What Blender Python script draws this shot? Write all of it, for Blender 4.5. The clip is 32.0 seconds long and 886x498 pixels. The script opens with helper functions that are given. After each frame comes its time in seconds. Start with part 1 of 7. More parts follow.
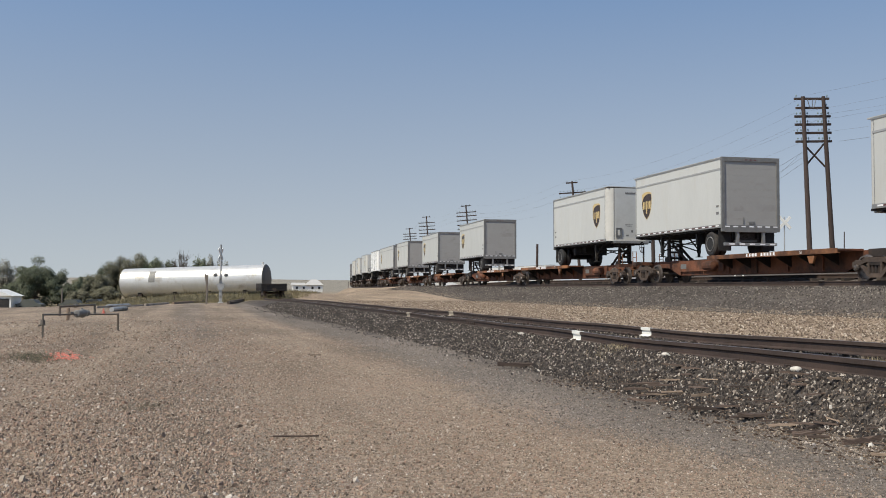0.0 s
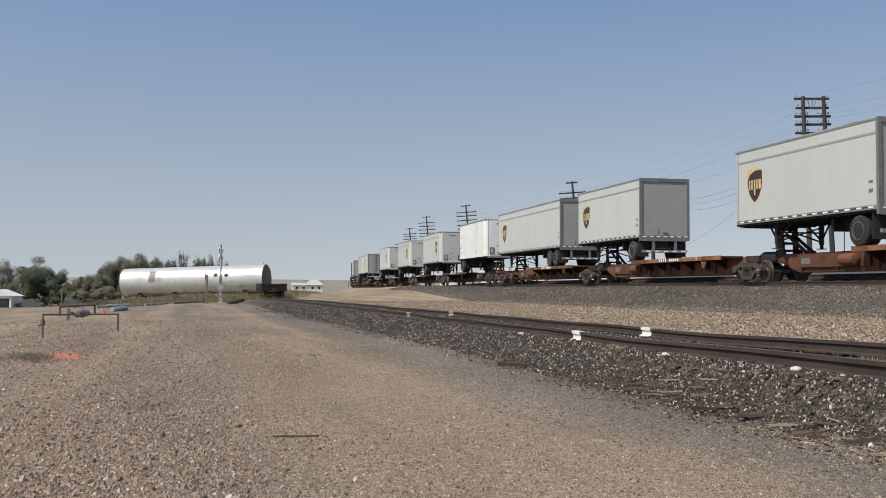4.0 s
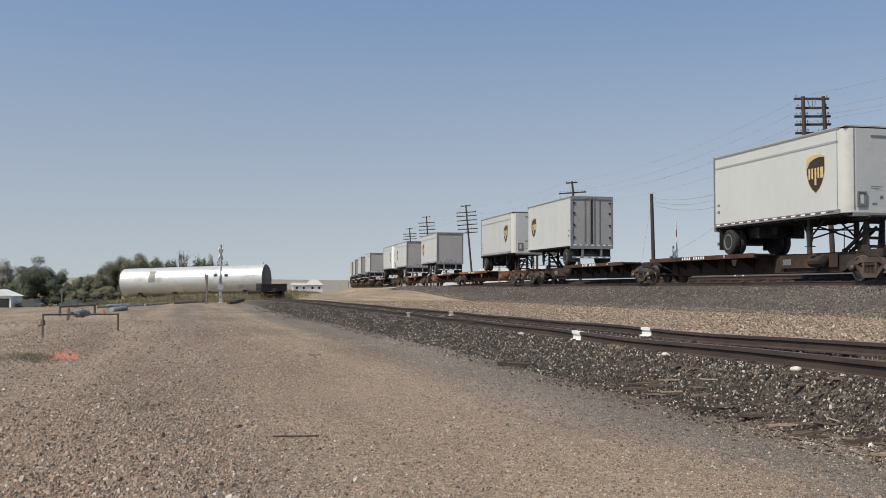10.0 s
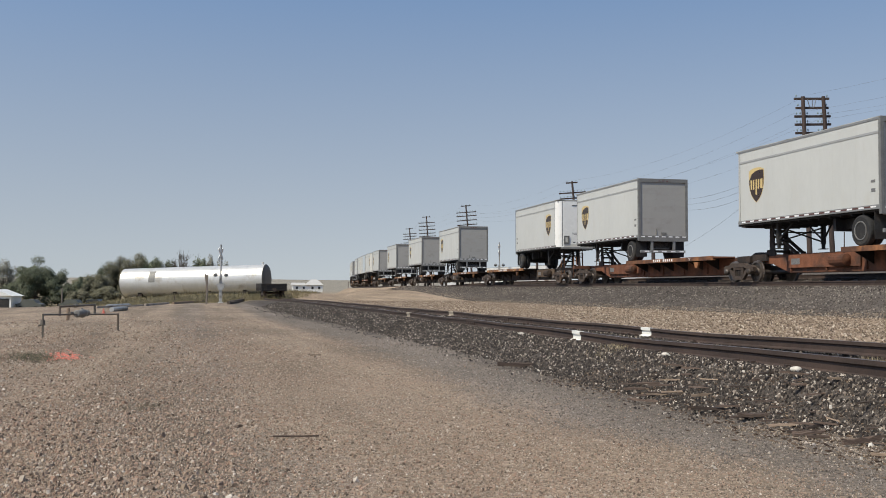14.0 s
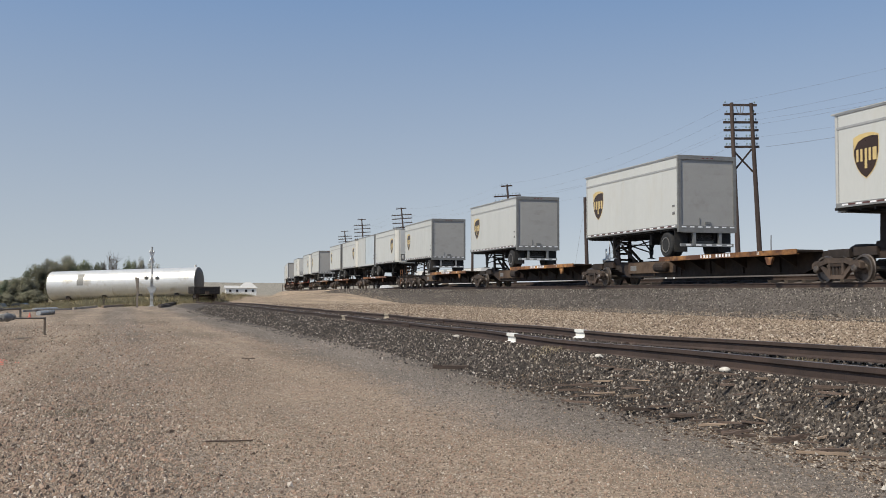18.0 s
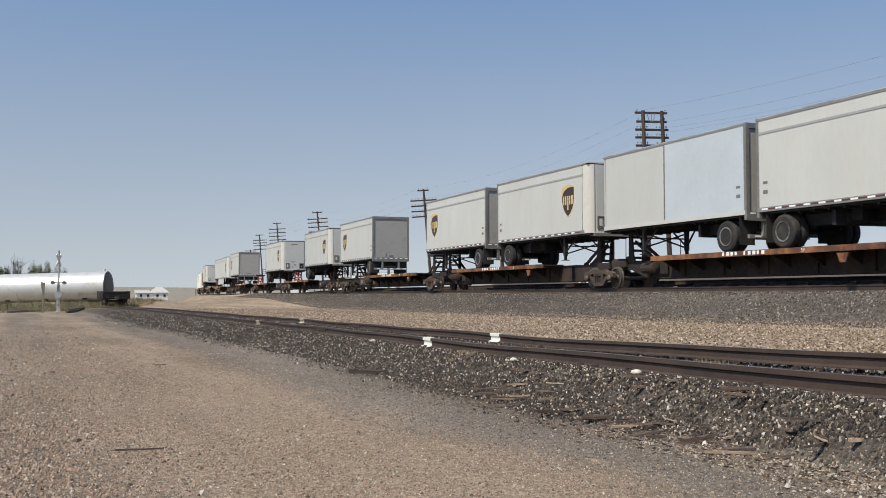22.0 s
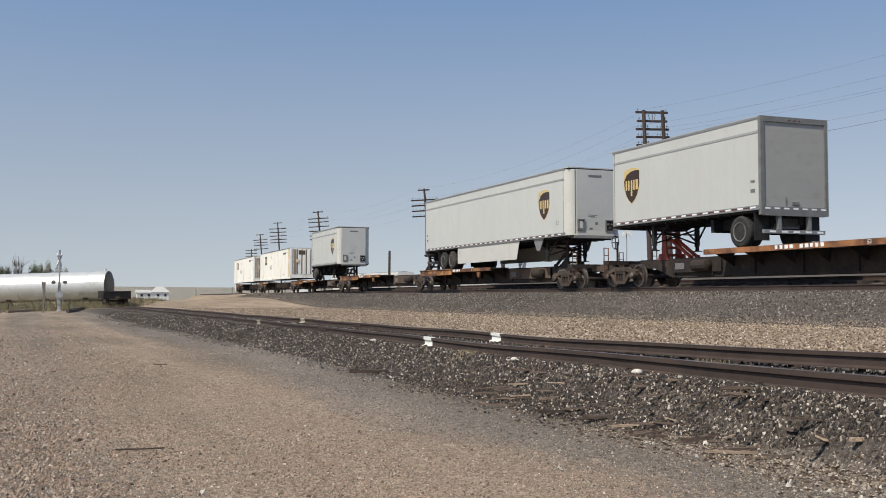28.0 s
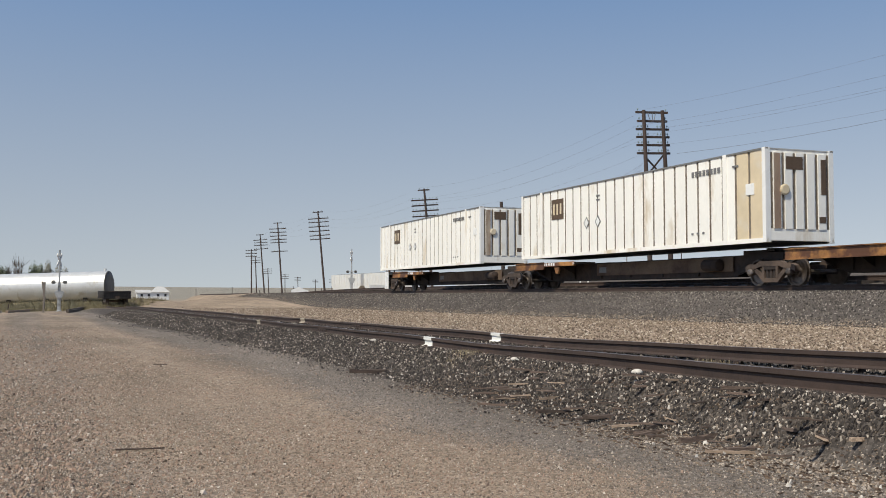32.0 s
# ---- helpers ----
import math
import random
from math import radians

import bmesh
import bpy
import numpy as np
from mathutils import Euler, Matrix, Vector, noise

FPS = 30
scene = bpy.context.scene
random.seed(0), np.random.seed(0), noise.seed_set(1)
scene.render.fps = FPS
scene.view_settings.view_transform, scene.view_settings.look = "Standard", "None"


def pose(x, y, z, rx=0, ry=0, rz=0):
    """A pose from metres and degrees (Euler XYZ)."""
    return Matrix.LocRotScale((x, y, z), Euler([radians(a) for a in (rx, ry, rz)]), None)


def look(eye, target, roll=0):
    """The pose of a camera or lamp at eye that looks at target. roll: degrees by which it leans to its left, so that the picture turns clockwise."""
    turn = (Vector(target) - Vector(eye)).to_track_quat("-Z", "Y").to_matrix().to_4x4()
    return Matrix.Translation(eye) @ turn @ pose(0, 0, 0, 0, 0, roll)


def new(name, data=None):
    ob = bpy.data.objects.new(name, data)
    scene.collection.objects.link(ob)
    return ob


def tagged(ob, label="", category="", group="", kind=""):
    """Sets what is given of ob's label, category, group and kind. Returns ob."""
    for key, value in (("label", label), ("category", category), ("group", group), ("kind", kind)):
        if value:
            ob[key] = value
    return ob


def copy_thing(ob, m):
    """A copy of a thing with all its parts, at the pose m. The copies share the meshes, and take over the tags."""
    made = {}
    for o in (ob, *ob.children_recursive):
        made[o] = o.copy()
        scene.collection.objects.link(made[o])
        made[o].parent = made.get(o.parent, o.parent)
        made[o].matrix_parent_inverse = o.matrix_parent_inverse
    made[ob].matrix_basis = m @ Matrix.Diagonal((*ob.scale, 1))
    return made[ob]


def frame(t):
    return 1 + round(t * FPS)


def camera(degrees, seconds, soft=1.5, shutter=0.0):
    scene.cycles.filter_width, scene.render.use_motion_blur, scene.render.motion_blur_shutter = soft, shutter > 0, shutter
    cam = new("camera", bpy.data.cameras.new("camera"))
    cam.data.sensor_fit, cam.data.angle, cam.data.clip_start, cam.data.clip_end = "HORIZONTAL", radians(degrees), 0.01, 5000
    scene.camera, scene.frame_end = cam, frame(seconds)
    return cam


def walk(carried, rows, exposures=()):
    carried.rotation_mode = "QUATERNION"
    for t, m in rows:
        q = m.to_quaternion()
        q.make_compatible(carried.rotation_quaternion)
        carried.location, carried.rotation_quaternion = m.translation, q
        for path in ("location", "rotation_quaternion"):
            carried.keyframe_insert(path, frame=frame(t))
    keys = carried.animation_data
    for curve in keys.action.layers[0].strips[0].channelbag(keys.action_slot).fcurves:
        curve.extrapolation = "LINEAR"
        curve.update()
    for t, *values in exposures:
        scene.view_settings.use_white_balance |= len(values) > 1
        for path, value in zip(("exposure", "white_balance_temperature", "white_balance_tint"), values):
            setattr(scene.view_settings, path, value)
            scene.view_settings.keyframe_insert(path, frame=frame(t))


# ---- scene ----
# A freight train of road trailers on spine cars passes a gravel yard; a camera on a low stand pans once.
EYE = 0.9
cam = camera(48.06, 32.0, soft=0.9, shutter=0.06)
walk(cam, [
    (0.0, pose(0, 0, EYE, 92.165, -0.145, -0.005)),
    (14.0, pose(0, 0, EYE, 92.165, -0.145, -0.005)),
    (14.6, pose(0, 0, EYE, 92.165, -0.145, -0.005)),
    (16.5, pose(0, 0, EYE, 92.239, -0.123, -2.379)),
    (17.0, pose(0, 0, EYE, 92.272, -0.097, -2.797)),
    (17.5, pose(0, 0, EYE, 92.278, -0.115, -3.200)),
    (18.0, pose(0, 0, EYE, 92.327, -0.056, -3.725)),
    (18.5, pose(0, 0, EYE, 92.384, -0.080, -4.315)),
    (19.0, pose(0, 0, EYE, 92.423, -0.050, -4.695)),
    (19.5, pose(0, 0, EYE, 92.458, -0.032, -5.561)),
    (20.0, pose(0, 0, EYE, 92.484, -0.045, -6.441)),
    (20.5, pose(0, 0, EYE, 92.487, -0.003, -6.717)),
    (21.0, pose(0, 0, EYE, 92.506, 0.016, -7.371)),
    (21.5, pose(0, 0, EYE, 92.539, 0.029, -8.103)),
    (22.0, pose(0, 0, EYE, 92.576, 0.034, -8.545)),
    (22.5, pose(0, 0, EYE, 92.553, 0.045, -8.504)),
    (32.0, pose(0, 0, EYE, 92.553, 0.045, -8.504)),
], exposures=[(0.0, 0.27, 7120, 6), (14.0, 0.27, 7120, 6), (20.0, 0.33, 7120, 6), (25.0, 0.37, 7120, 6), (28.0, 0.32, 7120, 6), (32.0, 0.25, 7120, 6)])

# ---- light: clear hazy midday, sun high on the left ----
SUN_DIR = Vector((-0.48, -0.39, 0.785)).normalized()
world = bpy.data.worlds.new("sky")
scene.world = world
world.use_nodes = True
wn = world.node_tree
sky = wn.nodes.new("ShaderNodeTexSky")
sky.sky_type = "NISHITA"
sky.sun_disc = False
sky.sun_elevation = math.asin(SUN_DIR.z)
sky.sun_rotation = math.atan2(SUN_DIR.x, SUN_DIR.y)
sky.altitude, sky.air_density, sky.dust_density, sky.ozone_density = 1200, 0.9, 0.5, 1.2
wn.nodes["Background"].inputs["Strength"].default_value = 0.127
# the haze evens the sky out towards the horizon
where, lift, soften = wn.nodes.new("ShaderNodeTexCoord"), wn.nodes.new("ShaderNodeVectorMath"), wn.nodes.new("ShaderNodeHueSaturation")
lift.operation = "ADD"
lift.inputs[1].default_value = (0.0, 0.0, 0.16)
height = wn.nodes.new("ShaderNodeSeparateXYZ")
wn.links.new(where.outputs["Generated"], height.inputs[0])
for socket, low, high in (("Saturation", 0.42, 1.02), ("Value", 0.76, 1.25)):
    grade = wn.nodes.new("ShaderNodeMapRange")
    grade.inputs["From Min"].default_value, grade.inputs["From Max"].default_value = 0.0, 0.30
    grade.inputs["To Min"].default_value, grade.inputs["To Max"].default_value = low, high
    wn.links.new(height.outputs["Z"], grade.inputs["Value"])
    wn.links.new(grade.outputs[0], soften.inputs[socket])
wn.links.new(where.outputs["Generated"], lift.inputs[0])
wn.links.new(lift.outputs[0], sky.inputs[0])
wn.links.new(sky.outputs[0], soften.inputs["Color"])
wn.links.new(soften.outputs[0], wn.nodes["Background"].inputs["Color"])
sun_data = bpy.data.lights.new("sun", "SUN")
sun_data.energy, sun_data.angle, sun_data.color = 3.5, radians(0.6), (1.0, 0.95, 0.88)
sun = new("sun", sun_data)
sun.matrix_world = look(SUN_DIR * 50, (0, 0, 0))


# ---- materials ----
def mat(name, col, rough=0.6, metal=0.0, var=0.25, scale=3.0, bump=0.15, fine=40.0, dirt=None, amount=0.5, dscale=0.8, stretch=(1, 1, 1), spec=0.5, isle=0.0, obvar=0.0):
    """A painted, rusty, woody or stony surface: two scales of tone, an optional second colour in patches, and a fine relief."""
    m = bpy.data.materials.new(name)
    m.use_nodes = True
    nt = m.node_tree
    N, K = nt.nodes.new, nt.links.new
    b = nt.nodes["Principled BSDF"]
    b.inputs["Metallic"].default_value = metal
    b.inputs["Specular IOR Level"].default_value = spec
    co, info, mp = N("ShaderNodeTexCoord"), N("ShaderNodeObjectInfo"), N("ShaderNodeMapping")
    mp.inputs["Scale"].default_value = stretch
    K(co.outputs["Object"], mp.inputs["Vector"])
    off = N("ShaderNodeVectorMath")
    off.operation = "MULTIPLY_ADD"
    K(info.outputs["Random"], off.inputs[0])
    off.inputs[1].default_value = (37.0, 19.0, 11.0)
    K(mp.outputs[0], off.inputs[2])

    def tex(s, d=4.0, r=0.6):
        n = N("ShaderNodeTexNoise")
        n.inputs["Scale"].default_value, n.inputs["Detail"].default_value, n.inputs["Roughness"].default_value = s, d, r
        K(off.outputs[0], n.inputs["Vector"])
        return n.outputs["Fac"]

    def ramp(src, lo, hi, a=0.0, c=1.0):
        n = N("ShaderNodeMapRange")
        n.inputs["From Min"].default_value, n.inputs["From Max"].default_value = lo, hi
        n.inputs["To Min"].default_value, n.inputs["To Max"].default_value = a, c
        K(src, n.inputs["Value"])
        return n.outputs[0]

    def scaled(colour, fac):
        n = N("ShaderNodeVectorMath")
        n.operation = "SCALE"
        if isinstance(colour, tuple):
            n.inputs[0].default_value = colour
        else:
            K(colour, n.inputs[0])
        K(fac, n.inputs["Scale"])
        return n.outputs[0]

    colour = scaled(tuple(col), ramp(tex(scale), 0.25, 0.75, 1 - var, 1 + var))
    colour = scaled(colour, ramp(tex(fine, 2.0), 0.25, 0.75, 1 - var * 0.6, 1 + var * 0.6))
    if dirt:
        mix = N("ShaderNodeMix")
        mix.data_type = "RGBA"
        K(ramp(tex(dscale, 6.0, 0.65), 0.62 - amount * 0.3, 0.78 - amount * 0.3), mix.inputs["Factor"])
        K(colour, mix.inputs["A"])
        mix.inputs["B"].default_value = (*dirt, 1)
        colour = mix.outputs["Result"]
    if isle:
        g = N("ShaderNodeNewGeometry")
        colour = scaled(colour, ramp(g.outputs["Random Per Island"], 0, 1, 1 - isle, 1 + isle))
    if obvar:
        colour = scaled(colour, ramp(info.outputs["Random"], 0, 1, 1 - obvar, 1 + obvar))
    K(colour, b.inputs["Base Color"])
    K(ramp(tex(scale * 2.5), 0.3, 0.7, max(rough - 0.1, 0.05), min(rough + 0.1, 1)), b.inputs["Roughness"])
    if bump:
        bp = N("ShaderNodeBump")
        bp.inputs["Strength"].default_value, bp.inputs["Distance"].default_value = bump, 0.02
        K(tex(fine, 3.0), bp.inputs["Height"])
        K(bp.outputs[0], b.inputs["Normal"])
    return m


M_WALL = mat("trailer_paint", (0.522, 0.530, 0.510), 0.42, var=0.04, scale=0.7, bump=0.03, fine=9, dirt=(0.505, 0.50, 0.465), amount=0.22, dscale=1.2, stretch=(1, 1, 0.35), obvar=0.06)
M_WHITE = mat("white_paint", (0.80, 0.80, 0.78), 0.3, var=0.04, scale=0.7, bump=0.02, fine=9)
M_DOOR = mat("door_panel", (0.335, 0.328, 0.312), 0.5, var=0.04, scale=1.0, bump=0.03, fine=12, dirt=(0.29, 0.28, 0.262), amount=0.25, dscale=1.5)
M_CORNER = mat("corner_panel", (0.57, 0.56, 0.52), 0.4, var=0.05, scale=1.0, bump=0.02, fine=9, dirt=(0.48, 0.47, 0.44), amount=0.2)
M_PALE = mat("pale_blue_panel", (0.47, 0.53, 0.57), 0.45, var=0.05, scale=1.0, bump=0.02, fine=9)
M_NOSE = mat("nose_panel", (0.50, 0.505, 0.49), 0.4, var=0.05, scale=1.0, bump=0.03, fine=9, dirt=(0.44, 0.435, 0.41), amount=0.2)
M_TRIM = mat("aluminium_trim", (0.30, 0.30, 0.29), 0.45, metal=0.5, var=0.12, scale=4)
M_EDGE = mat("dark_rail", (0.19, 0.19, 0.185), 0.55, metal=0.2, var=0.2, scale=4)
M_ROOF = mat("roof_sheet", (0.42, 0.42, 0.41), 0.5, var=0.1, scale=1, dirt=(0.2, 0.19, 0.17), amount=0.4)
M_UNDER = mat("underframe_black", (0.018, 0.018, 0.019), 0.75, var=0.3, scale=5, dirt=(0.04, 0.034, 0.028), amount=0.35)
M_TYRE = mat("tyre_rubber", (0.02, 0.02, 0.021), 0.85, var=0.3, scale=8, dirt=(0.07, 0.06, 0.05), amount=0.4)
M_RIM = mat("rim_steel", (0.27, 0.265, 0.255), 0.5, metal=0.4, var=0.2, scale=10, dirt=(0.08, 0.07, 0.06), amount=0.6)
M_TAPE = mat("reflective_white", (0.85, 0.85, 0.85), 0.3, var=0.03, bump=0)
M_BELT = mat("belt_aluminium", (0.40, 0.40, 0.39), 0.45, metal=0.3, var=0.1, scale=4)
M_TAPERED = mat("reflective_red", (0.10, 0.04, 0.035), 0.4, var=0.05, bump=0)
M_RED = mat("red_lens", (0.12, 0.02, 0.015), 0.3, var=0.05, bump=0)
M_RUSTWASH = mat("rust_washed_paint", (0.30, 0.21, 0.15), 0.8, var=0.25, scale=2, dirt=(0.5, 0.44, 0.36), amount=0.4, stretch=(1, 1, 0.3))
M_MARK = mat("brown_mark", (0.10, 0.065, 0.04), 0.6, var=0.2, scale=6, bump=0)
M_GREYBAR = mat("faded_marking", (0.16, 0.16, 0.16), 0.6, var=0.3, scale=20, bump=0)
M_BROWN = mat("emblem_brown", (0.035, 0.016, 0.008), 0.35, var=0.1, bump=0)
M_GOLD = mat("emblem_gold", (0.60, 0.45, 0.20), 0.35, var=0.1, bump=0)
M_ORANGE = mat("car_orange_paint", (0.30, 0.128, 0.052), 0.7, var=0.3, scale=2, bump=0.2, fine=25, dirt=(0.095, 0.042, 0.024), amount=0.72, dscale=1.1, obvar=0.2)
M_OCHRE = mat("car_ochre_paint", (0.40, 0.19, 0.062), 0.65, var=0.3, scale=2, bump=0.2, fine=25, dirt=(0.105, 0.045, 0.024), amount=0.78, dscale=1.3, obvar=0.15)
M_REDRUST = mat("orange_rust_steel", (0.165, 0.062, 0.032), 0.85, var=0.35, scale=2.2, bump=0.25, fine=30, dirt=(0.060, 0.030, 0.020), amount=0.5, obvar=0.25)
M_PLATE = mat("dusty_plate", (0.125, 0.085, 0.055), 0.85, var=0.35, scale=1.6, bump=0.2, fine=30, dirt=(0.06, 0.036, 0.025), amount=0.55, obvar=0.25)
M_RUST = mat("rusty_steel", (0.085, 0.036, 0.022), 0.85, var=0.35, scale=2.5, bump=0.25, fine=30, dirt=(0.034, 0.021, 0.016), amount=0.62, obvar=0.25)
M_DARK = mat("grimy_steel", (0.026, 0.019, 0.016), 0.85, var=0.35, scale=3, bump=0.25, fine=30, dirt=(0.055, 0.034, 0.024), amount=0.42, obvar=0.2)
M_TRUCK = mat("truck_casting", (0.06, 0.043, 0.034), 0.85, var=0.35, scale=5, bump=0.3, fine=30, dirt=(0.115, 0.08, 0.06), amount=0.5)
M_TREAD = mat("wheel_steel", (0.20, 0.17, 0.15), 0.45, metal=0.7, var=0.2, scale=8, dirt=(0.06, 0.045, 0.035), amount=0.55)
M_HITCH = mat("red_hitch_paint", (0.42, 0.055, 0.025), 0.6, var=0.25, scale=4, dirt=(0.10, 0.04, 0.03), amount=0.5)
M_BOXW = mat("container_white", (0.88, 0.86, 0.80), 0.5, var=0.06, scale=0.8, bump=0.06, fine=12, dirt=(0.60, 0.50, 0.36), amount=0.2, dscale=0.7, stretch=(1, 1, 0.4))
# dark for the shade between side ribs; rust on the end walls
M_GROOVE = mat("groove_shade_and_rust", (0.16, 0.13, 0.10), 0.8, var=0.3, scale=3, dirt=(0.10, 0.06, 0.04), amount=0.4)
M_BOXT = mat("container_tan_patch", (0.66, 0.55, 0.38), 0.6, var=0.1, scale=1.5, dirt=(0.66, 0.6, 0.5), amount=0.4)
M_RAIL = mat("old_rail", (0.052, 0.034, 0.027), 0.75, var=0.3, scale=3, bump=0.2, fine=50, dirt=(0.07, 0.045, 0.035), amount=0.5)
M_RAILTOP = mat("worn_railhead", (0.17, 0.14, 0.125), 0.5, metal=0.6, var=0.2, scale=6, dirt=(0.08, 0.05, 0.04), amount=0.5)
M_RAILMAIN = mat("polished_railhead", (0.45, 0.43, 0.41), 0.3, metal=0.9, var=0.1, scale=5)
M_TIE = mat("creosoted_tie", (0.07, 0.055, 0.045), 0.95, var=0.35, scale=6, bump=0.5, fine=60, stretch=(1, 6, 6), obvar=0.3)
M_POLE = mat("weathered_pole", (0.060, 0.042, 0.036), 0.9, var=0.3, scale=4, bump=0.4, fine=30, stretch=(4, 4, 0.5), obvar=0.2)
M_WIRE = mat("line_wire", (0.2, 0.2, 0.21), 0.6, metal=0.4, var=0.1, bump=0)
M_GLASSY = mat("insulator_glass", (0.25, 0.32, 0.33), 0.15, var=0.1, bump=0)
M_TANK = mat("galvanised_tank", (0.62, 0.615, 0.60), 0.40, metal=0.36, var=0.07, scale=0.8, bump=0.05, fine=6, dirt=(0.42, 0.38, 0.32), amount=0.25, dscale=0.7)
M_TANKEND = mat("tank_end", (0.13, 0.12, 0.11), 0.6, metal=0.4, var=0.2, scale=2)
M_PATCH = mat("tank_patch", (0.22, 0.215, 0.20), 0.6, metal=0.15, var=0.1)
M_CART = mat("black_cart", (0.016, 0.014, 0.014), 0.75, var=0.3, scale=4, dirt=(0.05, 0.035, 0.028), amount=0.4)
M_LOOSE = mat("dusty_rail", (0.46, 0.40, 0.33), 0.85, var=0.25, scale=4, dirt=(0.16, 0.11, 0.08), amount=0.4)
M_GREYWOOD = mat("grey_split_wood", (0.17, 0.145, 0.125), 0.95, var=0.3, scale=6, bump=0.4, fine=40, stretch=(5, 5, 0.5))
M_GALV = mat("galvanised_mast", (0.45, 0.45, 0.44), 0.45, metal=0.5, var=0.15, scale=6, dirt=(0.2, 0.19, 0.17), amount=0.3)
M_PIPE = mat("dull_pipe", (0.15, 0.135, 0.115), 0.65, metal=0.3, var=0.25, scale=12, dirt=(0.16, 0.12, 0.09), amount=0.4)
M_METER = mat("grey_meter", (0.17, 0.165, 0.155), 0.6, var=0.15, scale=12)
M_WOOD = mat("broken_wood", (0.10, 0.07, 0.055), 0.95, var=0.35, scale=10, bump=0.5, fine=60, stretch=(0.5, 6, 6), obvar=0.5)
M_WOODL = mat("bleached_wood", (0.30, 0.22, 0.16), 0.9, var=0.3, scale=10, bump=0.4, fine=60, stretch=(0.5, 6, 6), obvar=0.3)
M_PAINTW = mat("white_rail_paint", (0.82, 0.81, 0.76), 0.6, var=0.06, scale=20)
M_PAINTT = mat("faded_rail_paint", (0.42, 0.36, 0.28), 0.7, var=0.15, scale=20)
M_PALESTONE = mat("pale_stone", (0.58, 0.54, 0.48), 0.85, var=0.15, scale=20, bump=0.2)
M_SPRAY = mat("red_spray_paint", (0.55, 0.15, 0.11), 0.8, var=0.2, scale=20)
M_HOUSE = mat("white_siding", (0.72, 0.72, 0.70), 0.6, var=0.06, scale=1)
M_SHINGLE = mat("pale_roof", (0.48, 0.47, 0.45), 0.8, var=0.1, scale=1)
M_PANE = mat("window_dark", (0.03, 0.035, 0.04), 0.1, var=0.05, bump=0)
M_BARK = mat("bark", (0.10, 0.08, 0.065), 0.95, var=0.3, scale=6, bump=0.5, stretch=(3, 3, 0.6))
M_LEAFB = mat("brown_leaves", (0.125, 0.118, 0.072), 0.7, var=0.3, scale=0.8, bump=0, isle=0.4, obvar=0.2)
M_LEAF = mat("leaves", (0.082, 0.096, 0.055), 0.7, var=0.3, scale=0.8, bump=0, isle=0.4, obvar=0.25)
M_LEAFG = mat("grey_leaves", (0.18, 0.175, 0.14), 0.8, var=0.3, scale=0.8, bump=0, isle=0.35)
M_GRASS = mat("dry_grass", (0.19, 0.16, 0.088), 0.9, var=0.3, scale=0.6, bump=0, isle=0.4)
M_WEED = mat("grey_weed", (0.12, 0.115, 0.075), 0.9, var=0.3, scale=3, bump=0, isle=0.4)
M_STRAW = mat("straw", (0.36, 0.29, 0.18), 0.9, var=0.25, scale=3, bump=0, isle=0.3)
M_FARWHITE = mat("far_white", (0.62, 0.62, 0.60), 0.6, var=0.08, scale=0.5)
M_VEHICLE = mat("dark_vehicle", (0.09, 0.095, 0.085), 0.6, var=0.1)


def stone_mat(name, ramp_cols, rough=0.9):
    """Loose stone: each pebble takes one tone of a short scale."""
    m = bpy.data.materials.new(name)
    m.use_nodes = True
    nt = m.node_tree
    N, K = nt.nodes.new, nt.links.new
    b = nt.nodes["Principled BSDF"]
    b.inputs["Roughness"].default_value = rough
    b.inputs["Specular IOR Level"].default_value = 0.25
    g, r = N("ShaderNodeNewGeometry"), N("ShaderNodeValToRGB")
    K(g.outputs["Random Per Island"], r.inputs[0])
    r.color_ramp.interpolation = "LINEAR"
    els = r.color_ramp.elements
    els[0].position, els[0].color = ramp_cols[0][0], (*ramp_cols[0][1], 1)
    els[1].position, els[1].color = ramp_cols[-1][0], (*ramp_cols[-1][1], 1)
    for p, c in ramp_cols[1:-1]:
        els.new(p).color = (*c, 1)
    n = N("ShaderNodeTexNoise")
    n.inputs["Scale"].default_value = 45
    n.inputs["Detail"].default_value = 3
    K(N("ShaderNodeTexCoord").outputs["Object"], n.inputs["Vector"])
    v = N("ShaderNodeMapRange")
    v.inputs["To Min"].default_value, v.inputs["To Max"].default_value = 0.7, 1.3
    K(n.outputs["Fac"], v.inputs["Value"])
    s = N("ShaderNodeVectorMath")
    s.operation = "SCALE"
    K(r.outputs[0], s.inputs[0])
    K(v.outputs[0], s.inputs["Scale"])
    K(s.outputs[0], b.inputs["Base Color"])
    return m


M_PEBBLE = stone_mat("pebbles", [(0.0, (0.10, 0.072, 0.056)), (0.22, (0.22, 0.172, 0.136)), (0.4, (0.33, 0.218, 0.161)), (0.6, (0.30, 0.242, 0.183)), (0.78, (0.39, 0.278, 0.211)), (0.92, (0.39, 0.334, 0.274)), (0.985, (0.50, 0.42, 0.35)), (1.0, (0.68, 0.62, 0.55))])
M_LANE = stone_mat("lane_grit", [(0.0, (0.075, 0.063, 0.055)), (0.5, (0.17, 0.146, 0.127)), (0.9, (0.255, 0.22, 0.192)), (1.0, (0.42, 0.375, 0.33))])
M_DARKSTONE = stone_mat("cinder_ballast", [(0.0, (0.026, 0.022, 0.021)), (0.5, (0.056, 0.048, 0.043)), (0.84, (0.11, 0.09, 0.076)), (0.93, (0.32, 0.27, 0.225)), (1.0, (0.62, 0.56, 0.49))])
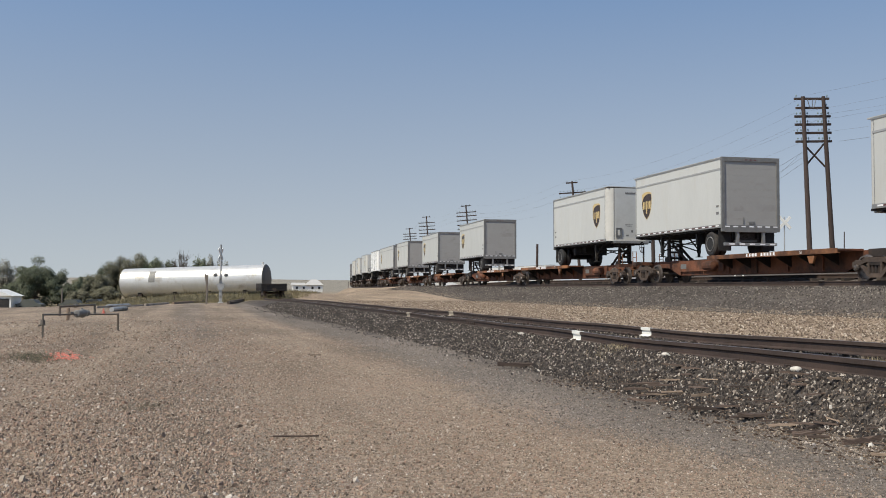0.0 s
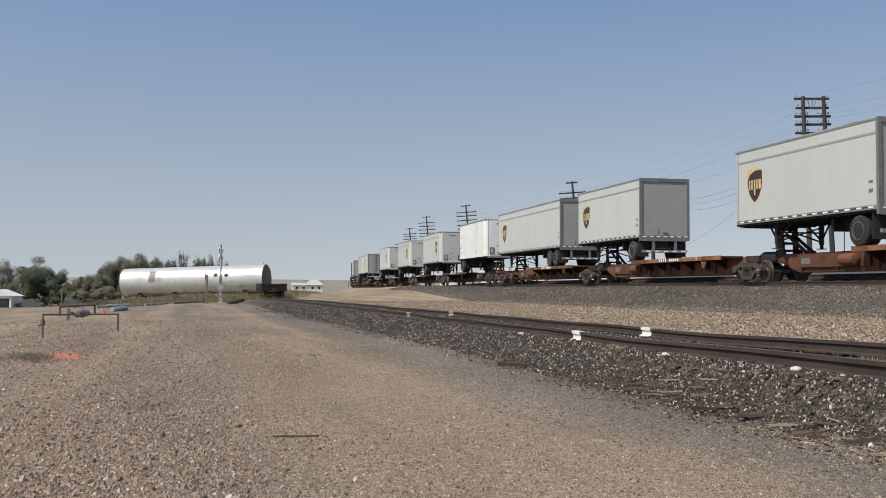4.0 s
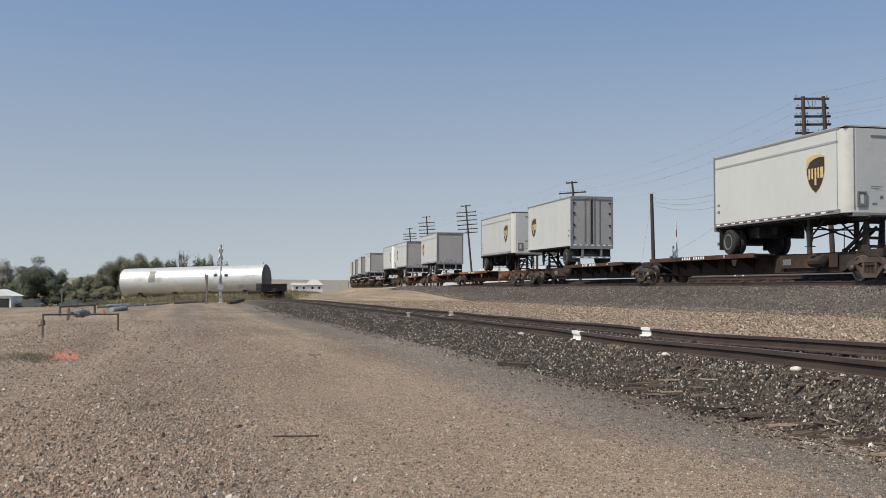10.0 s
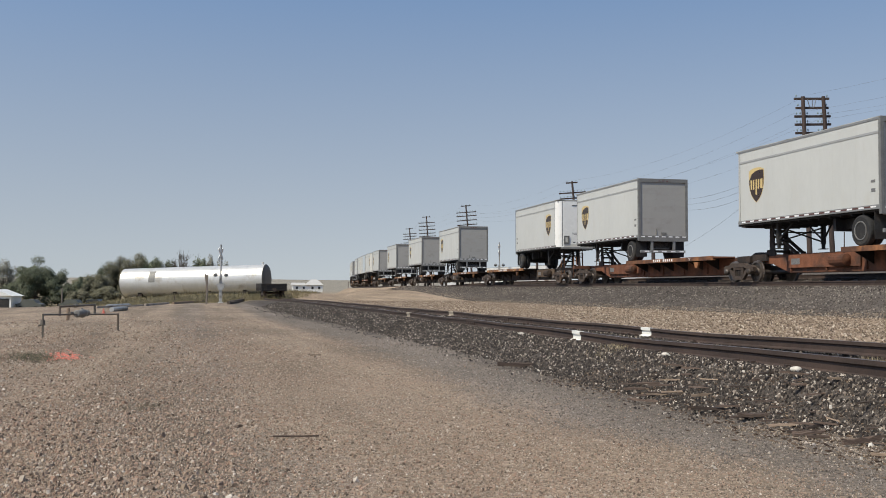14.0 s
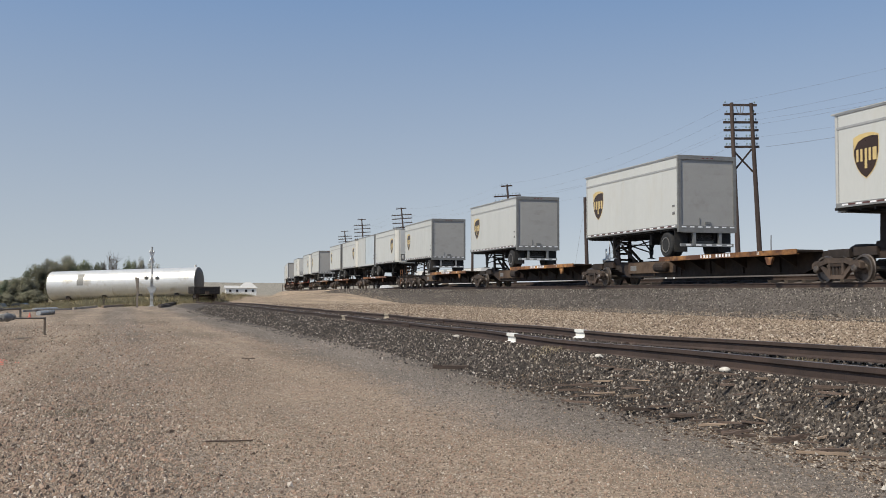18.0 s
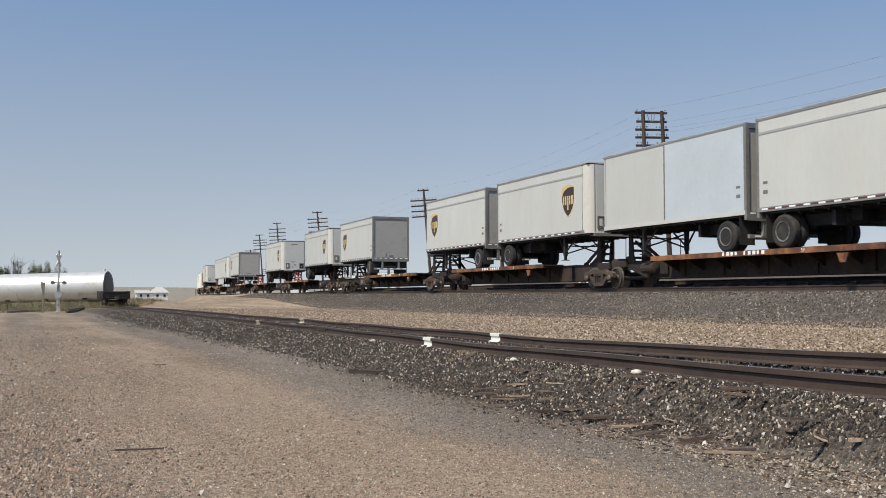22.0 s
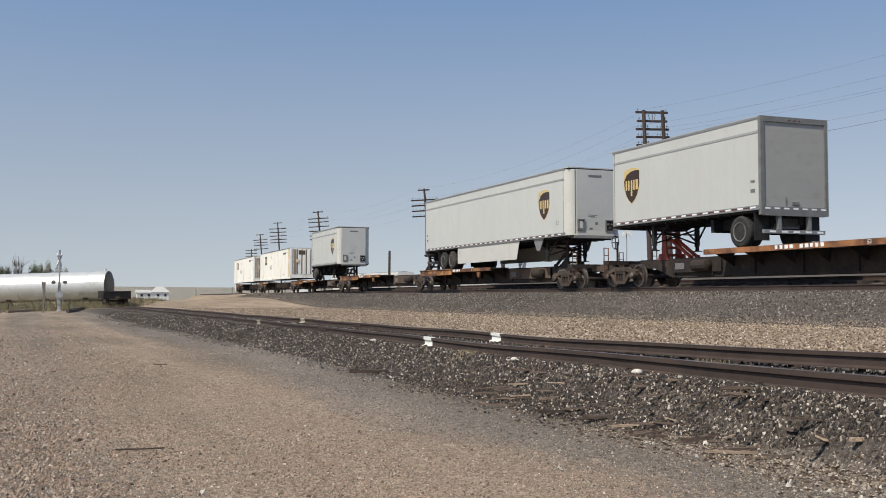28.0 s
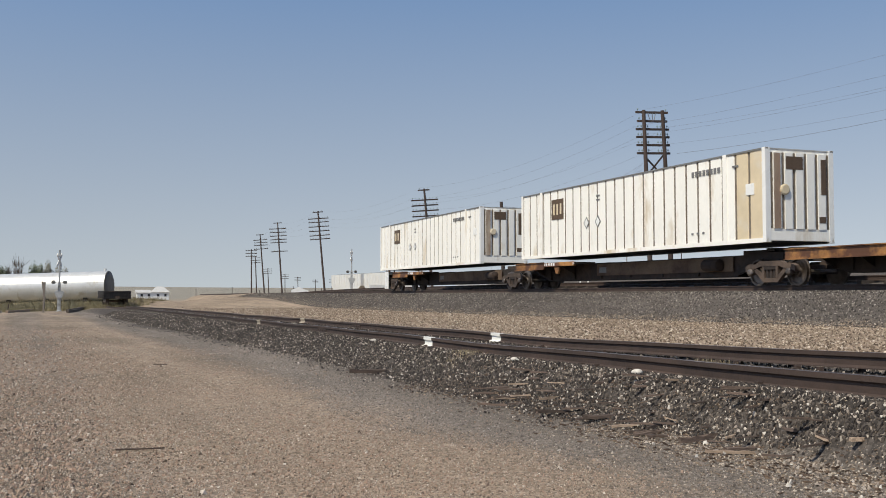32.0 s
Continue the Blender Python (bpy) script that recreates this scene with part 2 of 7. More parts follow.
M_PALEBALLAST = stone_mat("pale_ballast", [(0.0, (0.22, 0.18, 0.15)), (0.5, (0.36, 0.30, 0.25)), (0.85, (0.50, 0.45, 0.39)), (1.0, (0.68, 0.64, 0.58))])
M_GREYSTONE = stone_mat("granite_ballast", [(0.0, (0.032, 0.028, 0.026)), (0.5, (0.088, 0.076, 0.068)), (0.78, (0.165, 0.142, 0.124)), (0.92, (0.27, 0.235, 0.205)), (1.0, (0.48, 0.43, 0.38))])
M_TANSTONE = stone_mat("tan_gravel", [(0.0, (0.075, 0.054, 0.041)), (0.5, (0.225, 0.168, 0.124)), (0.86, (0.38, 0.30, 0.225)), (1.0, (0.64, 0.56, 0.47))])
M_LITTER = stone_mat("wood_crumbs", [(0.0, (0.045, 0.03, 0.023)), (0.6, (0.12, 0.082, 0.06)), (0.92, (0.20, 0.145, 0.105)), (1.0, (0.40, 0.31, 0.22))])
M_CHIPS = stone_mat("straw_chips", [(0.0, (0.11, 0.082, 0.062)), (0.6, (0.27, 0.21, 0.16)), (1.0, (0.54, 0.46, 0.37))])

# ---- the lines of the two tracks ----
SS = np.arange(-650.0, 900.0, 1.0)
TH = radians(13.279) - np.cumsum(0.000448 * np.clip((SS + 40.1) / 60.0, 0, 1) + 0.00045 * np.clip((SS - 75.0) / 40.0, 0, 1))
XS, YS = np.cumsum(-np.sin(TH)), np.cumsum(np.cos(TH))
XS, YS = XS - XS[650] + 12.761, YS - YS[650] + 40.0


def main_at(d, lat=0.0):
    """Plan of the main track d metres along it; lat: metres towards the yard. Returns x, y and the heading left of +y."""
    th = np.interp(d, SS, TH)
    return np.interp(d, SS, XS) - np.cos(th) * lat, np.interp(d, SS, YS) - np.sin(th) * lat, th


def main_z(d):
    """Height of the main rail heads."""
    return EYE + 0.211 - 0.0021 * np.clip(d, -60, 420)


def rise(d):
    """How much higher the ground beyond the main track lies."""
    return 0.38 * (1 - smooth(np.asarray(d, float), 45, 95))


def siding_x(y):
    """Plan of the siding's centre line."""
    y = np.asarray(y, float)
    return 5.01 - 0.165 * y - 0.085 * 6.0 * np.logaddexp(0, (y - 20.0) / 6.0)


def siding_z(y):
    """Height of the siding's rail heads."""
    y = np.asarray(y, float)
    return EYE - 0.45 - 0.45 * (1 - np.exp(-np.clip(y, -30, 200) / 32.0)) + 0.045 * (1 - smooth(y, 4.5, 13)) - 0.16 * smooth(y, 55, 84)


def smooth(a, lo, hi):
    t = np.clip((a - lo) / (hi - lo), 0, 1)
    return t * t * (3 - 2 * t)


def lat_siding(x, y):
    return (x - siding_x(y)) * 0.98


def edge_lat(x, y):
    """Distance from the siding, drawn in where its shoulder is narrower."""
    ls = lat_siding(x, y)
    return ls - np.clip(0.86 - 0.036 * np.asarray(y, float) + 0.4 * (1 - smooth(np.asarray(y, float), 4.8, 7.6)), -0.5, 1.1) * smooth(-ls, 0.75, 1.25)


def lat_main(x, y):
    return (np.interp(y, YS, XS) - x) * 0.975


def wave(x, y, s, seed=0.0):
    return (np.sin(x / s + 1.3 * seed + 0.6 * np.sin(y / s * 0.7)) + np.sin(y / s * 1.1 + 2.1 * seed + 0.8 * np.sin(x / s * 0.6))) * 0.5


def ground_z(x, y):
    """Height of the ground sheet anywhere."""
    x, y = np.asarray(x, float), np.asarray(y, float)
    r = np.hypot(x, y)
    g = -0.54 * (1 - np.exp(-np.clip(y, -20, 400) / 45.0)) + 0.03 * wave(x, y, 2.3) + 0.012 * wave(x, y, 0.6, 1)
    ls, lm = edge_lat(x, y), lat_main(x, y)
    bed = siding_z(y) - 0.135
    shoulder = 1 - smooth(-ls, 1.15, 2.3)
    near_end = smooth(95.0 - y, 0, 12)
    g = g + (bed - g) * shoulder * np.where(ls < 0, near_end, 1.0)
    d = y - 40.0
    rail = main_z(d)
    toe = bed + 0.06 - 0.7 * smooth(y, 105, 180)
    up = rail - 0.20
    prof = np.where(lm > 0, toe + (up - toe) * (1 - smooth(lm, 1.9, 5.2)), up - 0.06 * smooth(-lm, 1.2, 2) + rise(d) * smooth(-lm, 2.7, 3.8) + (0.62 * smooth(-lm, 6.2, 11) + 0.022 * np.clip(-lm - 11, 0, 50)) * (1 - smooth(d, 15, 90)))
    side = smooth(ls, 0.9, 2.2)
    g = g * (1 - side) + prof * side
    ramp = np.clip(1 - (lm - 3) / 7.5, 0, 1) * smooth(y, 60, 88) * (1 - smooth(y, 112, 145)) * (lm > 0)
    g = np.maximum(g, g + (rail - 0.12 - g) * ramp * smooth(lm, 0, 3))
    low = smooth(r, 110, 300) * np.where(np.abs(lm) < 16, 0.0, smooth(np.abs(lm), 16, 60))
    left = smooth(-x, 16, 45) * smooth(y, 48, 110) * (1 - smooth(y, 195, 275))
    g = g - 0.4 * low - 1.9 * left * (1 - low)
    g = g + 1.05 * np.exp(-((x + 28.0) / 15.0) ** 2 - ((y - 101.0) / 6.5) ** 2)
    far = smooth(r, 500, 2600)
    g = g + far * (16.0 + 5.0 * wave(x, y, 420, 2) + 2.0 * wave(x, y, 150, 4))
    return g


# ---- mesh helpers ----
def box(bm, x0, x1, y0, y1, z0, z1):
    v = [bm.verts.new(p) for p in ((x0, y0, z0), (x1, y0, z0), (x1, y1, z0), (x0, y1, z0), (x0, y0, z1), (x1, y0, z1), (x1, y1, z1), (x0, y1, z1))]
    for f in ((3, 2, 1, 0), (4, 5, 6, 7), (0, 1, 5, 4), (1, 2, 6, 5), (2, 3, 7, 6), (3, 0, 4, 7)):
        bm.faces.new([v[i] for i in f])
    return v


def rod(bm, a, b, r, seg=8, r2=None):
    """A round bar from a to b, its radius going from r to r2."""
    a, b = Vector(a), Vector(b)
    q = (b - a).to_track_quat("Z", "Y")
    r2 = r if r2 is None else r2
    rings = []
    for c, rad in ((a, r), (b, r2)):
        rings.append([bm.verts.new(c + q @ Vector((math.cos(2 * math.pi * i / seg) * rad, math.sin(2 * math.pi * i / seg) * rad, 0))) for i in range(seg)])
    for i in range(seg):
        j = (i + 1) % seg
        bm.faces.new((rings[0][i], rings[0][j], rings[1][j], rings[1][i]))
    bm.faces.new(rings[0][::-1])
    bm.faces.new(rings[1])


def beam(bm, a, b, w, h):
    """A square bar from a to b."""
    a, b = Vector(a), Vector(b)
    q = (b - a).to_track_quat("X", "Z")
    ends = []
    for c in (a, b):
        ends.append([bm.verts.new(c + q @ Vector((0, sy * w / 2, sz * h / 2))) for sy, sz in ((-1, -1), (1, -1), (1, 1), (-1, 1))])
    for i in range(4):
        j = (i + 1) % 4
        bm.faces.new((ends[0][i], ends[0][j], ends[1][j], ends[1][i]))
    bm.faces.new(ends[0][::-1])
    bm.faces.new(ends[1])


def slab(bm, outline, y0, y1):
    """A plate: an outline in x and z, thick from y0 to y1."""
    a = [bm.verts.new((x, y0, z)) for x, z in outline]
    b = [bm.verts.new((x, y1, z)) for x, z in outline]
    n = len(a)
    bm.faces.new(a)
    bm.faces.new(b[::-1])
    for i in range(n):
        j = (i + 1) % n
        bm.faces.new((a[j], a[i], b[i], b[j]))


def spun(bm, profile, centre, axis="Y", seg=20):
    """A turned shape: rows of (radius, offset along the axis)."""
    rings = []
    for r, o in profile:
        ring = []
        for i in range(seg):
            c, s = math.cos(2 * math.pi * i / seg) * r, math.sin(2 * math.pi * i / seg) * r
            p = {"Y": (c, o, s), "Z": (c, s, o), "X": (o, c, s)}[axis]
            ring.append(bm.verts.new(Vector(centre) + Vector(p)))
        rings.append(ring)
    for a, b in zip(rings, rings[1:]):
        for i in range(seg):
            j = (i + 1) % seg
            bm.faces.new((a[i], a[j], b[j], b[i]))
    bm.faces.new(rings[0][::-1])
    bm.faces.new(rings[-1])


def mesh_of(name, bm, material, bevel=0.0, soft=False):
    if bevel:
        bmesh.ops.bevel(bm, geom=[e for e in bm.edges if len(e.link_faces) == 2 and e.calc_face_angle(0) > 0.6], offset=bevel, segments=1, affect="EDGES", clamp_overlap=True)
    bmesh.ops.recalc_face_normals(bm, faces=bm.faces)
    me = bpy.data.meshes.new(name)
    bm.to_mesh(me)
    bm.free()
    me.materials.append(material)
    if soft:
        me.shade_smooth()
    return me


def part(name, bm, material, parent, label="", bevel=0.0, soft=False):
    """One mesh of its own under a thing or a part."""
    ob = new(name, mesh_of(name, bm, material, bevel, soft))
    ob.parent = parent
    if label:
        tagged(ob, label)
    return ob


def thing(name, label, category, m=None, group="", kind=""):
    ob = new(name)
    ob.empty_display_size = 0.2
    if m is not None:
        ob.matrix_basis = m
    return tagged(ob, label, category, group, kind)


def fast_mesh(name, verts, faces, material, soft=False):
    me = bpy.data.meshes.new(name)
    me.from_pydata(verts.tolist() if hasattr(verts, "tolist") else verts, [], faces.tolist() if hasattr(faces, "tolist") else faces)
    me.materials.append(material)
    if soft:
        me.shade_smooth()
    return me


B = bmesh.new


# ---- the ground, one sheet to the horizon ----
def ground_material():
    m = bpy.data.materials.new("yard_gravel")
    m.use_nodes = True
    nt = m.node_tree
    N, K = nt.nodes.new, nt.links.new
    b = nt.nodes["Principled BSDF"]
    b.inputs["Roughness"].default_value, b.inputs["Specular IOR Level"].default_value = 0.95, 0.15
    pos = N("ShaderNodeTexCoord").outputs["Object"]
    uv = N("ShaderNodeUVMap")
    uv.uv_map = "tracks"
    sep, sxyz = N("ShaderNodeSeparateXYZ"), N("ShaderNodeSeparateXYZ")
    K(uv.outputs[0], sep.inputs[0])
    K(pos, sxyz.inputs[0])

    def noise_of(s, d=4.0, r=0.6):
        n = N("ShaderNodeTexNoise")
        n.inputs["Scale"].default_value, n.inputs["Detail"].default_value, n.inputs["Roughness"].default_value = s, d, r
        K(pos, n.inputs["Vector"])
        return n.outputs["Fac"]

    def op(kind, a, c, e=None):
        n = N("ShaderNodeMath")
        n.operation = kind
        for i, q in enumerate((a, c, e)):
            if q is None:
                continue
            if isinstance(q, (int, float)):
                n.inputs[i].default_value = q
            else:
                K(q, n.inputs[i])
        return n.outputs[0]

    def span(src, lo, hi, a=0.0, c=1.0):
        n = N("ShaderNodeMapRange")
        n.interpolation_type = "SMOOTHSTEP"
        n.inputs["From Min"].default_value, n.inputs["From Max"].default_value = lo, hi
        n.inputs["To Min"].default_value, n.inputs["To Max"].default_value = a, c
        K(src, n.inputs["Value"])
        return n.outputs[0]

    def mixed(fac, a, c):
        n = N("ShaderNodeMix")
        n.data_type = "RGBA"
        K(fac, n.inputs["Factor"])
        for q, s in ((a, "A"), (c, "B")):
            if isinstance(q, tuple):
                n.inputs[s].default_value = (*q, 1)
            else:
                K(q, n.inputs[s])
        return n.outputs["Result"]

    ls, lm = sep.outputs[0], sep.outputs[1]
    y = sxyz.outputs[1]
    wob = op("MULTIPLY", op("SUBTRACT", noise_of(1.6, 5.0), 0.5), 1.6)
    ls_w, lm_w = op("ADD", ls, wob), op("ADD", lm, op("MULTIPLY", wob, 1.4))
    tan = mixed(noise_of(0.55, 5.0), (0.205, 0.158, 0.117), (0.30, 0.237, 0.179))
    pink = mixed(span(noise_of(0.35, 4.0), 0.45, 0.7), tan, (0.262, 0.2, 0.152))
    # wheel tracks along the siding: a finer, greyer band
    band = op("MULTIPLY", span(ls_w, -3.9, -3.0), span(ls_w, -1.3, -1.7))
    band2 = op("MULTIPLY", span(ls_w, -7.2, -6.5), span(ls_w, -5.3, -5.9))
    worn = op("MULTIPLY", op("MAXIMUM", band, op("MULTIPLY", band2, 0.6)), 0.8)
    base = mixed(worn, pink, (0.160, 0.138, 0.120))
    base = mixed(op("MULTIPLY", span(noise_of(1.1, 6.0, 0.7), 0.58, 0.72), 0.6), base, (0.15, 0.12, 0.092))
    base = mixed(op("MULTIPLY", span(noise_of(0.21, 4.0), 0.50, 0.66), 0.42), base, (0.168, 0.138, 0.114))
    grass = op("MULTIPLY", span(y, 72.0, 95.0), span(noise_of(0.12, 5.0), 0.3, 0.5))
    base = mixed(grass, base, mixed(noise_of(0.3, 5.0), (0.20, 0.168, 0.105), (0.30, 0.245, 0.16)))
    slope = mixed(noise_of(0.8, 6.0), (0.24, 0.18, 0.13), (0.36, 0.28, 0.205))
    base = mixed(span(ls_w, 1.5, 2.3), base, slope)
    # distant plain turns greyer: the haze is put into its colour
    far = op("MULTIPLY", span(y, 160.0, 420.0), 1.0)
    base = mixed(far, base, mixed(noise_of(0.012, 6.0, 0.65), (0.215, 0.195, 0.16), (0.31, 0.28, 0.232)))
    cinder = op("MULTIPLY", span(ls_w, -2.5, -1.9), span(ls_w, 1.7, 1.0))
    base = mixed(op("MULTIPLY", cinder, span(y, 90.0, 70.0)), base, mixed(noise_of(3.0, 6.0), (0.042, 0.036, 0.033), (0.105, 0.09, 0.078)))
    stone = op("MULTIPLY", span(lm_w, 5.2, 4.2), span(lm_w, -34.0, -24.0))
    stone = op("MULTIPLY", stone, span(y, 100.0, 84.0))
    base = mixed(stone, base, mixed(noise_of(1.2, 6.0), (0.065, 0.056, 0.050), (0.135, 0.117, 0.103)))
    # pebbles: cells at two sizes give tone and relief
    cells, cells2 = N("ShaderNodeTexVoronoi"), N("ShaderNodeTexVoronoi")
    for c, s in ((cells, 62.0), (cells2, 21.0)):
        c.inputs["Scale"].default_value = s
        K(pos, c.inputs["Vector"])
    tone = N("ShaderNodeSeparateColor")
    K(cells.outputs["Color"], tone.inputs[0])
    tone2 = N("ShaderNodeSeparateColor")
    K(cells2.outputs["Color"], tone2.inputs[0])
    f = op("MULTIPLY", span(tone.outputs[0], 0, 1, 0.68, 1.32), span(tone2.outputs[0], 0, 1, 0.84, 1.16))
    f = op("MULTIPLY", f, span(noise_of(0.09, 3.0), 0.3, 0.7, 0.86, 1.14))
    along = N("ShaderNodeCombineXYZ")
    K(op("MULTIPLY", ls, 1.1), along.inputs[0])
    K(op("MULTIPLY", y, 0.09), along.inputs[1])
    lane = N("ShaderNodeTexNoise")
    lane.inputs["Scale"].default_value, lane.inputs["Detail"].default_value = 1.0, 4.0
    K(along.outputs[0], lane.inputs["Vector"])
    f = op("MULTIPLY", f, span(lane.outputs["Fac"], 0.32, 0.68, 0.80, 1.16))
    s = N("ShaderNodeVectorMath")
    s.operation = "SCALE"
    K(base, s.inputs[0])
    K(f, s.inputs["Scale"])
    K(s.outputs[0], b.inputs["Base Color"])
    bp = N("ShaderNodeBump")
    bp.inputs["Strength"].default_value, bp.inputs["Distance"].default_value = 0.5, 0.01
    K(op("ADD", op("MULTIPLY", cells.outputs["Distance"], -0.6), op("MULTIPLY", noise_of(60.0, 3.0), 0.6)), bp.inputs["Height"])
    K(bp.outputs[0], b.inputs["Normal"])
    return m


def build_ground():
    fine = np.arange(-36, 46.01, 0.27)
    angles = np.concatenate([fine, np.linspace(46, 324, 70)[1:-1]])
    radii = np.concatenate([np.exp(np.arange(math.log(0.6), math.log(190), 0.0155)), np.exp(np.linspace(math.log(193), math.log(4600), 60))])
    a, r = np.meshgrid(np.radians(angles), radii)
    x, y = r * np.sin(a), r * np.cos(a)
    z = ground_z(x, y)
    n, k = r.shape
    verts = np.stack([x.ravel(), y.ravel(), z.ravel()], 1)
    i, j = np.meshgrid(np.arange(n - 1), np.arange(k), indexing="ij")
    jn = (j + 1) % k
    faces = np.stack([(i * k + j).ravel(), ((i + 1) * k + j).ravel(), ((i + 1) * k + jn).ravel(), (i * k + jn).ravel()], 1)[:, ::-1]
    faces = faces.tolist() + [[int(q) for q in range(k - 1, -1, -1)]]
    me = fast_mesh("ground", verts, faces, ground_material(), soft=True)
    layer = me.uv_layers.new(name="tracks")
    idx = np.empty(len(me.loops), np.int32)
    me.loops.foreach_get("vertex_index", idx)
    uv = np.stack([np.clip(edge_lat(verts[idx, 0], verts[idx, 1]), -60, 60), np.clip(lat_main(verts[idx, 0], verts[idx, 1]), -90, 90)], 1)
    layer.data.foreach_set("uv", uv.astype(np.float32).ravel())
    tagged(new("ground", me), "tan gravel yard and dry plain, level ground reaching the horizon", "ground", kind="structure")


build_ground()


# ---- tracks ----
def rail_strip(name, stations, height, mats, parent, head=0.068, foot=0.13):
    """A rolled rail along stations (x, y, z of the head top, nx, ny)."""
    prof = [(-head / 2, 0), (head / 2, 0), (head / 2, -0.035), (0.011, -0.048), (0.011, -height + 0.025), (foot / 2, -height + 0.008), (foot / 2, -height), (-foot / 2, -height), (-foot / 2, -height + 0.008), (-0.011, -height + 0.025), (-0.011, -0.048), (-head / 2, -0.035)]
    k = len(prof)
    verts, faces = [], []
    for x, y, z, nx, ny in stations:
        verts += [(x + nx * o, y + ny * o, z + h) for o, h in prof]
    for s in range(len(stations) - 1):
        for q in range(k):
            w = (q + 1) % k
            faces.append((s * k + q, s * k + w, (s + 1) * k + w, (s + 1) * k + q))
    faces += [tuple(range(k))[::-1], tuple(range((len(stations) - 1) * k, len(stations) * k))]
    me = fast_mesh(name, verts, faces, mats[0])
    me.materials.append(mats[1])
    for f in me.polygons:
        if f.index < (len(stations) - 1) * k and f.index % k in (0,):
            f.material_index = 1
    ob = new(name, me)
    ob.parent = parent
    return ob


def main_track(name, label, lat0, d0, d1, drop):
    tr = thing(name, label, "railway track", kind="structure")
    ds = np.concatenate([np.arange(d0, -60, 20), np.arange(-60, 130, 3), np.arange(130, d1, 10)])
    for side in (0.7535, -0.7535):
        st = []
        for d in ds:
            x, y, th = main_at(d, lat0 + side)
            st.append((x, y, main_z(d) - drop + (float(rise(d)) if drop else 0), math.cos(th), math.sin(th)))
        rail_strip("rail", st, 0.17, (M_RAIL, M_RAILMAIN if drop == 0 else M_RAIL), tr)
    bm = B()
    box(bm, -1.3, 1.3, -0.115, 0.115, -0.17, 0)
    me = mesh_of("tie", bm, M_TIE)
    for d in np.arange(-32, 118, 0.56 if drop == 0 else 1.12):
        x, y, th = main_at(d, lat0)
        t = new("tie", me)
        t.parent = tr
        t.matrix_basis = Matrix.LocRotScale((x, y, main_z(d) - drop + (float(rise(d)) if drop else 0) - 0.172), Euler((0, 0, th + random.uniform(-0.01, 0.01))), None)
    return tr


main_track("main_track", "main line of polished steel rails on wooden ties in grey ballast", 0.0, -640, 800, 0.0)
main_track("second_track", "second main line of brown rails on ties behind the train", -4.6, -200, 700, 0.03)


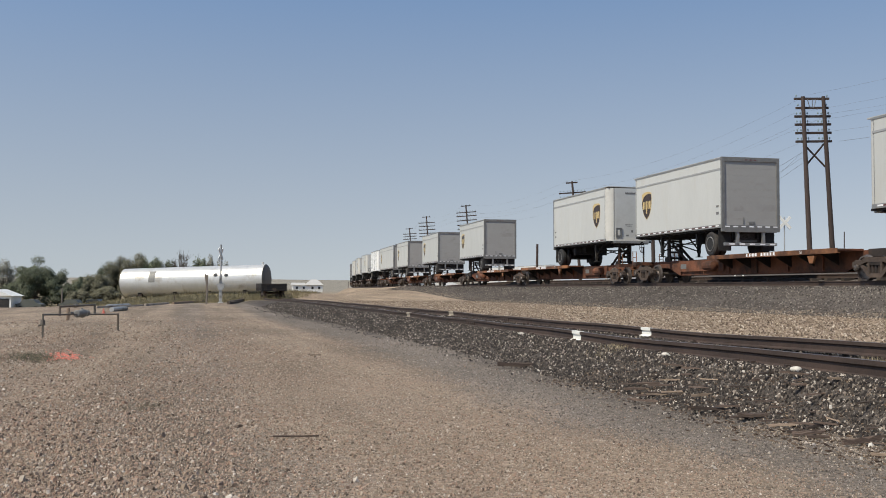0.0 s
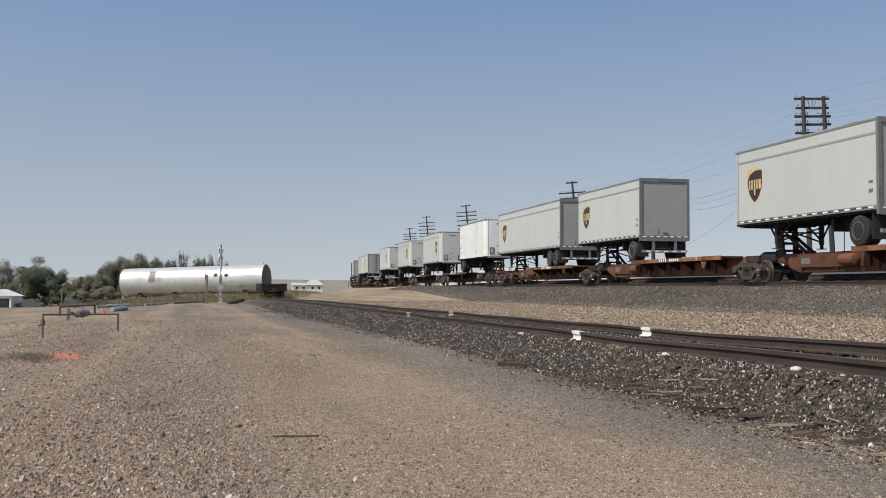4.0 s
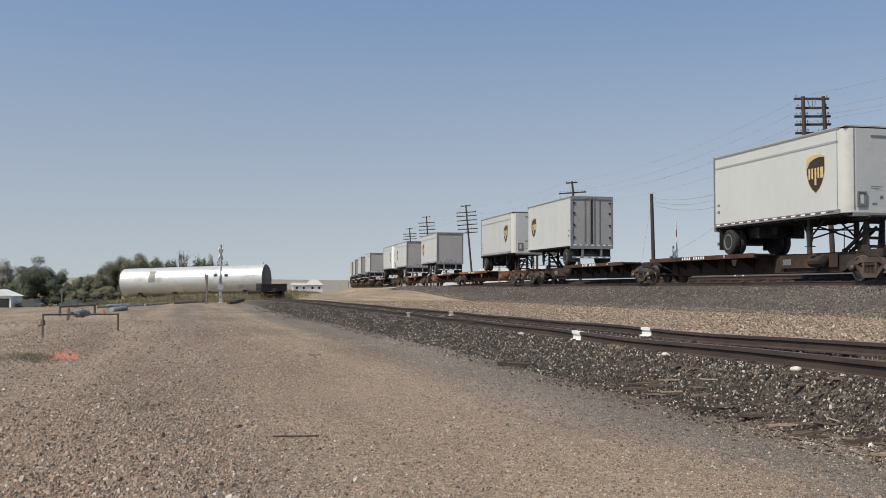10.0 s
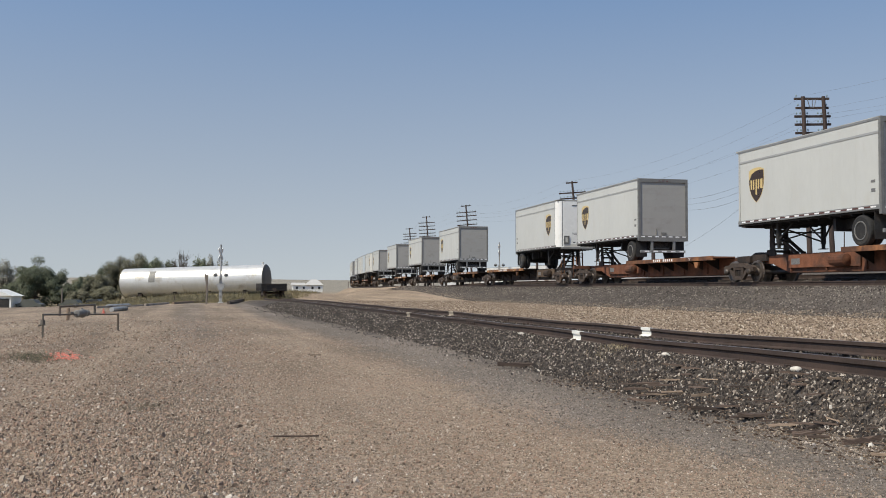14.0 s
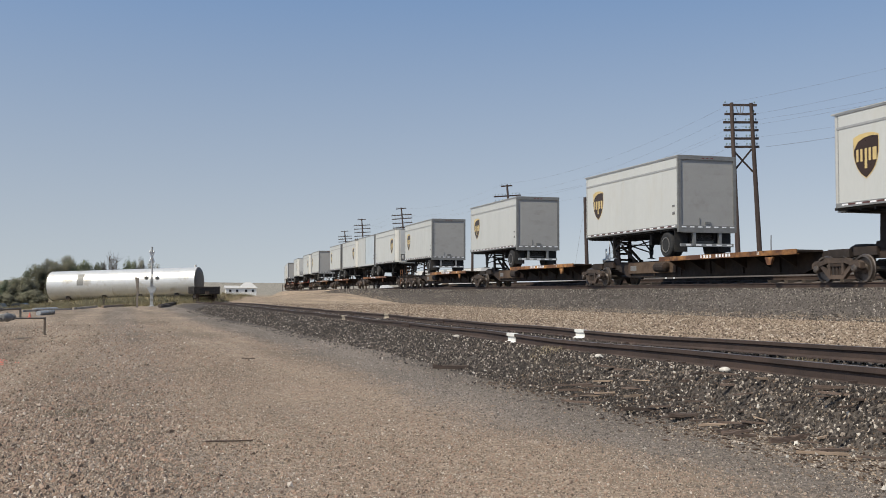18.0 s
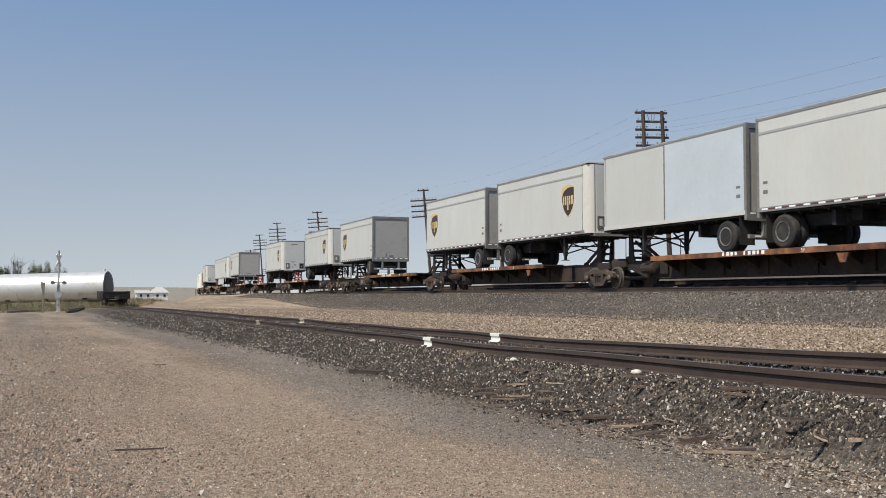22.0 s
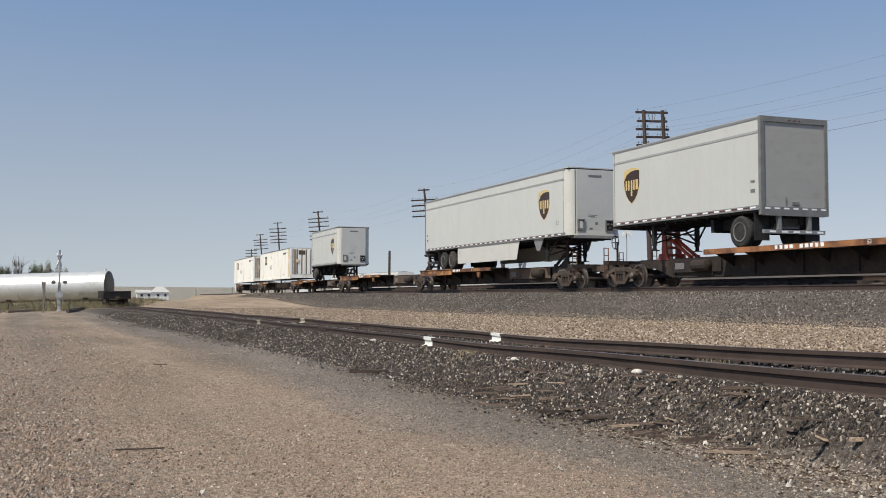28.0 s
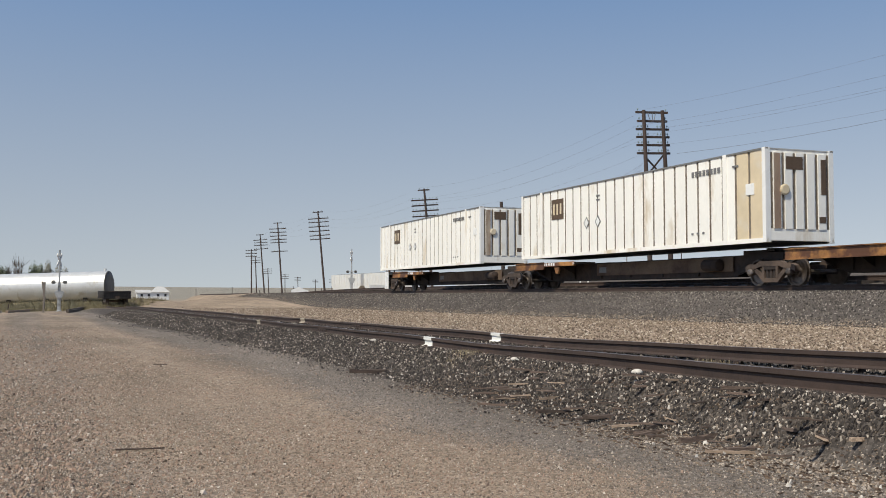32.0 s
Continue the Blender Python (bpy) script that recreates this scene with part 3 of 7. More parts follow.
def siding():
    tr = thing("siding_track", "rusty siding of two worn rails on half buried ties", "railway track", kind="structure")
    ys = np.concatenate([np.arange(-14, 40, 1.0), np.arange(40, 91, 3.0)])
    for side in (-0.7535, 0.7535):
        st = []
        for y in ys:
            slope = float(siding_x(y + 0.5) - siding_x(y - 0.5))
            c, s = 1 / math.hypot(1, slope), slope / math.hypot(1, slope)
            lift = 0.045 * (1 - float(smooth(y, 6, 14))) if side > 0 else 0.0
            sag = 0.008 * math.sin(y * 1.1 + side * 3) + 0.005 * math.sin(y * 0.47)
            st.append((float(siding_x(y)) + side * c, y - side * s, float(siding_z(y)) + lift + sag, c, -s))
        rail_strip("rail", st, 0.13, (M_RAIL, M_RAILTOP), tr, head=0.062, foot=0.115)
        # joint bars with bolts, paint bands round the rail
        def frame_on(y):
            i = int(np.searchsorted(ys, y))
            a, b = Vector(st[i - 1][:3]), Vector(st[i][:3])
            p = a.lerp(b, (y - ys[i - 1]) / (ys[i] - ys[i - 1]))
            dr = (b - a).normalized()
            return Matrix.Translation(p) @ Matrix(((dr.x, -dr.y, 0, 0), (dr.y, dr.x, 0, 0), (0, 0, 1, 0), (0, 0, 0, 1)))
        for y in ([20.2, 30.0] if side < 0 else [23.0, 33.0]):
            bm = B()
            for sg in (1, -1):
                box(bm, -0.33, 0.33, sg * 0.012, sg * 0.034, -0.108, -0.042)
                for k in range(4):
                    rod(bm, (-0.24 + 0.16 * k, sg * 0.034, -0.075), (-0.24 + 0.16 * k, sg * 0.052, -0.075), 0.016, 6)
            ob = part("joint_bar", bm, M_RAIL, tr)
            ob.matrix_basis = frame_on(y)
        for y, white, ln in ([(13.75, True, 0.33), (27.0, False, 0.42)] if side < 0 else [(14.95, True, 0.36), (28.3, False, 0.5)]):
            bm = B()
            h = 0.132
            slab_pts = [(-0.034, 0.003), (0.034, 0.003), (0.034, -0.036), (0.0135, -0.05), (0.0135, -h + 0.028), (0.06, -h + 0.012), (0.06, -h), (-0.06, -h), (-0.06, -h + 0.012), (-0.0135, -h + 0.028), (-0.0135, -0.05), (-0.034, -0.036)]
            e0 = [bm.verts.new((-ln / 2, a, z)) for a, z in slab_pts]
            e1 = [bm.verts.new((ln / 2, a * 1.01, z)) for a, z in slab_pts]
            for k in range(12):
                bm.faces.new((e0[k], e0[(k + 1) % 12], e1[(k + 1) % 12], e1[k]))
            bm.faces.new(e0[::-1])
            bm.faces.new(e1)
            ob = part("paint_mark", bm, M_PAINTW if white else M_PAINTT, tr, "white painted band round the rail" if white else "faded tan paint on the rail")
            ob.matrix_basis = frame_on(y)
    bm = B()
    box(bm, -0.86, 0.86, -0.11, 0.11, -0.16, 0)
    me = mesh_of("tie", bm, M_TIE, bevel=0.012)
    y = -8.0
    while y < 60:
        slope = float(siding_x(y + 0.5) - siding_x(y - 0.5))
        t = new("tie", me)
        t.parent = tr
        t.matrix_basis = Matrix.LocRotScale((float(siding_x(y)) + random.uniform(-0.05, 0.05), y, float(siding_z(y)) - 0.148), Euler((0, 0, -math.atan(slope) + random.uniform(-0.03, 0.03))), None)
        y += 0.58
    # spikes along both rails where the track lies near
    bm = B()
    box(bm, -0.02, 0.02, -0.025, 0.025, 0, 0.03)
    me = mesh_of("spike", bm, M_RAIL)
    for k in range(90):
        y = 4.0 + 0.29 * k
        for side in (-0.7535, 0.7535):
            if random.random() < 0.6:
                t = new("spike", me)
                t.parent = tr
                t.matrix_basis = Matrix.Translation((float(siding_x(y)) + side + 0.075 * random.choice((-1, 1)), y, float(siding_z(y)) - 0.13))


siding()


# ---- loose stone ----
def stones(name, label, material, x, y, size, flat=0.6, sink=0.25, small=False, long=1.0, yaw_in=None, grit=False, category="gravel"):
    """Many small broken stones lying on the ground, one object."""
    n = len(x)
    rng = np.random.default_rng(len(name) * 7 + n)
    cube = np.array([(-1, -1, -1), (1, -1, -1), (1, 1, -1), (-1, 1, -1), (-1, -1, 1), (1, -1, 1), (1, 1, 1), (-1, 1, 1)], float) * 0.5
    quads = np.array([(3, 2, 1, 0), (4, 5, 6, 7), (0, 1, 5, 4), (1, 2, 6, 5), (2, 3, 7, 6), (3, 0, 4, 7)])
    if small:      # a broken pebble: a wide foot and a smaller top, turned against each other
        ring = [(math.cos(q * 2.094), math.sin(q * 2.094)) for q in (0.1, 1.0, 2.1)]
        crown = [(0.72 * math.cos(q * 2.094), 0.72 * math.sin(q * 2.094)) for q in (0.55, 1.5, 2.45)]
        cube = np.array([(p, q, -1.0) for p, q in ring] + [(p, q, 1.0) for p, q in crown], float) * 0.5
        quads = np.array([(0, 1, 3), (1, 4, 3), (1, 2, 4), (2, 5, 4), (2, 0, 5), (0, 3, 5), (3, 4, 5)])
    elif grit:      # a crumb: three feet and a blunt tip
        cube = np.array([(1.0, 0.0, -1.0), (-0.5, 0.87, -1.0), (-0.5, -0.87, -1.0), (0.0, 0.0, 1.0)]) * 0.5
        quads = np.array([(0, 1, 3), (1, 2, 3), (2, 0, 3)])
    else:
        quads = quads[1:]
    m = len(cube)
    v = cube[None] * (1 + rng.uniform(-0.45, 0.25, (n, m, 3)))
    v[:, (3 if small else 4):, :2] *= rng.uniform(0.55, 1.0, (n, 1, 1))
    v *= np.stack([size * long * rng.uniform(0.7, 1.35, n), size * rng.uniform(0.6, 1.1, n), size * flat * rng.uniform(0.6, 1.3, n)], 1)[:, None]
    tilt = rng.uniform(-0.5, 0.5, n) / long
    ct, st = np.cos(tilt)[:, None], np.sin(tilt)[:, None]
    v = np.stack([v[..., 0] * ct - v[..., 2] * st, v[..., 1], v[..., 0] * st + v[..., 2] * ct], -1)
    yaw = rng.uniform(0, 2 * math.pi, n) if yaw_in is None else yaw_in
    cy, sy = np.cos(yaw)[:, None], np.sin(yaw)[:, None]
    v = np.stack([v[..., 0] * cy - v[..., 1] * sy, v[..., 0] * sy + v[..., 1] * cy, v[..., 2]], -1)
    v += np.stack([x, y, ground_z(x, y) + size * flat * (0.5 - sink)], 1)[:, None]
    faces = (quads[None] + (np.arange(n) * m)[:, None, None]).reshape(-1, quads.shape[1])
    return tagged(new(name, fast_mesh(name, v.reshape(-1, 3), faces, material)), label, category, kind="stuff")


def scatter(n, r0, r1, a0=-27.0, a1=36.0, power=1.0, seed=1):
    """Points in the sector that the yard shows, denser towards the stand."""
    rng = np.random.default_rng(seed)
    u = rng.uniform(0, 1, n)
    r = r0 * (r1 / r0) ** (u ** power)
    a = np.radians(rng.uniform(a0, a1, n))
    return r * np.sin(a), r * np.cos(a), r, rng


def lane_share(x, y):
    """How much of the loose stone is the grey of the worn lane."""
    e = -edge_lat(x, y) + 0.25 * wave(x, y, 1.1, 7)
    return 0.92 * smooth(e, 1.2, 1.6) * (1 - smooth(e, 3.0, 3.9))


def all_stones():
    x, y, r, rng = scatter(185000, 3.6, 46.0, seed=3)
    ls = lat_siding(x, y)
    keep = (ls < -1.5) & (rng.uniform(0, 1, len(x)) < 1 - 0.93 * smooth(r, 9, 44)) & (rng.uniform(0, 1, len(x)) < 0.42 + 0.58 * smooth(-ls, 2.9, 3.9))
    lane = np.sin(ls * 1.9 + 0.7 * np.sin(y * 0.33)) + 0.5 * wave(x, y, 0.9, 3)
    keep &= rng.uniform(0, 1, len(x)) < np.clip(0.74 + 0.36 * lane, 0.35, 1.0)
    coarse = smooth(-ls + 0.8 * wave(x, y, 1.7, 5), 3.6, 6.4)
    size = np.minimum((0.0058 + 0.0042 * coarse) * np.exp(np.abs(rng.normal(0, 0.45, len(x)))) + 0.0010 * r, 0.055)
    worn = rng.uniform(0, 1, len(x)) < lane_share(x, y)
    for mask, nm, lb, mt in ((keep & ~worn, "yard_pebbles", "loose tan and pinkish pebbles strewn over the yard", M_PEBBLE), (keep & worn, "lane_pebbles", "loose grey pebbles in the worn lane beside the siding", M_LANE)):
        stones(nm, lb, mt, x[mask], y[mask], size[mask], flat=0.62, sink=0.3, small=True)
    x, y, r, rng = scatter(210000, 3.9, 22.0, seed=8)
    ls = lat_siding(x, y)
    keep = (edge_lat(x, y) < -1.25) & (rng.uniform(0, 1, len(x)) < 1 - 0.75 * smooth(r, 9, 22))
    size = 0.0055 + 0.005 * rng.uniform(0, 1, len(x)) ** 2 + 0.0007 * r
    worn = rng.uniform(0, 1, len(x)) < lane_share(x, y)
    for mask, nm, lb, mt in ((keep & ~worn, "yard_grit", "fine tan grit and crumbs trodden into the yard", M_PEBBLE), (keep & worn, "lane_grit", "fine grey grit in the worn lane beside the siding", M_LANE)):
        stones(nm, lb, mt, x[mask], y[mask], size[mask], flat=0.6, sink=0.25, grit=True)
    x, y, r, rng = scatter(7000, 3.8, 34.0, -27, 10, seed=5)
    keep = lat_siding(x, y) < -5.0
    stones("yard_cobbles", "scattered larger stones on the rough yard", M_PEBBLE, x[keep], y[keep], (0.015 + 0.032 * rng.uniform(0, 1, len(x)) ** 3 + 0.0009 * r)[keep], sink=0.3, small=True)
    rng = np.random.default_rng(11)
    n = 58000
    y = 3.0 * (60 / 3.0) ** rng.uniform(0, 1, n)
    ls = np.where(rng.uniform(0, 1, n) < 0.72, -0.80 - rng.uniform(0, 1, n) ** 1.3 * np.minimum(np.maximum(0.35 + 0.22 * (y - 5.5), 0.25), 0.62 + 0.03 * np.minimum(y, 40)) * np.where(rng.uniform(0, 1, n) < 0.07, 1.35, 1.0), rng.uniform(-0.66, 1.5, n))
    x = siding_x(y) + ls / 0.98
    size = rng.uniform(0.010, 0.030, n) + 0.0008 * y
    stones("cinder_ballast", "black cinder ballast with pale stones along the siding", M_DARKSTONE, x, y, size, sink=0.25, flat=0.75, small=True)
    n = 92000
    d = rng.uniform(-30, 62, n) ** 1.0
    lat = rng.uniform(0.9, 5.4, n)
    x, y, _ = main_at(d, lat)
    stones("granite_ballast", "grey crushed ballast on the main line shoulder", M_GREYSTONE, x, y, rng.uniform(0.028, 0.066, n), sink=0.25, flat=0.6, small=True)
    n = 42000
    y = 5.0 * (62 / 5.0) ** rng.uniform(0, 1, n)
    w = rng.uniform(0, 1, n)
    xa, xb = siding_x(y) + 1.4, np.interp(y, YS, XS) - 4.6
    keep = xb > xa
    x = xa + (xb - xa) * w
    stones("slope_gravel", "tan gravel on the bank between siding and main line", M_TANSTONE, x[keep], y[keep], (rng.uniform(0.016, 0.046, n) + 0.0006 * y)[keep], sink=0.25, flat=0.55, small=True)
    n = 7000
    y = rng.uniform(58, 104, n)
    lm = rng.uniform(1.5, 13.0, n)
    x = np.interp(y, YS, XS) - lm / 0.975
    ok = lat_siding(x, y) > 1.5
    stones("mound_gravel", "tan gravel and clods on the crossing mound", M_TANSTONE, x[ok], y[ok], rng.uniform(0.02, 0.06, n)[ok], sink=0.3, small=True)
    n = 900
    y = 4.2 * (17 / 4.2) ** (rng.uniform(0, 1, n) ** 1.7)
    x = siding_x(y) - 0.84 - np.abs(rng.normal(0, 0.42, n))
    stones("pale_ballast_stones", "rounded pale and pinkish stones among the cinders", M_PALEBALLAST, x, y, rng.uniform(0.012, 0.034, n), sink=-0.1, flat=0.6, small=True)
    # crumbled tie wood and chips along the cinder's edge
    n = 3000
    y = rng.uniform(4.0, 11.0, n)
    x = siding_x(y) - np.clip(rng.normal(1.38, 0.26, n) + 0.025 * (y - 6), 0.92, 2.2)
    stones("wood_litter", "crumbled brown tie wood and bark at the ballast's edge", M_LITTER, x, y, rng.uniform(0.006, 0.015, n), sink=-0.3, flat=0.7, small=True, long=3.8, yaw_in=rng.normal(0.1, 0.9, n), category="wood litter")
    n = 4600
    y = rng.uniform(3.8, 7.0, n)
    x = siding_x(y) - np.clip(rng.normal(1.40, 0.32, n), 0.9, 2.3)
    stones("pale_chips", "pale straw coloured chips beside the dark ballast", M_CHIPS, x, y, rng.uniform(0.008, 0.018, n), sink=0.1, flat=0.5, small=True, long=1.6)


all_stones()


# ---- road trailers ----
DECK = 1.08          # height of the wheel decks over the rail heads
BODY0, BODY1, HALF = 1.15, 4.02, 1.295


def text_mesh(body, size, material, parent, m):
    cu = bpy.data.curves.new("lettering", "FONT")
    cu.body, cu.size, cu.extrude = body, size, 0.002
    tmp = bpy.data.objects.new("lettering", cu)
    scene.collection.objects.link(tmp)
    me = bpy.data.meshes.new_from_object(tmp.evaluated_get(bpy.context.evaluated_depsgraph_get()))
    bpy.data.objects.remove(tmp)
    me.materials.clear()
    me.materials.append(material)
    ob = new("lettering", me)
    ob.parent = parent
    ob.matrix_basis = m
    return ob


def wheel(parent, x, y, out, rim=True):
    bm = B()
    spun(bm, [(0.30, -0.13), (0.44, -0.135), (0.50, -0.10), (0.515, -0.05), (0.515, 0.05), (0.50, 0.10), (0.44, 0.135), (0.30, 0.13)], (0, 0, 0), seg=22)
    t = part("tyre", bm, M_TYRE, parent, soft=False)
    t.matrix_basis = Matrix.Translation((x, y, 0.515))
    if rim:
        bm = B()
        spun(bm, [(0.315, 0.125 * out), (0.31, 0.15 * out), (0.275, 0.15 * out), (0.255, 0.05 * out), (0.22, -0.06 * out), (0.14, -0.05 * out), (0.13, 0.05 * out), (0.08, 0.06 * out)], (0, 0, 0), seg=18)
        for k in range(8):
            a = k * math.pi / 4
            rod(bm, (0.18 * math.cos(a), -0.06 * out, 0.18 * math.sin(a)), (0.18 * math.cos(a), -0.02 * out, 0.18 * math.sin(a)), 0.018, 5)
        part("rim", bm, M_RIM, t, "grey steel wheel rim")


def emblem(parent, x, y, sg, s=1.0):
    """Brown shield with a gold sweep over it and gold strokes, as plain shapes."""
    def shield(k):
        half = [(0.0, 0.70), (0.30, 0.68), (0.56, 0.60), (0.57, 0.30), (0.56, 0.05), (0.50, -0.18), (0.40, -0.38), (0.24, -0.56), (0.0, -0.72)]
        return [(a * k, b * k) for a, b in half] + [(-a * k, b * k) for a, b in half[-2:0:-1]]
    def plate(outline, y0, y1):
        slab(bm, [(-sg * p, q) for p, q in outline], y0, y1)
    bm = B()
    slab(bm, shield(s), y, y + sg * 0.004)
    e = part("emblem", bm, M_GOLD, parent, "gold edged brown shield emblem")
    e.matrix_basis = Matrix.Translation((x, 0, 2.60))
    bm = B()
    slab(bm, [(a, b) for a, b in shield(s * 0.95)], y + sg * 0.004, y + sg * 0.007)
    part("emblem_field", bm, M_BROWN, e)
    bm = B()
    arc = [(-0.53, 0.22), (-0.53, 0.57), (-0.28, 0.645), (0.0, 0.665), (0.28, 0.645), (0.53, 0.57), (0.53, 0.56), (0.25, 0.59), (-0.05, 0.56), (-0.34, 0.46)]
    plate([(a * s, b * s) for a, b in arc], y + sg * 0.007, y + sg * 0.010)
    part("emblem_sweep", bm, M_GOLD, e)
    for cx in (-0.38, -0.20, 0.0, 0.17, 0.38):
        wide = 0.085 if cx == 0.38 else 0.05
        bm = B()
        plate([((cx - wide) * s, -0.17 * s), ((cx + wide) * s, -0.17 * s), ((cx + wide) * s, 0.22 * s), ((cx - wide) * s, 0.22 * s)], y + sg * 0.007, y + sg * 0.010)
        part("emblem_stroke", bm, M_GOLD, e)
    bm = B()
    plate([(-0.06 * s, -0.40 * s), (0.05 * s, -0.40 * s), (0.05 * s, -0.17 * s), (-0.06 * s, -0.17 * s)], y + sg * 0.007, y + sg * 0.010)
    part("emblem_stroke", bm, M_GOLD, e)


def trailer(L, label, wall=M_WALL, logo=True, doors="roll", tandem=False, skirt=False, seam=None, belt=True):
    """A box van trailer, its nose towards +x, standing on its tyres at z = 0."""
    t = thing("semi_trailer", label, "trailer", group="trailers on the train")
    h = L / 2
    for sg in (-1, 1):
        bm = B()
        box(bm, -h + 0.06, h - 0.42, sg * (HALF - 0.04), sg * HALF, BODY0 + 0.10, BODY1 - 0.06)
        if seam:
            box(bm, h - seam - 0.02, h - seam + 0.02, sg * HALF, sg * (HALF + 0.012), BODY0 + 0.10, BODY1 - 0.06)
        w = part("side_wall", bm, wall, t)
        if seam:
            bm = B()
            box(bm, h - seam - 0.03, h - seam + 0.03, sg * (HALF + 0.012), sg * (HALF + 0.018), BODY0 + 0.12, BODY1 - 0.08)
            part("seam_strip", bm, M_EDGE, w)
            if wall is M_WALL:
                bm = B()
                box(bm, -h + 0.075, h - seam - 0.035, sg * (HALF + 0.003), sg * (HALF + 0.007), BODY0 + 0.115, BODY1 - 0.075)
                part("repaired_panel", bm, M_PALE, w, "pale blue replacement panel")
        # rivet rows stand as thin ribs on the sheet joints
        bm = B()
        x = -h + 1.22
        while x < h - 0.6:
            box(bm, x - 0.012, x + 0.012, sg * HALF, sg * (HALF + 0.0025), BODY0 + 0.12, BODY1 - 0.1)
            x += 1.22
        part("sheet_joint", bm, wall, w)
        bm = B()
        seg = 6
        ring = [(h - 0.42 + 0.42 * math.sin(k * math.pi / 2 / seg), sg * (HALF - 0.42 + 0.42 * math.cos(k * math.pi / 2 / seg))) for k in range(seg + 1)]
        lo = [bm.verts.new((a, b, BODY0 + 0.02)) for a, b in ring]
        hi = [bm.verts.new((a, b, BODY1 - 0.06)) for a, b in ring]
        for k in range(seg):
            bm.faces.new((lo[k], lo[k + 1], hi[k + 1], hi[k]))
        part("nose_corner", bm, M_CORNER if wall is M_WALL else wall, t, "smooth rounded front corner post", soft=True)
        bm = B()
        box(bm, h - 0.435, h - 0.405, sg * (HALF - 0.02), sg * (HALF + 0.006), BODY0 + 0.1, BODY1 - 0.06)
        box(bm, h - 0.01, h + 0.006, sg * (HALF - 0.355), sg * (HALF - 0.325), BODY0 + 0.1, BODY1 - 0.06)
        part("corner_joint", bm, M_TRIM, t)
        bm = B()
        box(bm, -h + 0.02, h - 0.30, sg * (HALF - 0.06), sg * (HALF + 0.018), BODY1 - 0.07, BODY1 + 0.0)
        part("top_rail", bm, M_TRIM if wall is M_WALL else M_EDGE, t)
        if belt:
            bm = B()
            box(bm, -h + 0.06, h - 0.36, sg * HALF, sg * (HALF + 0.014), BODY1 - 0.50, BODY1 - 0.425)
            part("belt_strip", bm, M_BELT, t, "grey strip along the upper side")
        bm = B()
        box(bm, -h + 0.02, h - 0.30, sg * (HALF - 0.06), sg * (HALF + 0.02), BODY0, BODY0 + 0.14)
        rail = part("bottom_rail", bm, M_TRIM if belt else wall, t)
        if belt:
            bm = B()
            x = -h + 0.2
            while x < h - 0.8:
                box(bm, x, x + 0.27, sg * (HALF + 0.02), sg * (HALF + 0.024), BODY0 + 0.055, BODY0 + 0.105)
                x += 0.60
            strip = B()
            box(strip, -h + 0.2, h - 0.6, sg * (HALF + 0.02), sg * (HALF + 0.0225), BODY0 + 0.055, BODY0 + 0.105)
            part("tape_strip", strip, M_TAPERED, rail, "dull red reflective strip")
            tagged(part("tape_white", bm, M_TAPE, rail), "white reflective dashes", kind="stuff")
        if logo:
            emblem(t, h - 1.63 if L < 12 else (h - 2.2 if skirt else h - 2.0), sg * (HALF + 0.002), sg, 0.95)
        bm = B()
        box(bm, -h + 0.25, -h + 0.45, sg * HALF, sg * (HALF + 0.01), BODY0 + 0.55, BODY0 + 0.66)
        box(bm, -h + 0.25, -h + 0.45, sg * HALF, sg * (HALF + 0.01), BODY0 + 0.85, BODY0 + 0.93)
        part("side_plate", bm, M_GREYBAR, t)
    bm = B()
    box(bm, h - 0.03, h, -HALF + 0.42, HALF - 0.42, BODY0 + 0.02, BODY1 - 0.06)
    nose = part("front_wall", bm, M_NOSE if wall is M_WALL else wall, t)
    bm = B()
    box(bm, h, h + 0.012, -0.32, 0.30, BODY1 - 0.36, BODY1 - 0.28)
    part("fleet_marking", bm, M_GREYBAR, nose)
    # framed recesses for hoses and papers, small placards between them
    for y0, y1, z0, z1, knobs in ((0.48, 0.92, 1.34, 1.84, True), (-0.86, -0.52, 1.36, 1.86, False)):
        bm = B()
        for q0, q1, w0, w1 in ((y0, y1, z0, z0 + 0.045), (y0, y1, z1 - 0.045, z1), (y0, y0 + 0.045, z0 + 0.045, z1 - 0.045), (y1 - 0.045, y1, z0 + 0.045, z1 - 0.045)):
            box(bm, h, h + 0.05, q0, q1, w0, w1)
        bx = part("connector_box", bm, M_EDGE, nose)
        bm = B()
        box(bm, h + 0.002, h + 0.012, y0 + 0.045, y1 - 0.045, z0 + 0.045, z1 - 0.045)
        part("recess", bm, M_UNDER if knobs else M_TRIM, bx)
        bm = B()
        if knobs:
            for ky, kz in ((0.13, 0.30), (0.31, 0.30), (0.22, 0.15)):
                spun(bm, [(0.05, 0.012), (0.05, 0.06), (0.03, 0.075)], (h, y0 + ky, z0 + kz), "X", 10)
        else:
            box(bm, h + 0.012, h + 0.03, y0 + 0.10, y1 - 0.10, z0 + 0.10, z1 - 0.10)
        part("fitting", bm, M_RIM if knobs else M_CORNER, bx)
    bm = B()
    for q0, q1, w0, w1 in ((-0.34, 0.10, 2.02, 2.045), (-0.34, -0.02, 1.96, 1.98), (-0.22, 0.06, 1.92, 1.935), (-0.28, -0.12, 1.42, 1.50), (0.0, 0.12, 1.62, 1.74)):
        box(bm, h, h + 0.004, q0, q1, w0, w1)
    tagged(part("placard", bm, M_GREYBAR, nose), "small worn notices", kind="stuff")
    bm = B()
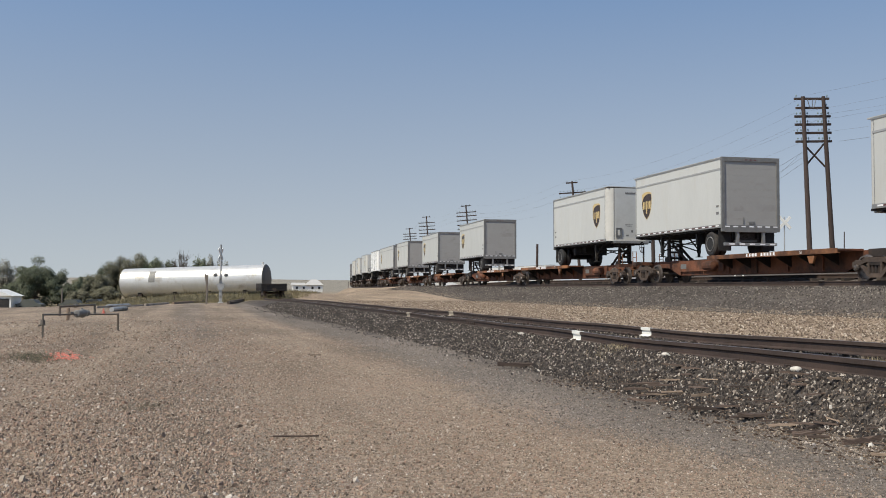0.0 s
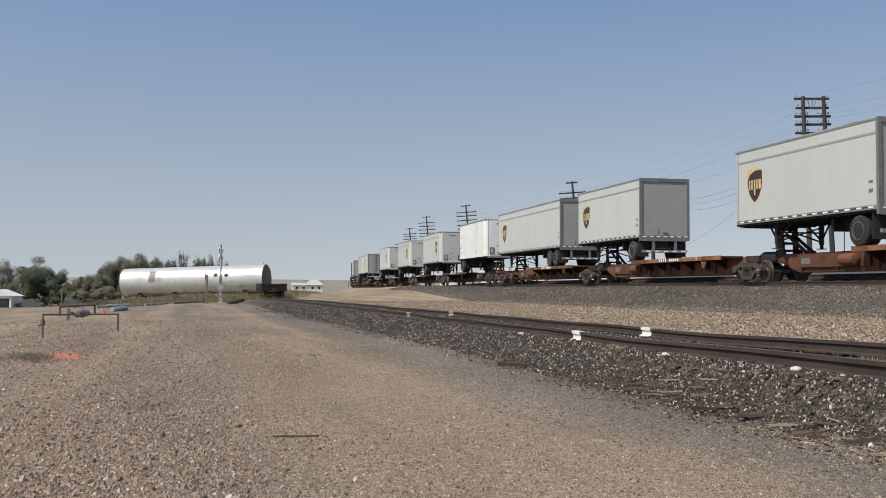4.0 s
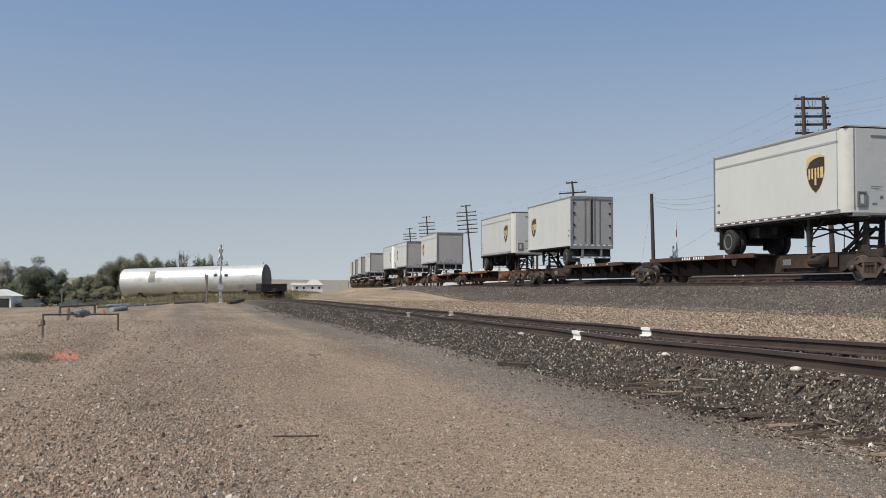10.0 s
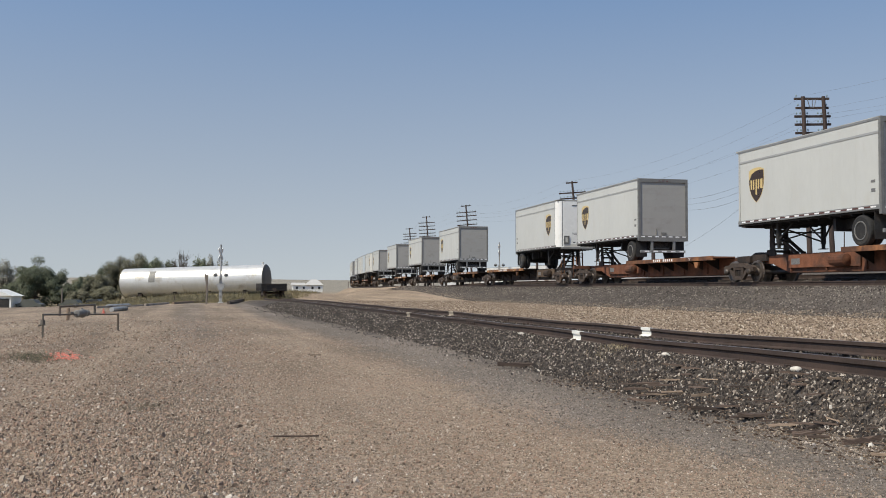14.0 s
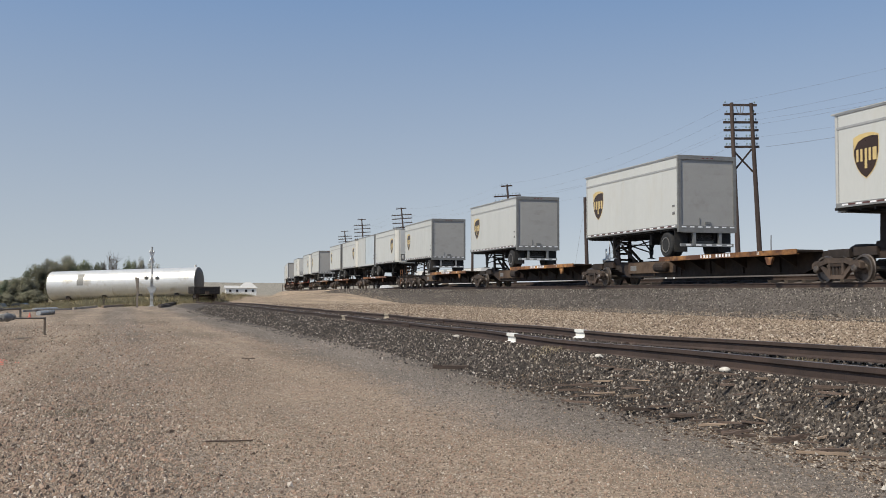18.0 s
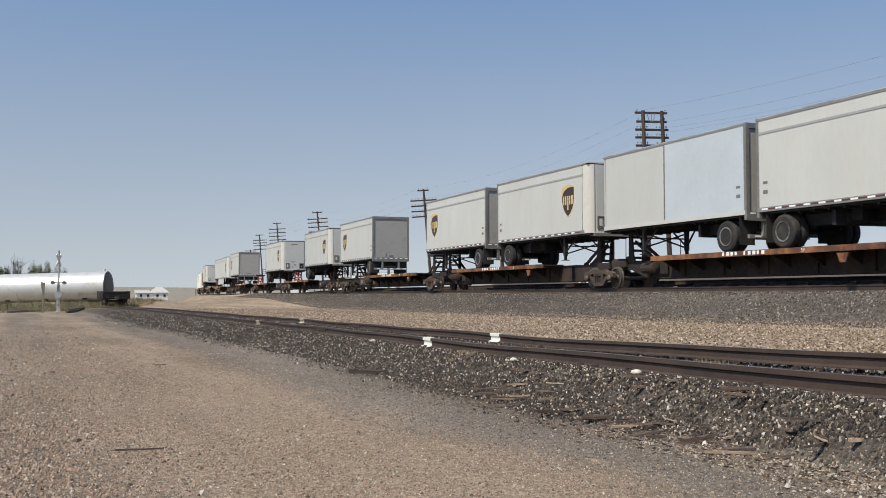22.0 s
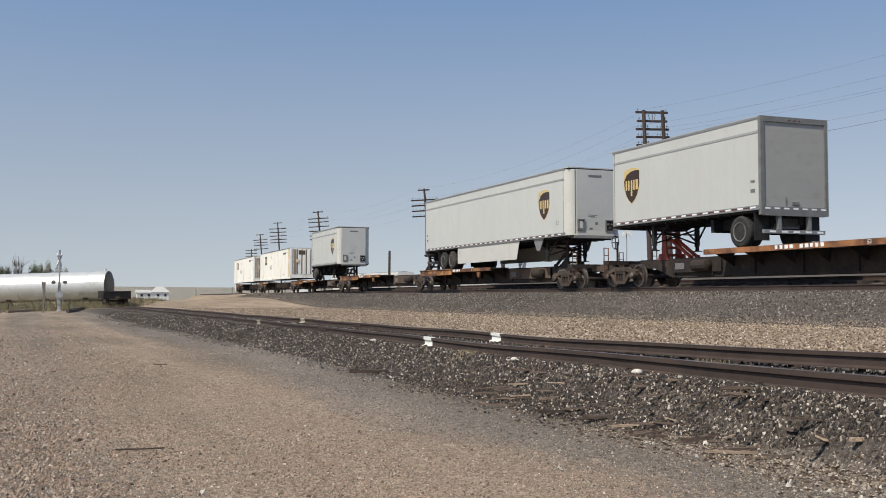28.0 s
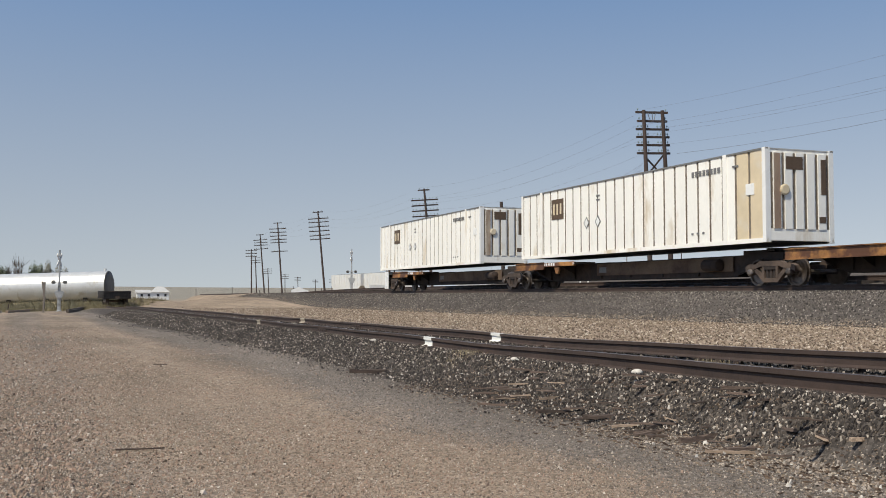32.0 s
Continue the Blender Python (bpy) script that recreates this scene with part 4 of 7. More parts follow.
    box(bm, h, h + 0.014, -HALF + 0.44, HALF - 0.44, BODY0 + 0.02, BODY0 + 0.20)
    part("nose_band", bm, M_CORNER, nose)
    bm = B()
    box(bm, h - 0.32, h + 0.03, -HALF + 0.30, HALF - 0.30, BODY0 - 0.10, BODY0 + 0.02)
    part("nose_sill", bm, M_TRIM, t)
    bm = B()
    box(bm, -h + 0.02, h - 0.06, -HALF + 0.03, HALF - 0.03, BODY1 - 0.01, BODY1 + 0.035)
    part("roof", bm, M_ROOF, t, bevel=0.02)
    # rear frame and doors
    bm = B()
    for sg in (-1, 1):
        box(bm, -h - 0.05, -h + 0.07, sg * (HALF - 0.12), sg * (HALF + 0.01), BODY0 - 0.16, BODY1 + 0.02)
    box(bm, -h - 0.05, -h + 0.07, -HALF + 0.12, HALF - 0.12, BODY1 - 0.15, BODY1 + 0.02)
    box(bm, -h - 0.05, -h + 0.07, -HALF + 0.12, HALF - 0.12, BODY0 - 0.18, BODY0 + 0.10)
    rear = part("rear_frame", bm, M_EDGE if doors == "roll" else M_TRIM, t, "dark steel door frame" if doors == "roll" else "grey door frame", bevel=0.008)
    for k in range(3):
        bm = B()
        box(bm, -h - 0.055, -h - 0.05, -0.25 + 0.2 * k, -0.15 + 0.2 * k, BODY1 - 0.10, BODY1 - 0.065)
        part("marker_light", bm, M_RED, rear)
    bm = B()
    y = -HALF + 0.1
    while y < HALF - 0.2:
        box(bm, -h - 0.054, -h - 0.05, y, y + 0.2, BODY0 + 0.02, BODY0 + 0.07)
        y += 0.36
    tagged(part("tape_white", bm, M_TAPE, rear), "white reflective dashes", kind="stuff")
    if doors == "roll":
        n = 9
        step = (BODY1 - 0.15 - BODY0 - 0.10) / n
        bm = B()
        box(bm, -h + 0.012, -h + 0.03, -HALF + 0.12, HALF - 0.12, BODY0 + 0.10, BODY1 - 0.15)
        door = part("roll_door", bm, M_DOOR, t, "closed grey roll-up door")
        for k in range(n):
            z = BODY0 + 0.10 + k * step
            bm = B()
            box(bm, -h - 0.005, -h + 0.01, -HALF + 0.12, HALF - 0.12, z, z + step - 0.0015)
            part("door_slat", bm, M_DOOR, door)
        bm = B()
        box(bm, -h - 0.04, -h - 0.005, -0.16, 0.10, BODY0 + 0.16, BODY0 + 0.26)
        rod(bm, (-h - 0.03, 0.35, BODY0 + 0.14), (-h - 0.03, 0.35, BODY0 + 0.42), 0.015, 6)
        part("latch", bm, M_EDGE, door)
    else:
        for sg in (-1, 1):
            bm = B()
            box(bm, -h - 0.01, -h + 0.03, sg * 0.015, sg * (HALF - 0.12), BODY0 + 0.10, BODY1 - 0.15)
            door = part("swing_door", bm, M_DOOR, t, "closed grey swing door")
            for q in (0.12, 0.45):
                bm = B()
                rod(bm, (-h - 0.05, sg * q, BODY0 + 0.1), (-h - 0.05, sg * q, BODY1 - 0.15), 0.018, 6)
                part("lock_rod", bm, M_EDGE, door)
            bm = B()
            box(bm, -h - 0.03, -h - 0.01, sg * 0.015, sg * 0.04, BODY0 + 0.1, BODY1 - 0.15)
            part("door_seal", bm, M_UNDER, door)
            for z in (0.5, 1.2, 1.9, 2.5):
                bm = B()
                box(bm, -h - 0.06, -h - 0.02, sg * (HALF - 0.26), sg * (HALF - 0.14), BODY0 + z - 0.04, BODY0 + z + 0.04)
                part("hinge", bm, M_UNDER, door)
    # underframe
    bm = B()
    box(bm, -h + 0.1, h - 0.1, -HALF + 0.10, HALF - 0.10, BODY0 - 0.06, BODY0 + 0.02)
    for sg in (-1, 1):
        box(bm, -h + 0.2, -h + (3.4 if not tandem else 4.6), sg * 0.42, sg * 0.52, BODY0 - 0.42, BODY0 - 0.05)
    box(bm, h - 1.6, h - 0.1, -0.55, 0.55, BODY0 - 0.10, BODY0 - 0.04)
    under = part("underframe", bm, M_UNDER, t)
    bm = B()
    far = -h + (3.0 if not tandem else 4.4)
    box(bm, -h + 0.35, far, -0.60, 0.60, 0.66, BODY0 - 0.14)
    for x in (-h + 0.5, far - 0.25):
        box(bm, x, x + 0.14, -0.98, 0.98, 0.60, BODY0 - 0.13)
    part("suspension_frame", bm, M_UNDER, t, "black sliding suspension frame")
    x = -h + 0.4
    while x < h - 0.4:
        bm = B()
        box(bm, x, x + 0.06, -HALF + 0.12, HALF - 0.12, BODY0 - 0.13, BODY0 - 0.06)
        part("crossmember", bm, M_UNDER, under)
        x += 0.6
    axles = (-h + 1.05,) if not tandem else (-h + 1.0, -h + 2.25)
    if skirt:
        axles = (-h + 2.75, -h + 4.0)
    for ax in axles:
        bm = B()
        rod(bm, (ax, -1.1, 0.515), (ax, 1.1, 0.515), 0.07, 10)
        for sg in (-1, 1):
            box(bm, ax - 0.5, ax + 0.5, sg * 0.42, sg * 0.52, 0.58, 0.68)
            rod(bm, (ax, sg * 0.5, 0.62), (ax + 0.05, sg * 0.5, BODY0 - 0.3), 0.11, 10)
        part("axle", bm, M_UNDER, t)
        for sg in (-1, 1):
            wheel(t, ax, sg * 1.13, sg)
            wheel(t, ax, sg * 0.83, sg, rim=False)
    for sg in (-1, 1):
        bm = B()
        box(bm, axles[0] - 0.72, axles[0] - 0.70, sg * 0.70, sg * 1.27, 0.22, BODY0 - 0.06)
        part("mud_flap", bm, M_UNDER, t)
    # landing gear
    gx = h - 2.55
    for sg in (-1, 1):
        bm = B()
        box(bm, gx - 0.07, gx + 0.07, sg * 0.86, sg * 1.0, 0.32, BODY0 - 0.05)
        box(bm, gx - 0.05, gx + 0.05, sg * 0.88, sg * 0.98, 0.16, 0.34)
        box(bm, gx - 0.14, gx + 0.14, sg * 0.80, sg * 1.06, 0.13, 0.16)
        beam(bm, (gx, sg * 0.93, 0.45), (gx - 0.75, sg * 0.8, BODY0 - 0.06), 0.05, 0.05)
        beam(bm, (gx, sg * 0.93, 0.45), (gx + 0.75, sg * 0.8, BODY0 - 0.06), 0.05, 0.05)
        part("landing_leg", bm, M_UNDER, t, "dark landing leg with braces")
    bm = B()
    beam(bm, (gx, -0.93, 0.40), (gx, 0.93, 0.95), 0.05, 0.05)
    beam(bm, (gx, 0.93, 0.40), (gx, -0.93, 0.95), 0.05, 0.05)
    beam(bm, (gx, -1.0, 0.75), (gx, 1.0, 0.75), 0.05, 0.05)
    part("landing_brace", bm, M_UNDER, t)
    # rear bumper
    bm = B()
    for sg in (-1, 1):
        box(bm, -h - 0.02, -h + 0.10, sg * 0.52, sg * 0.64, 0.42, BODY0 - 0.10)
    box(bm, -h - 0.02, -h + 0.08, -1.18, 1.18, 0.42, 0.54)
    bp = part("bumper", bm, M_TRIM, t, "grey underrun bumper on two posts")
    bm = B()
    for k in range(5):
        box(bm, -h - 0.026, -h - 0.02, -1.1 + 0.46 * k, -0.86 + 0.46 * k, 0.45, 0.51)
    tagged(part("tape_white", bm, M_TAPE, bp), "white reflective dashes", kind="stuff")
    bm = B()
    box(bm, -h + 0.35, -h + 0.55, -0.5, 0.5, 0.60, 0.92)
    part("light_box", bm, M_METER, t, "grey tail light box")
    if skirt:
        for sg in (-1, 1):
            text_mesh("53", 0.26, M_TRIM, t, Matrix.LocRotScale((h - 1.10 if sg < 0 else h - 0.8, sg * (HALF + 0.003), BODY0 + 0.50), Euler((math.pi / 2, 0, 0 if sg < 0 else math.pi)), None))
            bm = B()
            slab(bm, [(-h + 4.9, 0.30), (h - 5.1, 0.30), (h - 4.8, BODY0), (-h + 4.9, BODY0)], sg * (HALF - 0.06), sg * (HALF - 0.03))
            part("side_skirt", bm, M_CORNER, t, "white aerodynamic side skirt")
            bm = B()
            slab(bm, [(h - 3.4, BODY0), (h - 2.4, BODY0), (h - 2.75, 0.62), (h - 3.05, 0.62)], sg * (HALF - 0.12), sg * (HALF - 0.06))
            part("landing_bracket", bm, M_TRIM, t)
    return t


# ---- containers ----
def container(label, rear_patch):
    """A 53 foot ribbed box, its end frame towards +x, resting at z = 0."""
    L, H = 16.85, 2.9
    h, w = L / 2, 1.30
    c = thing("freight_container", label, "container", group="containers on the train")
    for sg in (-1, 1):
        bm = B()
        box(bm, -h + 0.05, h - 0.05, sg * (w - 0.09), sg * (w - 0.05), 0.12, H - 0.05)
        wall = part("side_wall", bm, M_BOXW, c)
        n = 25
        step = (L - 0.3) / n
        for k in range(n):
            bm = B()
            x = -h + 0.15 + k * step
            slab_pts = [(x + 0.045, 0), (x + 0.075, 1), (x + step - 0.075, 1), (x + step - 0.045, 0)]
            vs = []
            for z in (0.14, H - 0.056):
                vs.append([bm.verts.new((a, sg * (w - 0.05 + 0.034 * o), z)) for a, o in slab_pts])
            for q in range(3):
                bm.faces.new((vs[0][q], vs[0][q + 1], vs[1][q + 1], vs[1][q]))
            bm.faces.new(vs[0])
            bm.faces.new(vs[1][::-1])
            part("wall_panel", bm, M_BOXT if rear_patch and k in (n - 1, n - 2) else M_BOXW, wall)
        # shadow lines between the panels, painted as thin dark strips
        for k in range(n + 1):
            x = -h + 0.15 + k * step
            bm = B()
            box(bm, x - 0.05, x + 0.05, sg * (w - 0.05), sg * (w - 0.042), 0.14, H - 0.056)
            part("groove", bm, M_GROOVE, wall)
        for x in (h - 1.98, -h + 1.98):
            bm = B()
            box(bm, x - 0.10, x + 0.10, sg * (w - 0.06), sg * (w + 0.012), 0.0, H)
            part("lift_post", bm, M_BOXW, c, "square lifting post")
        patches = [(-h + 2.95, -h + 4.0, 1.62, 2.48, M_MARK), (h - 0.95, h - 0.55, 1.5, 1.85, M_WHITE)]
        patches += [(h - 3.75 + 0.2 * k, h - 3.62 + 0.2 * k, 2.36, 2.54, M_GREYBAR) for k in range(8)] + [(h - 3.8 + 0.3 * k, h - 3.7 + 0.3 * k, 0.42, 0.48, M_GREYBAR) for k in range(3)]
        patches += [(h - 10.1, h - 9.85, 2.3, 2.36, M_GREYBAR), (h - 10.1, h - 9.85, 2.14, 2.2, M_GREYBAR), (h - 1.6, h - 1.3, 2.44, 2.5, M_GREYBAR)]
        for x0, x1, z0, z1, mt in patches:
            bm = B()
            q = 0.003 if mt is M_WHITE else 0.006
            box(bm, x0, x1, sg * (w - 0.014), sg * (w + q), z0, z1)
            part("panel_patch", bm, mt, wall)
        for k in range(3):
            bm = B()
            box(bm, -h + 3.1 + 0.3 * k, -h + 3.24 + 0.3 * k, sg * (w + 0.006), sg * (w + 0.008), 1.82, 2.28)
            part("panel_patch", bm, M_BOXT, wall)
        for x0, mt in ((h - 10.9, M_TRIM), (h - 10.0, M_GREYBAR)):
            bm = B()
            slab(bm, [(x0, 1.05), (x0 + 0.22, 1.30), (x0, 1.55), (x0 - 0.22, 1.30)], sg * (w - 0.014), sg * (w + 0.003))
            d = part("diamond_placard", bm, mt, wall)
            bm = B()
            slab(bm, [(x0, 1.12), (x0 + 0.16, 1.30), (x0, 1.48), (x0 - 0.16, 1.30)], sg * (w + 0.005), sg * (w + 0.007))
            part("placard_field", bm, M_WHITE, d)
        bm = B()
        box(bm, -h, h, sg * (w - 0.10), sg * (w + 0.008), H - 0.055, H)
        part("top_rail", bm, M_EDGE, c)
        bm = B()
        box(bm, -h, h, sg * (w - 0.10), sg * (w + 0.008), 0.0, 0.14)
        part("bottom_rail", bm, M_BOXW, c)
        for x in (-h, h - 0.16):
            bm = B()
            box(bm, x, x + 0.16, sg * (w - 0.17), sg * (w + 0.014), 0.0, H + 0.004)
            part("corner_post", bm, M_WHITE if x > 0 else M_BOXW, c, bevel=0.01)
    for x, s2 in ((h - 0.06, 1), (-h + 0.06, -1)):
        bm = B()
        box(bm, x - 0.03, x + 0.03, -w + 0.17, w - 0.17, 0.05, H - 0.05)
        e = part("end_wall", bm, M_BOXW, c)
        for k in range(5):
            y = -w + 0.28 + k * 0.43
            bm = B()
            box(bm, min(x + s2 * 0.03, x + s2 * 0.075), max(x + s2 * 0.03, x + s2 * 0.075), y, y + 0.28, 0.42, H - 0.14)
            part("end_panel", bm, M_BOXW, e)
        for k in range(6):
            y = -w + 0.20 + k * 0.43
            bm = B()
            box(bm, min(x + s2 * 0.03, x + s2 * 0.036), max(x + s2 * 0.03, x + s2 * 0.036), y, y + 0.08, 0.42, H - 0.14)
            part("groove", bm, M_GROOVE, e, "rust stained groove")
        bm = B()
        box(bm, min(x + s2 * 0.076, x + s2 * 0.08), max(x + s2 * 0.076, x + s2 * 0.08), -w + 0.29, -w + 0.54, 0.43, H - 0.16)
        part("end_panel", bm, M_RUSTWASH, e, "rust washed end panel")
        bm = B()
        box(bm, min(x + s2 * 0.03, x + s2 * 0.05), max(x + s2 * 0.03, x + s2 * 0.05), -w + 0.17, w - 0.17, 0.06, 0.42)
        part("end_sill", bm, M_BOXW, e)
        bm = B()
        box(bm, min(x + s2 * 0.075, x + s2 * 0.082), max(x + s2 * 0.075, x + s2 * 0.082), -0.55, 0.10, 2.25, 2.65)
        box(bm, min(x + s2 * 0.075, x + s2 * 0.082), max(x + s2 * 0.075, x + s2 * 0.082), 0.80, 1.0, 1.5, 2.6)
        box(bm, min(x + s2 * 0.075, x + s2 * 0.082), max(x + s2 * 0.075, x + s2 * 0.082), 0.72, 0.98, 0.62, 0.82)
        part("dark_placard", bm, M_MARK, e)
        bm = B()
        spun(bm, [(0.17, 0), (0.17, 0.05), (0.13, 0.07)], (x + s2 * 0.075, -0.62, 1.62), "X", 14) if s2 > 0 else box(bm, x - 0.12, x - 0.075, -0.7, -0.5, 1.5, 1.7)
        part("round_hatch", bm, M_BOXT, e)
    bm = B()
    box(bm, -h + 0.02, h - 0.02, -w + 0.02, w - 0.02, H - 0.05, H - 0.01)
    part("roof", bm, M_ROOF, c)
    bm = B()
    box(bm, -h + 0.1, h - 0.1, -w + 0.1, w - 0.1, 0.02, 0.13)
    part("floor_frame", bm, M_UNDER, c)
    return c


# ---- spine cars ----
def rail_truck(parent, x):
    """A two-axle truck under the end of a car."""
    bm = B()
    box(bm, -0.22, 0.22, -0.95, 0.95, 0.42, 0.66)
    spun(bm, [(0.32, 0.66), (0.32, 0.80), (0.2, 0.82)], (0, 0, 0), "Z", 14)
    k = part("truck", bm, M_TRUCK, parent, "grimy cast steel truck")
    k.matrix_basis = Matrix.Translation((x, 0, 0))
    for sg in (-1, 1):
        y0, y1 = sorted((sg * 0.93, sg * 1.10))
        bm = B()
        # three bars with gaps between them, as cast
        slab(bm, [(-1.12, 0.44), (-1.12, 0.60), (-0.95, 0.68), (-0.66, 0.66), (-0.48, 0.76), (0.48, 0.76), (0.66, 0.66), (0.95, 0.68), (1.12, 0.60), (1.12, 0.44), (0.70, 0.52), (0.42, 0.60), (-0.42, 0.60), (-0.70, 0.52)], y0, y1)
        slab(bm, [(-0.78, 0.52), (-0.62, 0.54), (-0.24, 0.24), (0.24, 0.24), (0.62, 0.54), (0.78, 0.52), (0.32, 0.11), (-0.32, 0.11)], y0 + 0.02, y1 - 0.02)
        for q in (-1, 1):
            slab(bm, [(q * 0.26, 0.22), (q * 0.36, 0.28), (q * 0.36, 0.62), (q * 0.26, 0.62)], y0 + 0.01, y1 - 0.01)
        f = part("side_frame", bm, M_TRUCK, k, bevel=0.012)
        for q in (-0.16, 0.0, 0.16):
            bm = B()
            rod(bm, (q, sg * 1.01, 0.24), (q, sg * 1.01, 0.50), 0.062, 8)
            part("spring", bm, M_DARK, k)
        bm = B()
        box(bm, -0.26, 0.26, sg * 0.92, sg * 1.09, 0.50, 0.60)
        part("bolster_end", bm, M_DARK, k)
        for q in (-0.875, 0.875):
            bm = B()
            spun(bm, [(0.11, sg * 1.02), (0.12, sg * 1.12), (0.10, sg * 1.16), (0.05, sg * 1.18)], (q, 0, 0.42), "Y", 12)
            part("bearing_cap", bm, M_TREAD, k)
    for q in (-0.875, 0.875):
        bm = B()
        rod(bm, (0, -0.95, 0), (0, 0.95, 0), 0.075, 8)
        for sg in (-1, 1):
            spun(bm, [(0.14, sg * 0.66), (0.36, sg * 0.695), (0.448, sg * 0.685), (0.448, sg * 0.715), (0.425, sg * 0.73), (0.418, sg * 0.815), (0.36, sg * 0.82), (0.33, sg * 0.76), (0.16, sg * 0.75), (0.14, sg * 0.80), (0.09, sg * 0.82)], (0, 0, 0), "Y", 24)
        w = part("wheelset", bm, M_TREAD, k, "steel wheels on one axle")
        w.matrix_basis = Matrix.Translation((q, 0, 0.42))


def hitch(parent, x, way, material, folded=False):
    """A trailer hitch stand; way: +1 when its strut leans towards +x."""
    if folded:
        bm = B()
        box(bm, x - 0.9, x + 0.5, -0.32, 0.32, 1.02, 1.16)
        box(bm, x + 0.35, x + 0.75, -0.42, 0.42, 1.10, 1.20)
        return part("folded_hitch", bm, material, parent, bevel=0.02)
    bm = B()
    for sg in (-1, 1):
        slab(bm, [(x - 0.20, 0.98), (x + 0.16, 0.98), (x + way * 0.06 + 0.11, 2.06), (x + way * 0.06 - 0.11, 2.06)], sg * 0.27, sg * 0.33)
        slab(bm, [(x - 0.34, 0.98), (x + 0.34, 0.98), (x + 0.26, 1.22), (x - 0.26, 1.22)], sg * 0.33, sg * 0.40)
    for z in (1.12, 1.40, 1.68, 1.92):
        box(bm, x - 0.09, x + 0.09, -0.27, 0.27, z, z + 0.09)
    h = part("hitch", bm, material, parent, "trailer hitch stand with a laddered column", bevel=0.008)
    for sg in (-1, 1):
        bm = B()
        beam(bm, (x - way * 1.35, sg * 0.14, 1.06), (x - way * 0.02, sg * 0.14, 1.80), 0.07, 0.11)
        rod(bm, (x - way * 1.35, sg * 0.22, 1.06), (x - way * 1.35, sg * 0.06, 1.06), 0.07, 8)
        part("hitch_strut", bm, material, h)
    bm = B()
    slab(bm, [(x - 0.50, 2.13), (x - 0.30, 2.05), (x + 0.30, 2.05), (x + 0.52, 2.12), (x + 0.52, 2.17), (x + 0.22, 2.20), (x - 0.46, 2.20)], -0.45, 0.45)
    box(bm, x - 0.16, x + 0.16, -0.12, 0.12, 2.20, 2.235)
    part("hitch_plate", bm, M_UNDER, h, bevel=0.01)


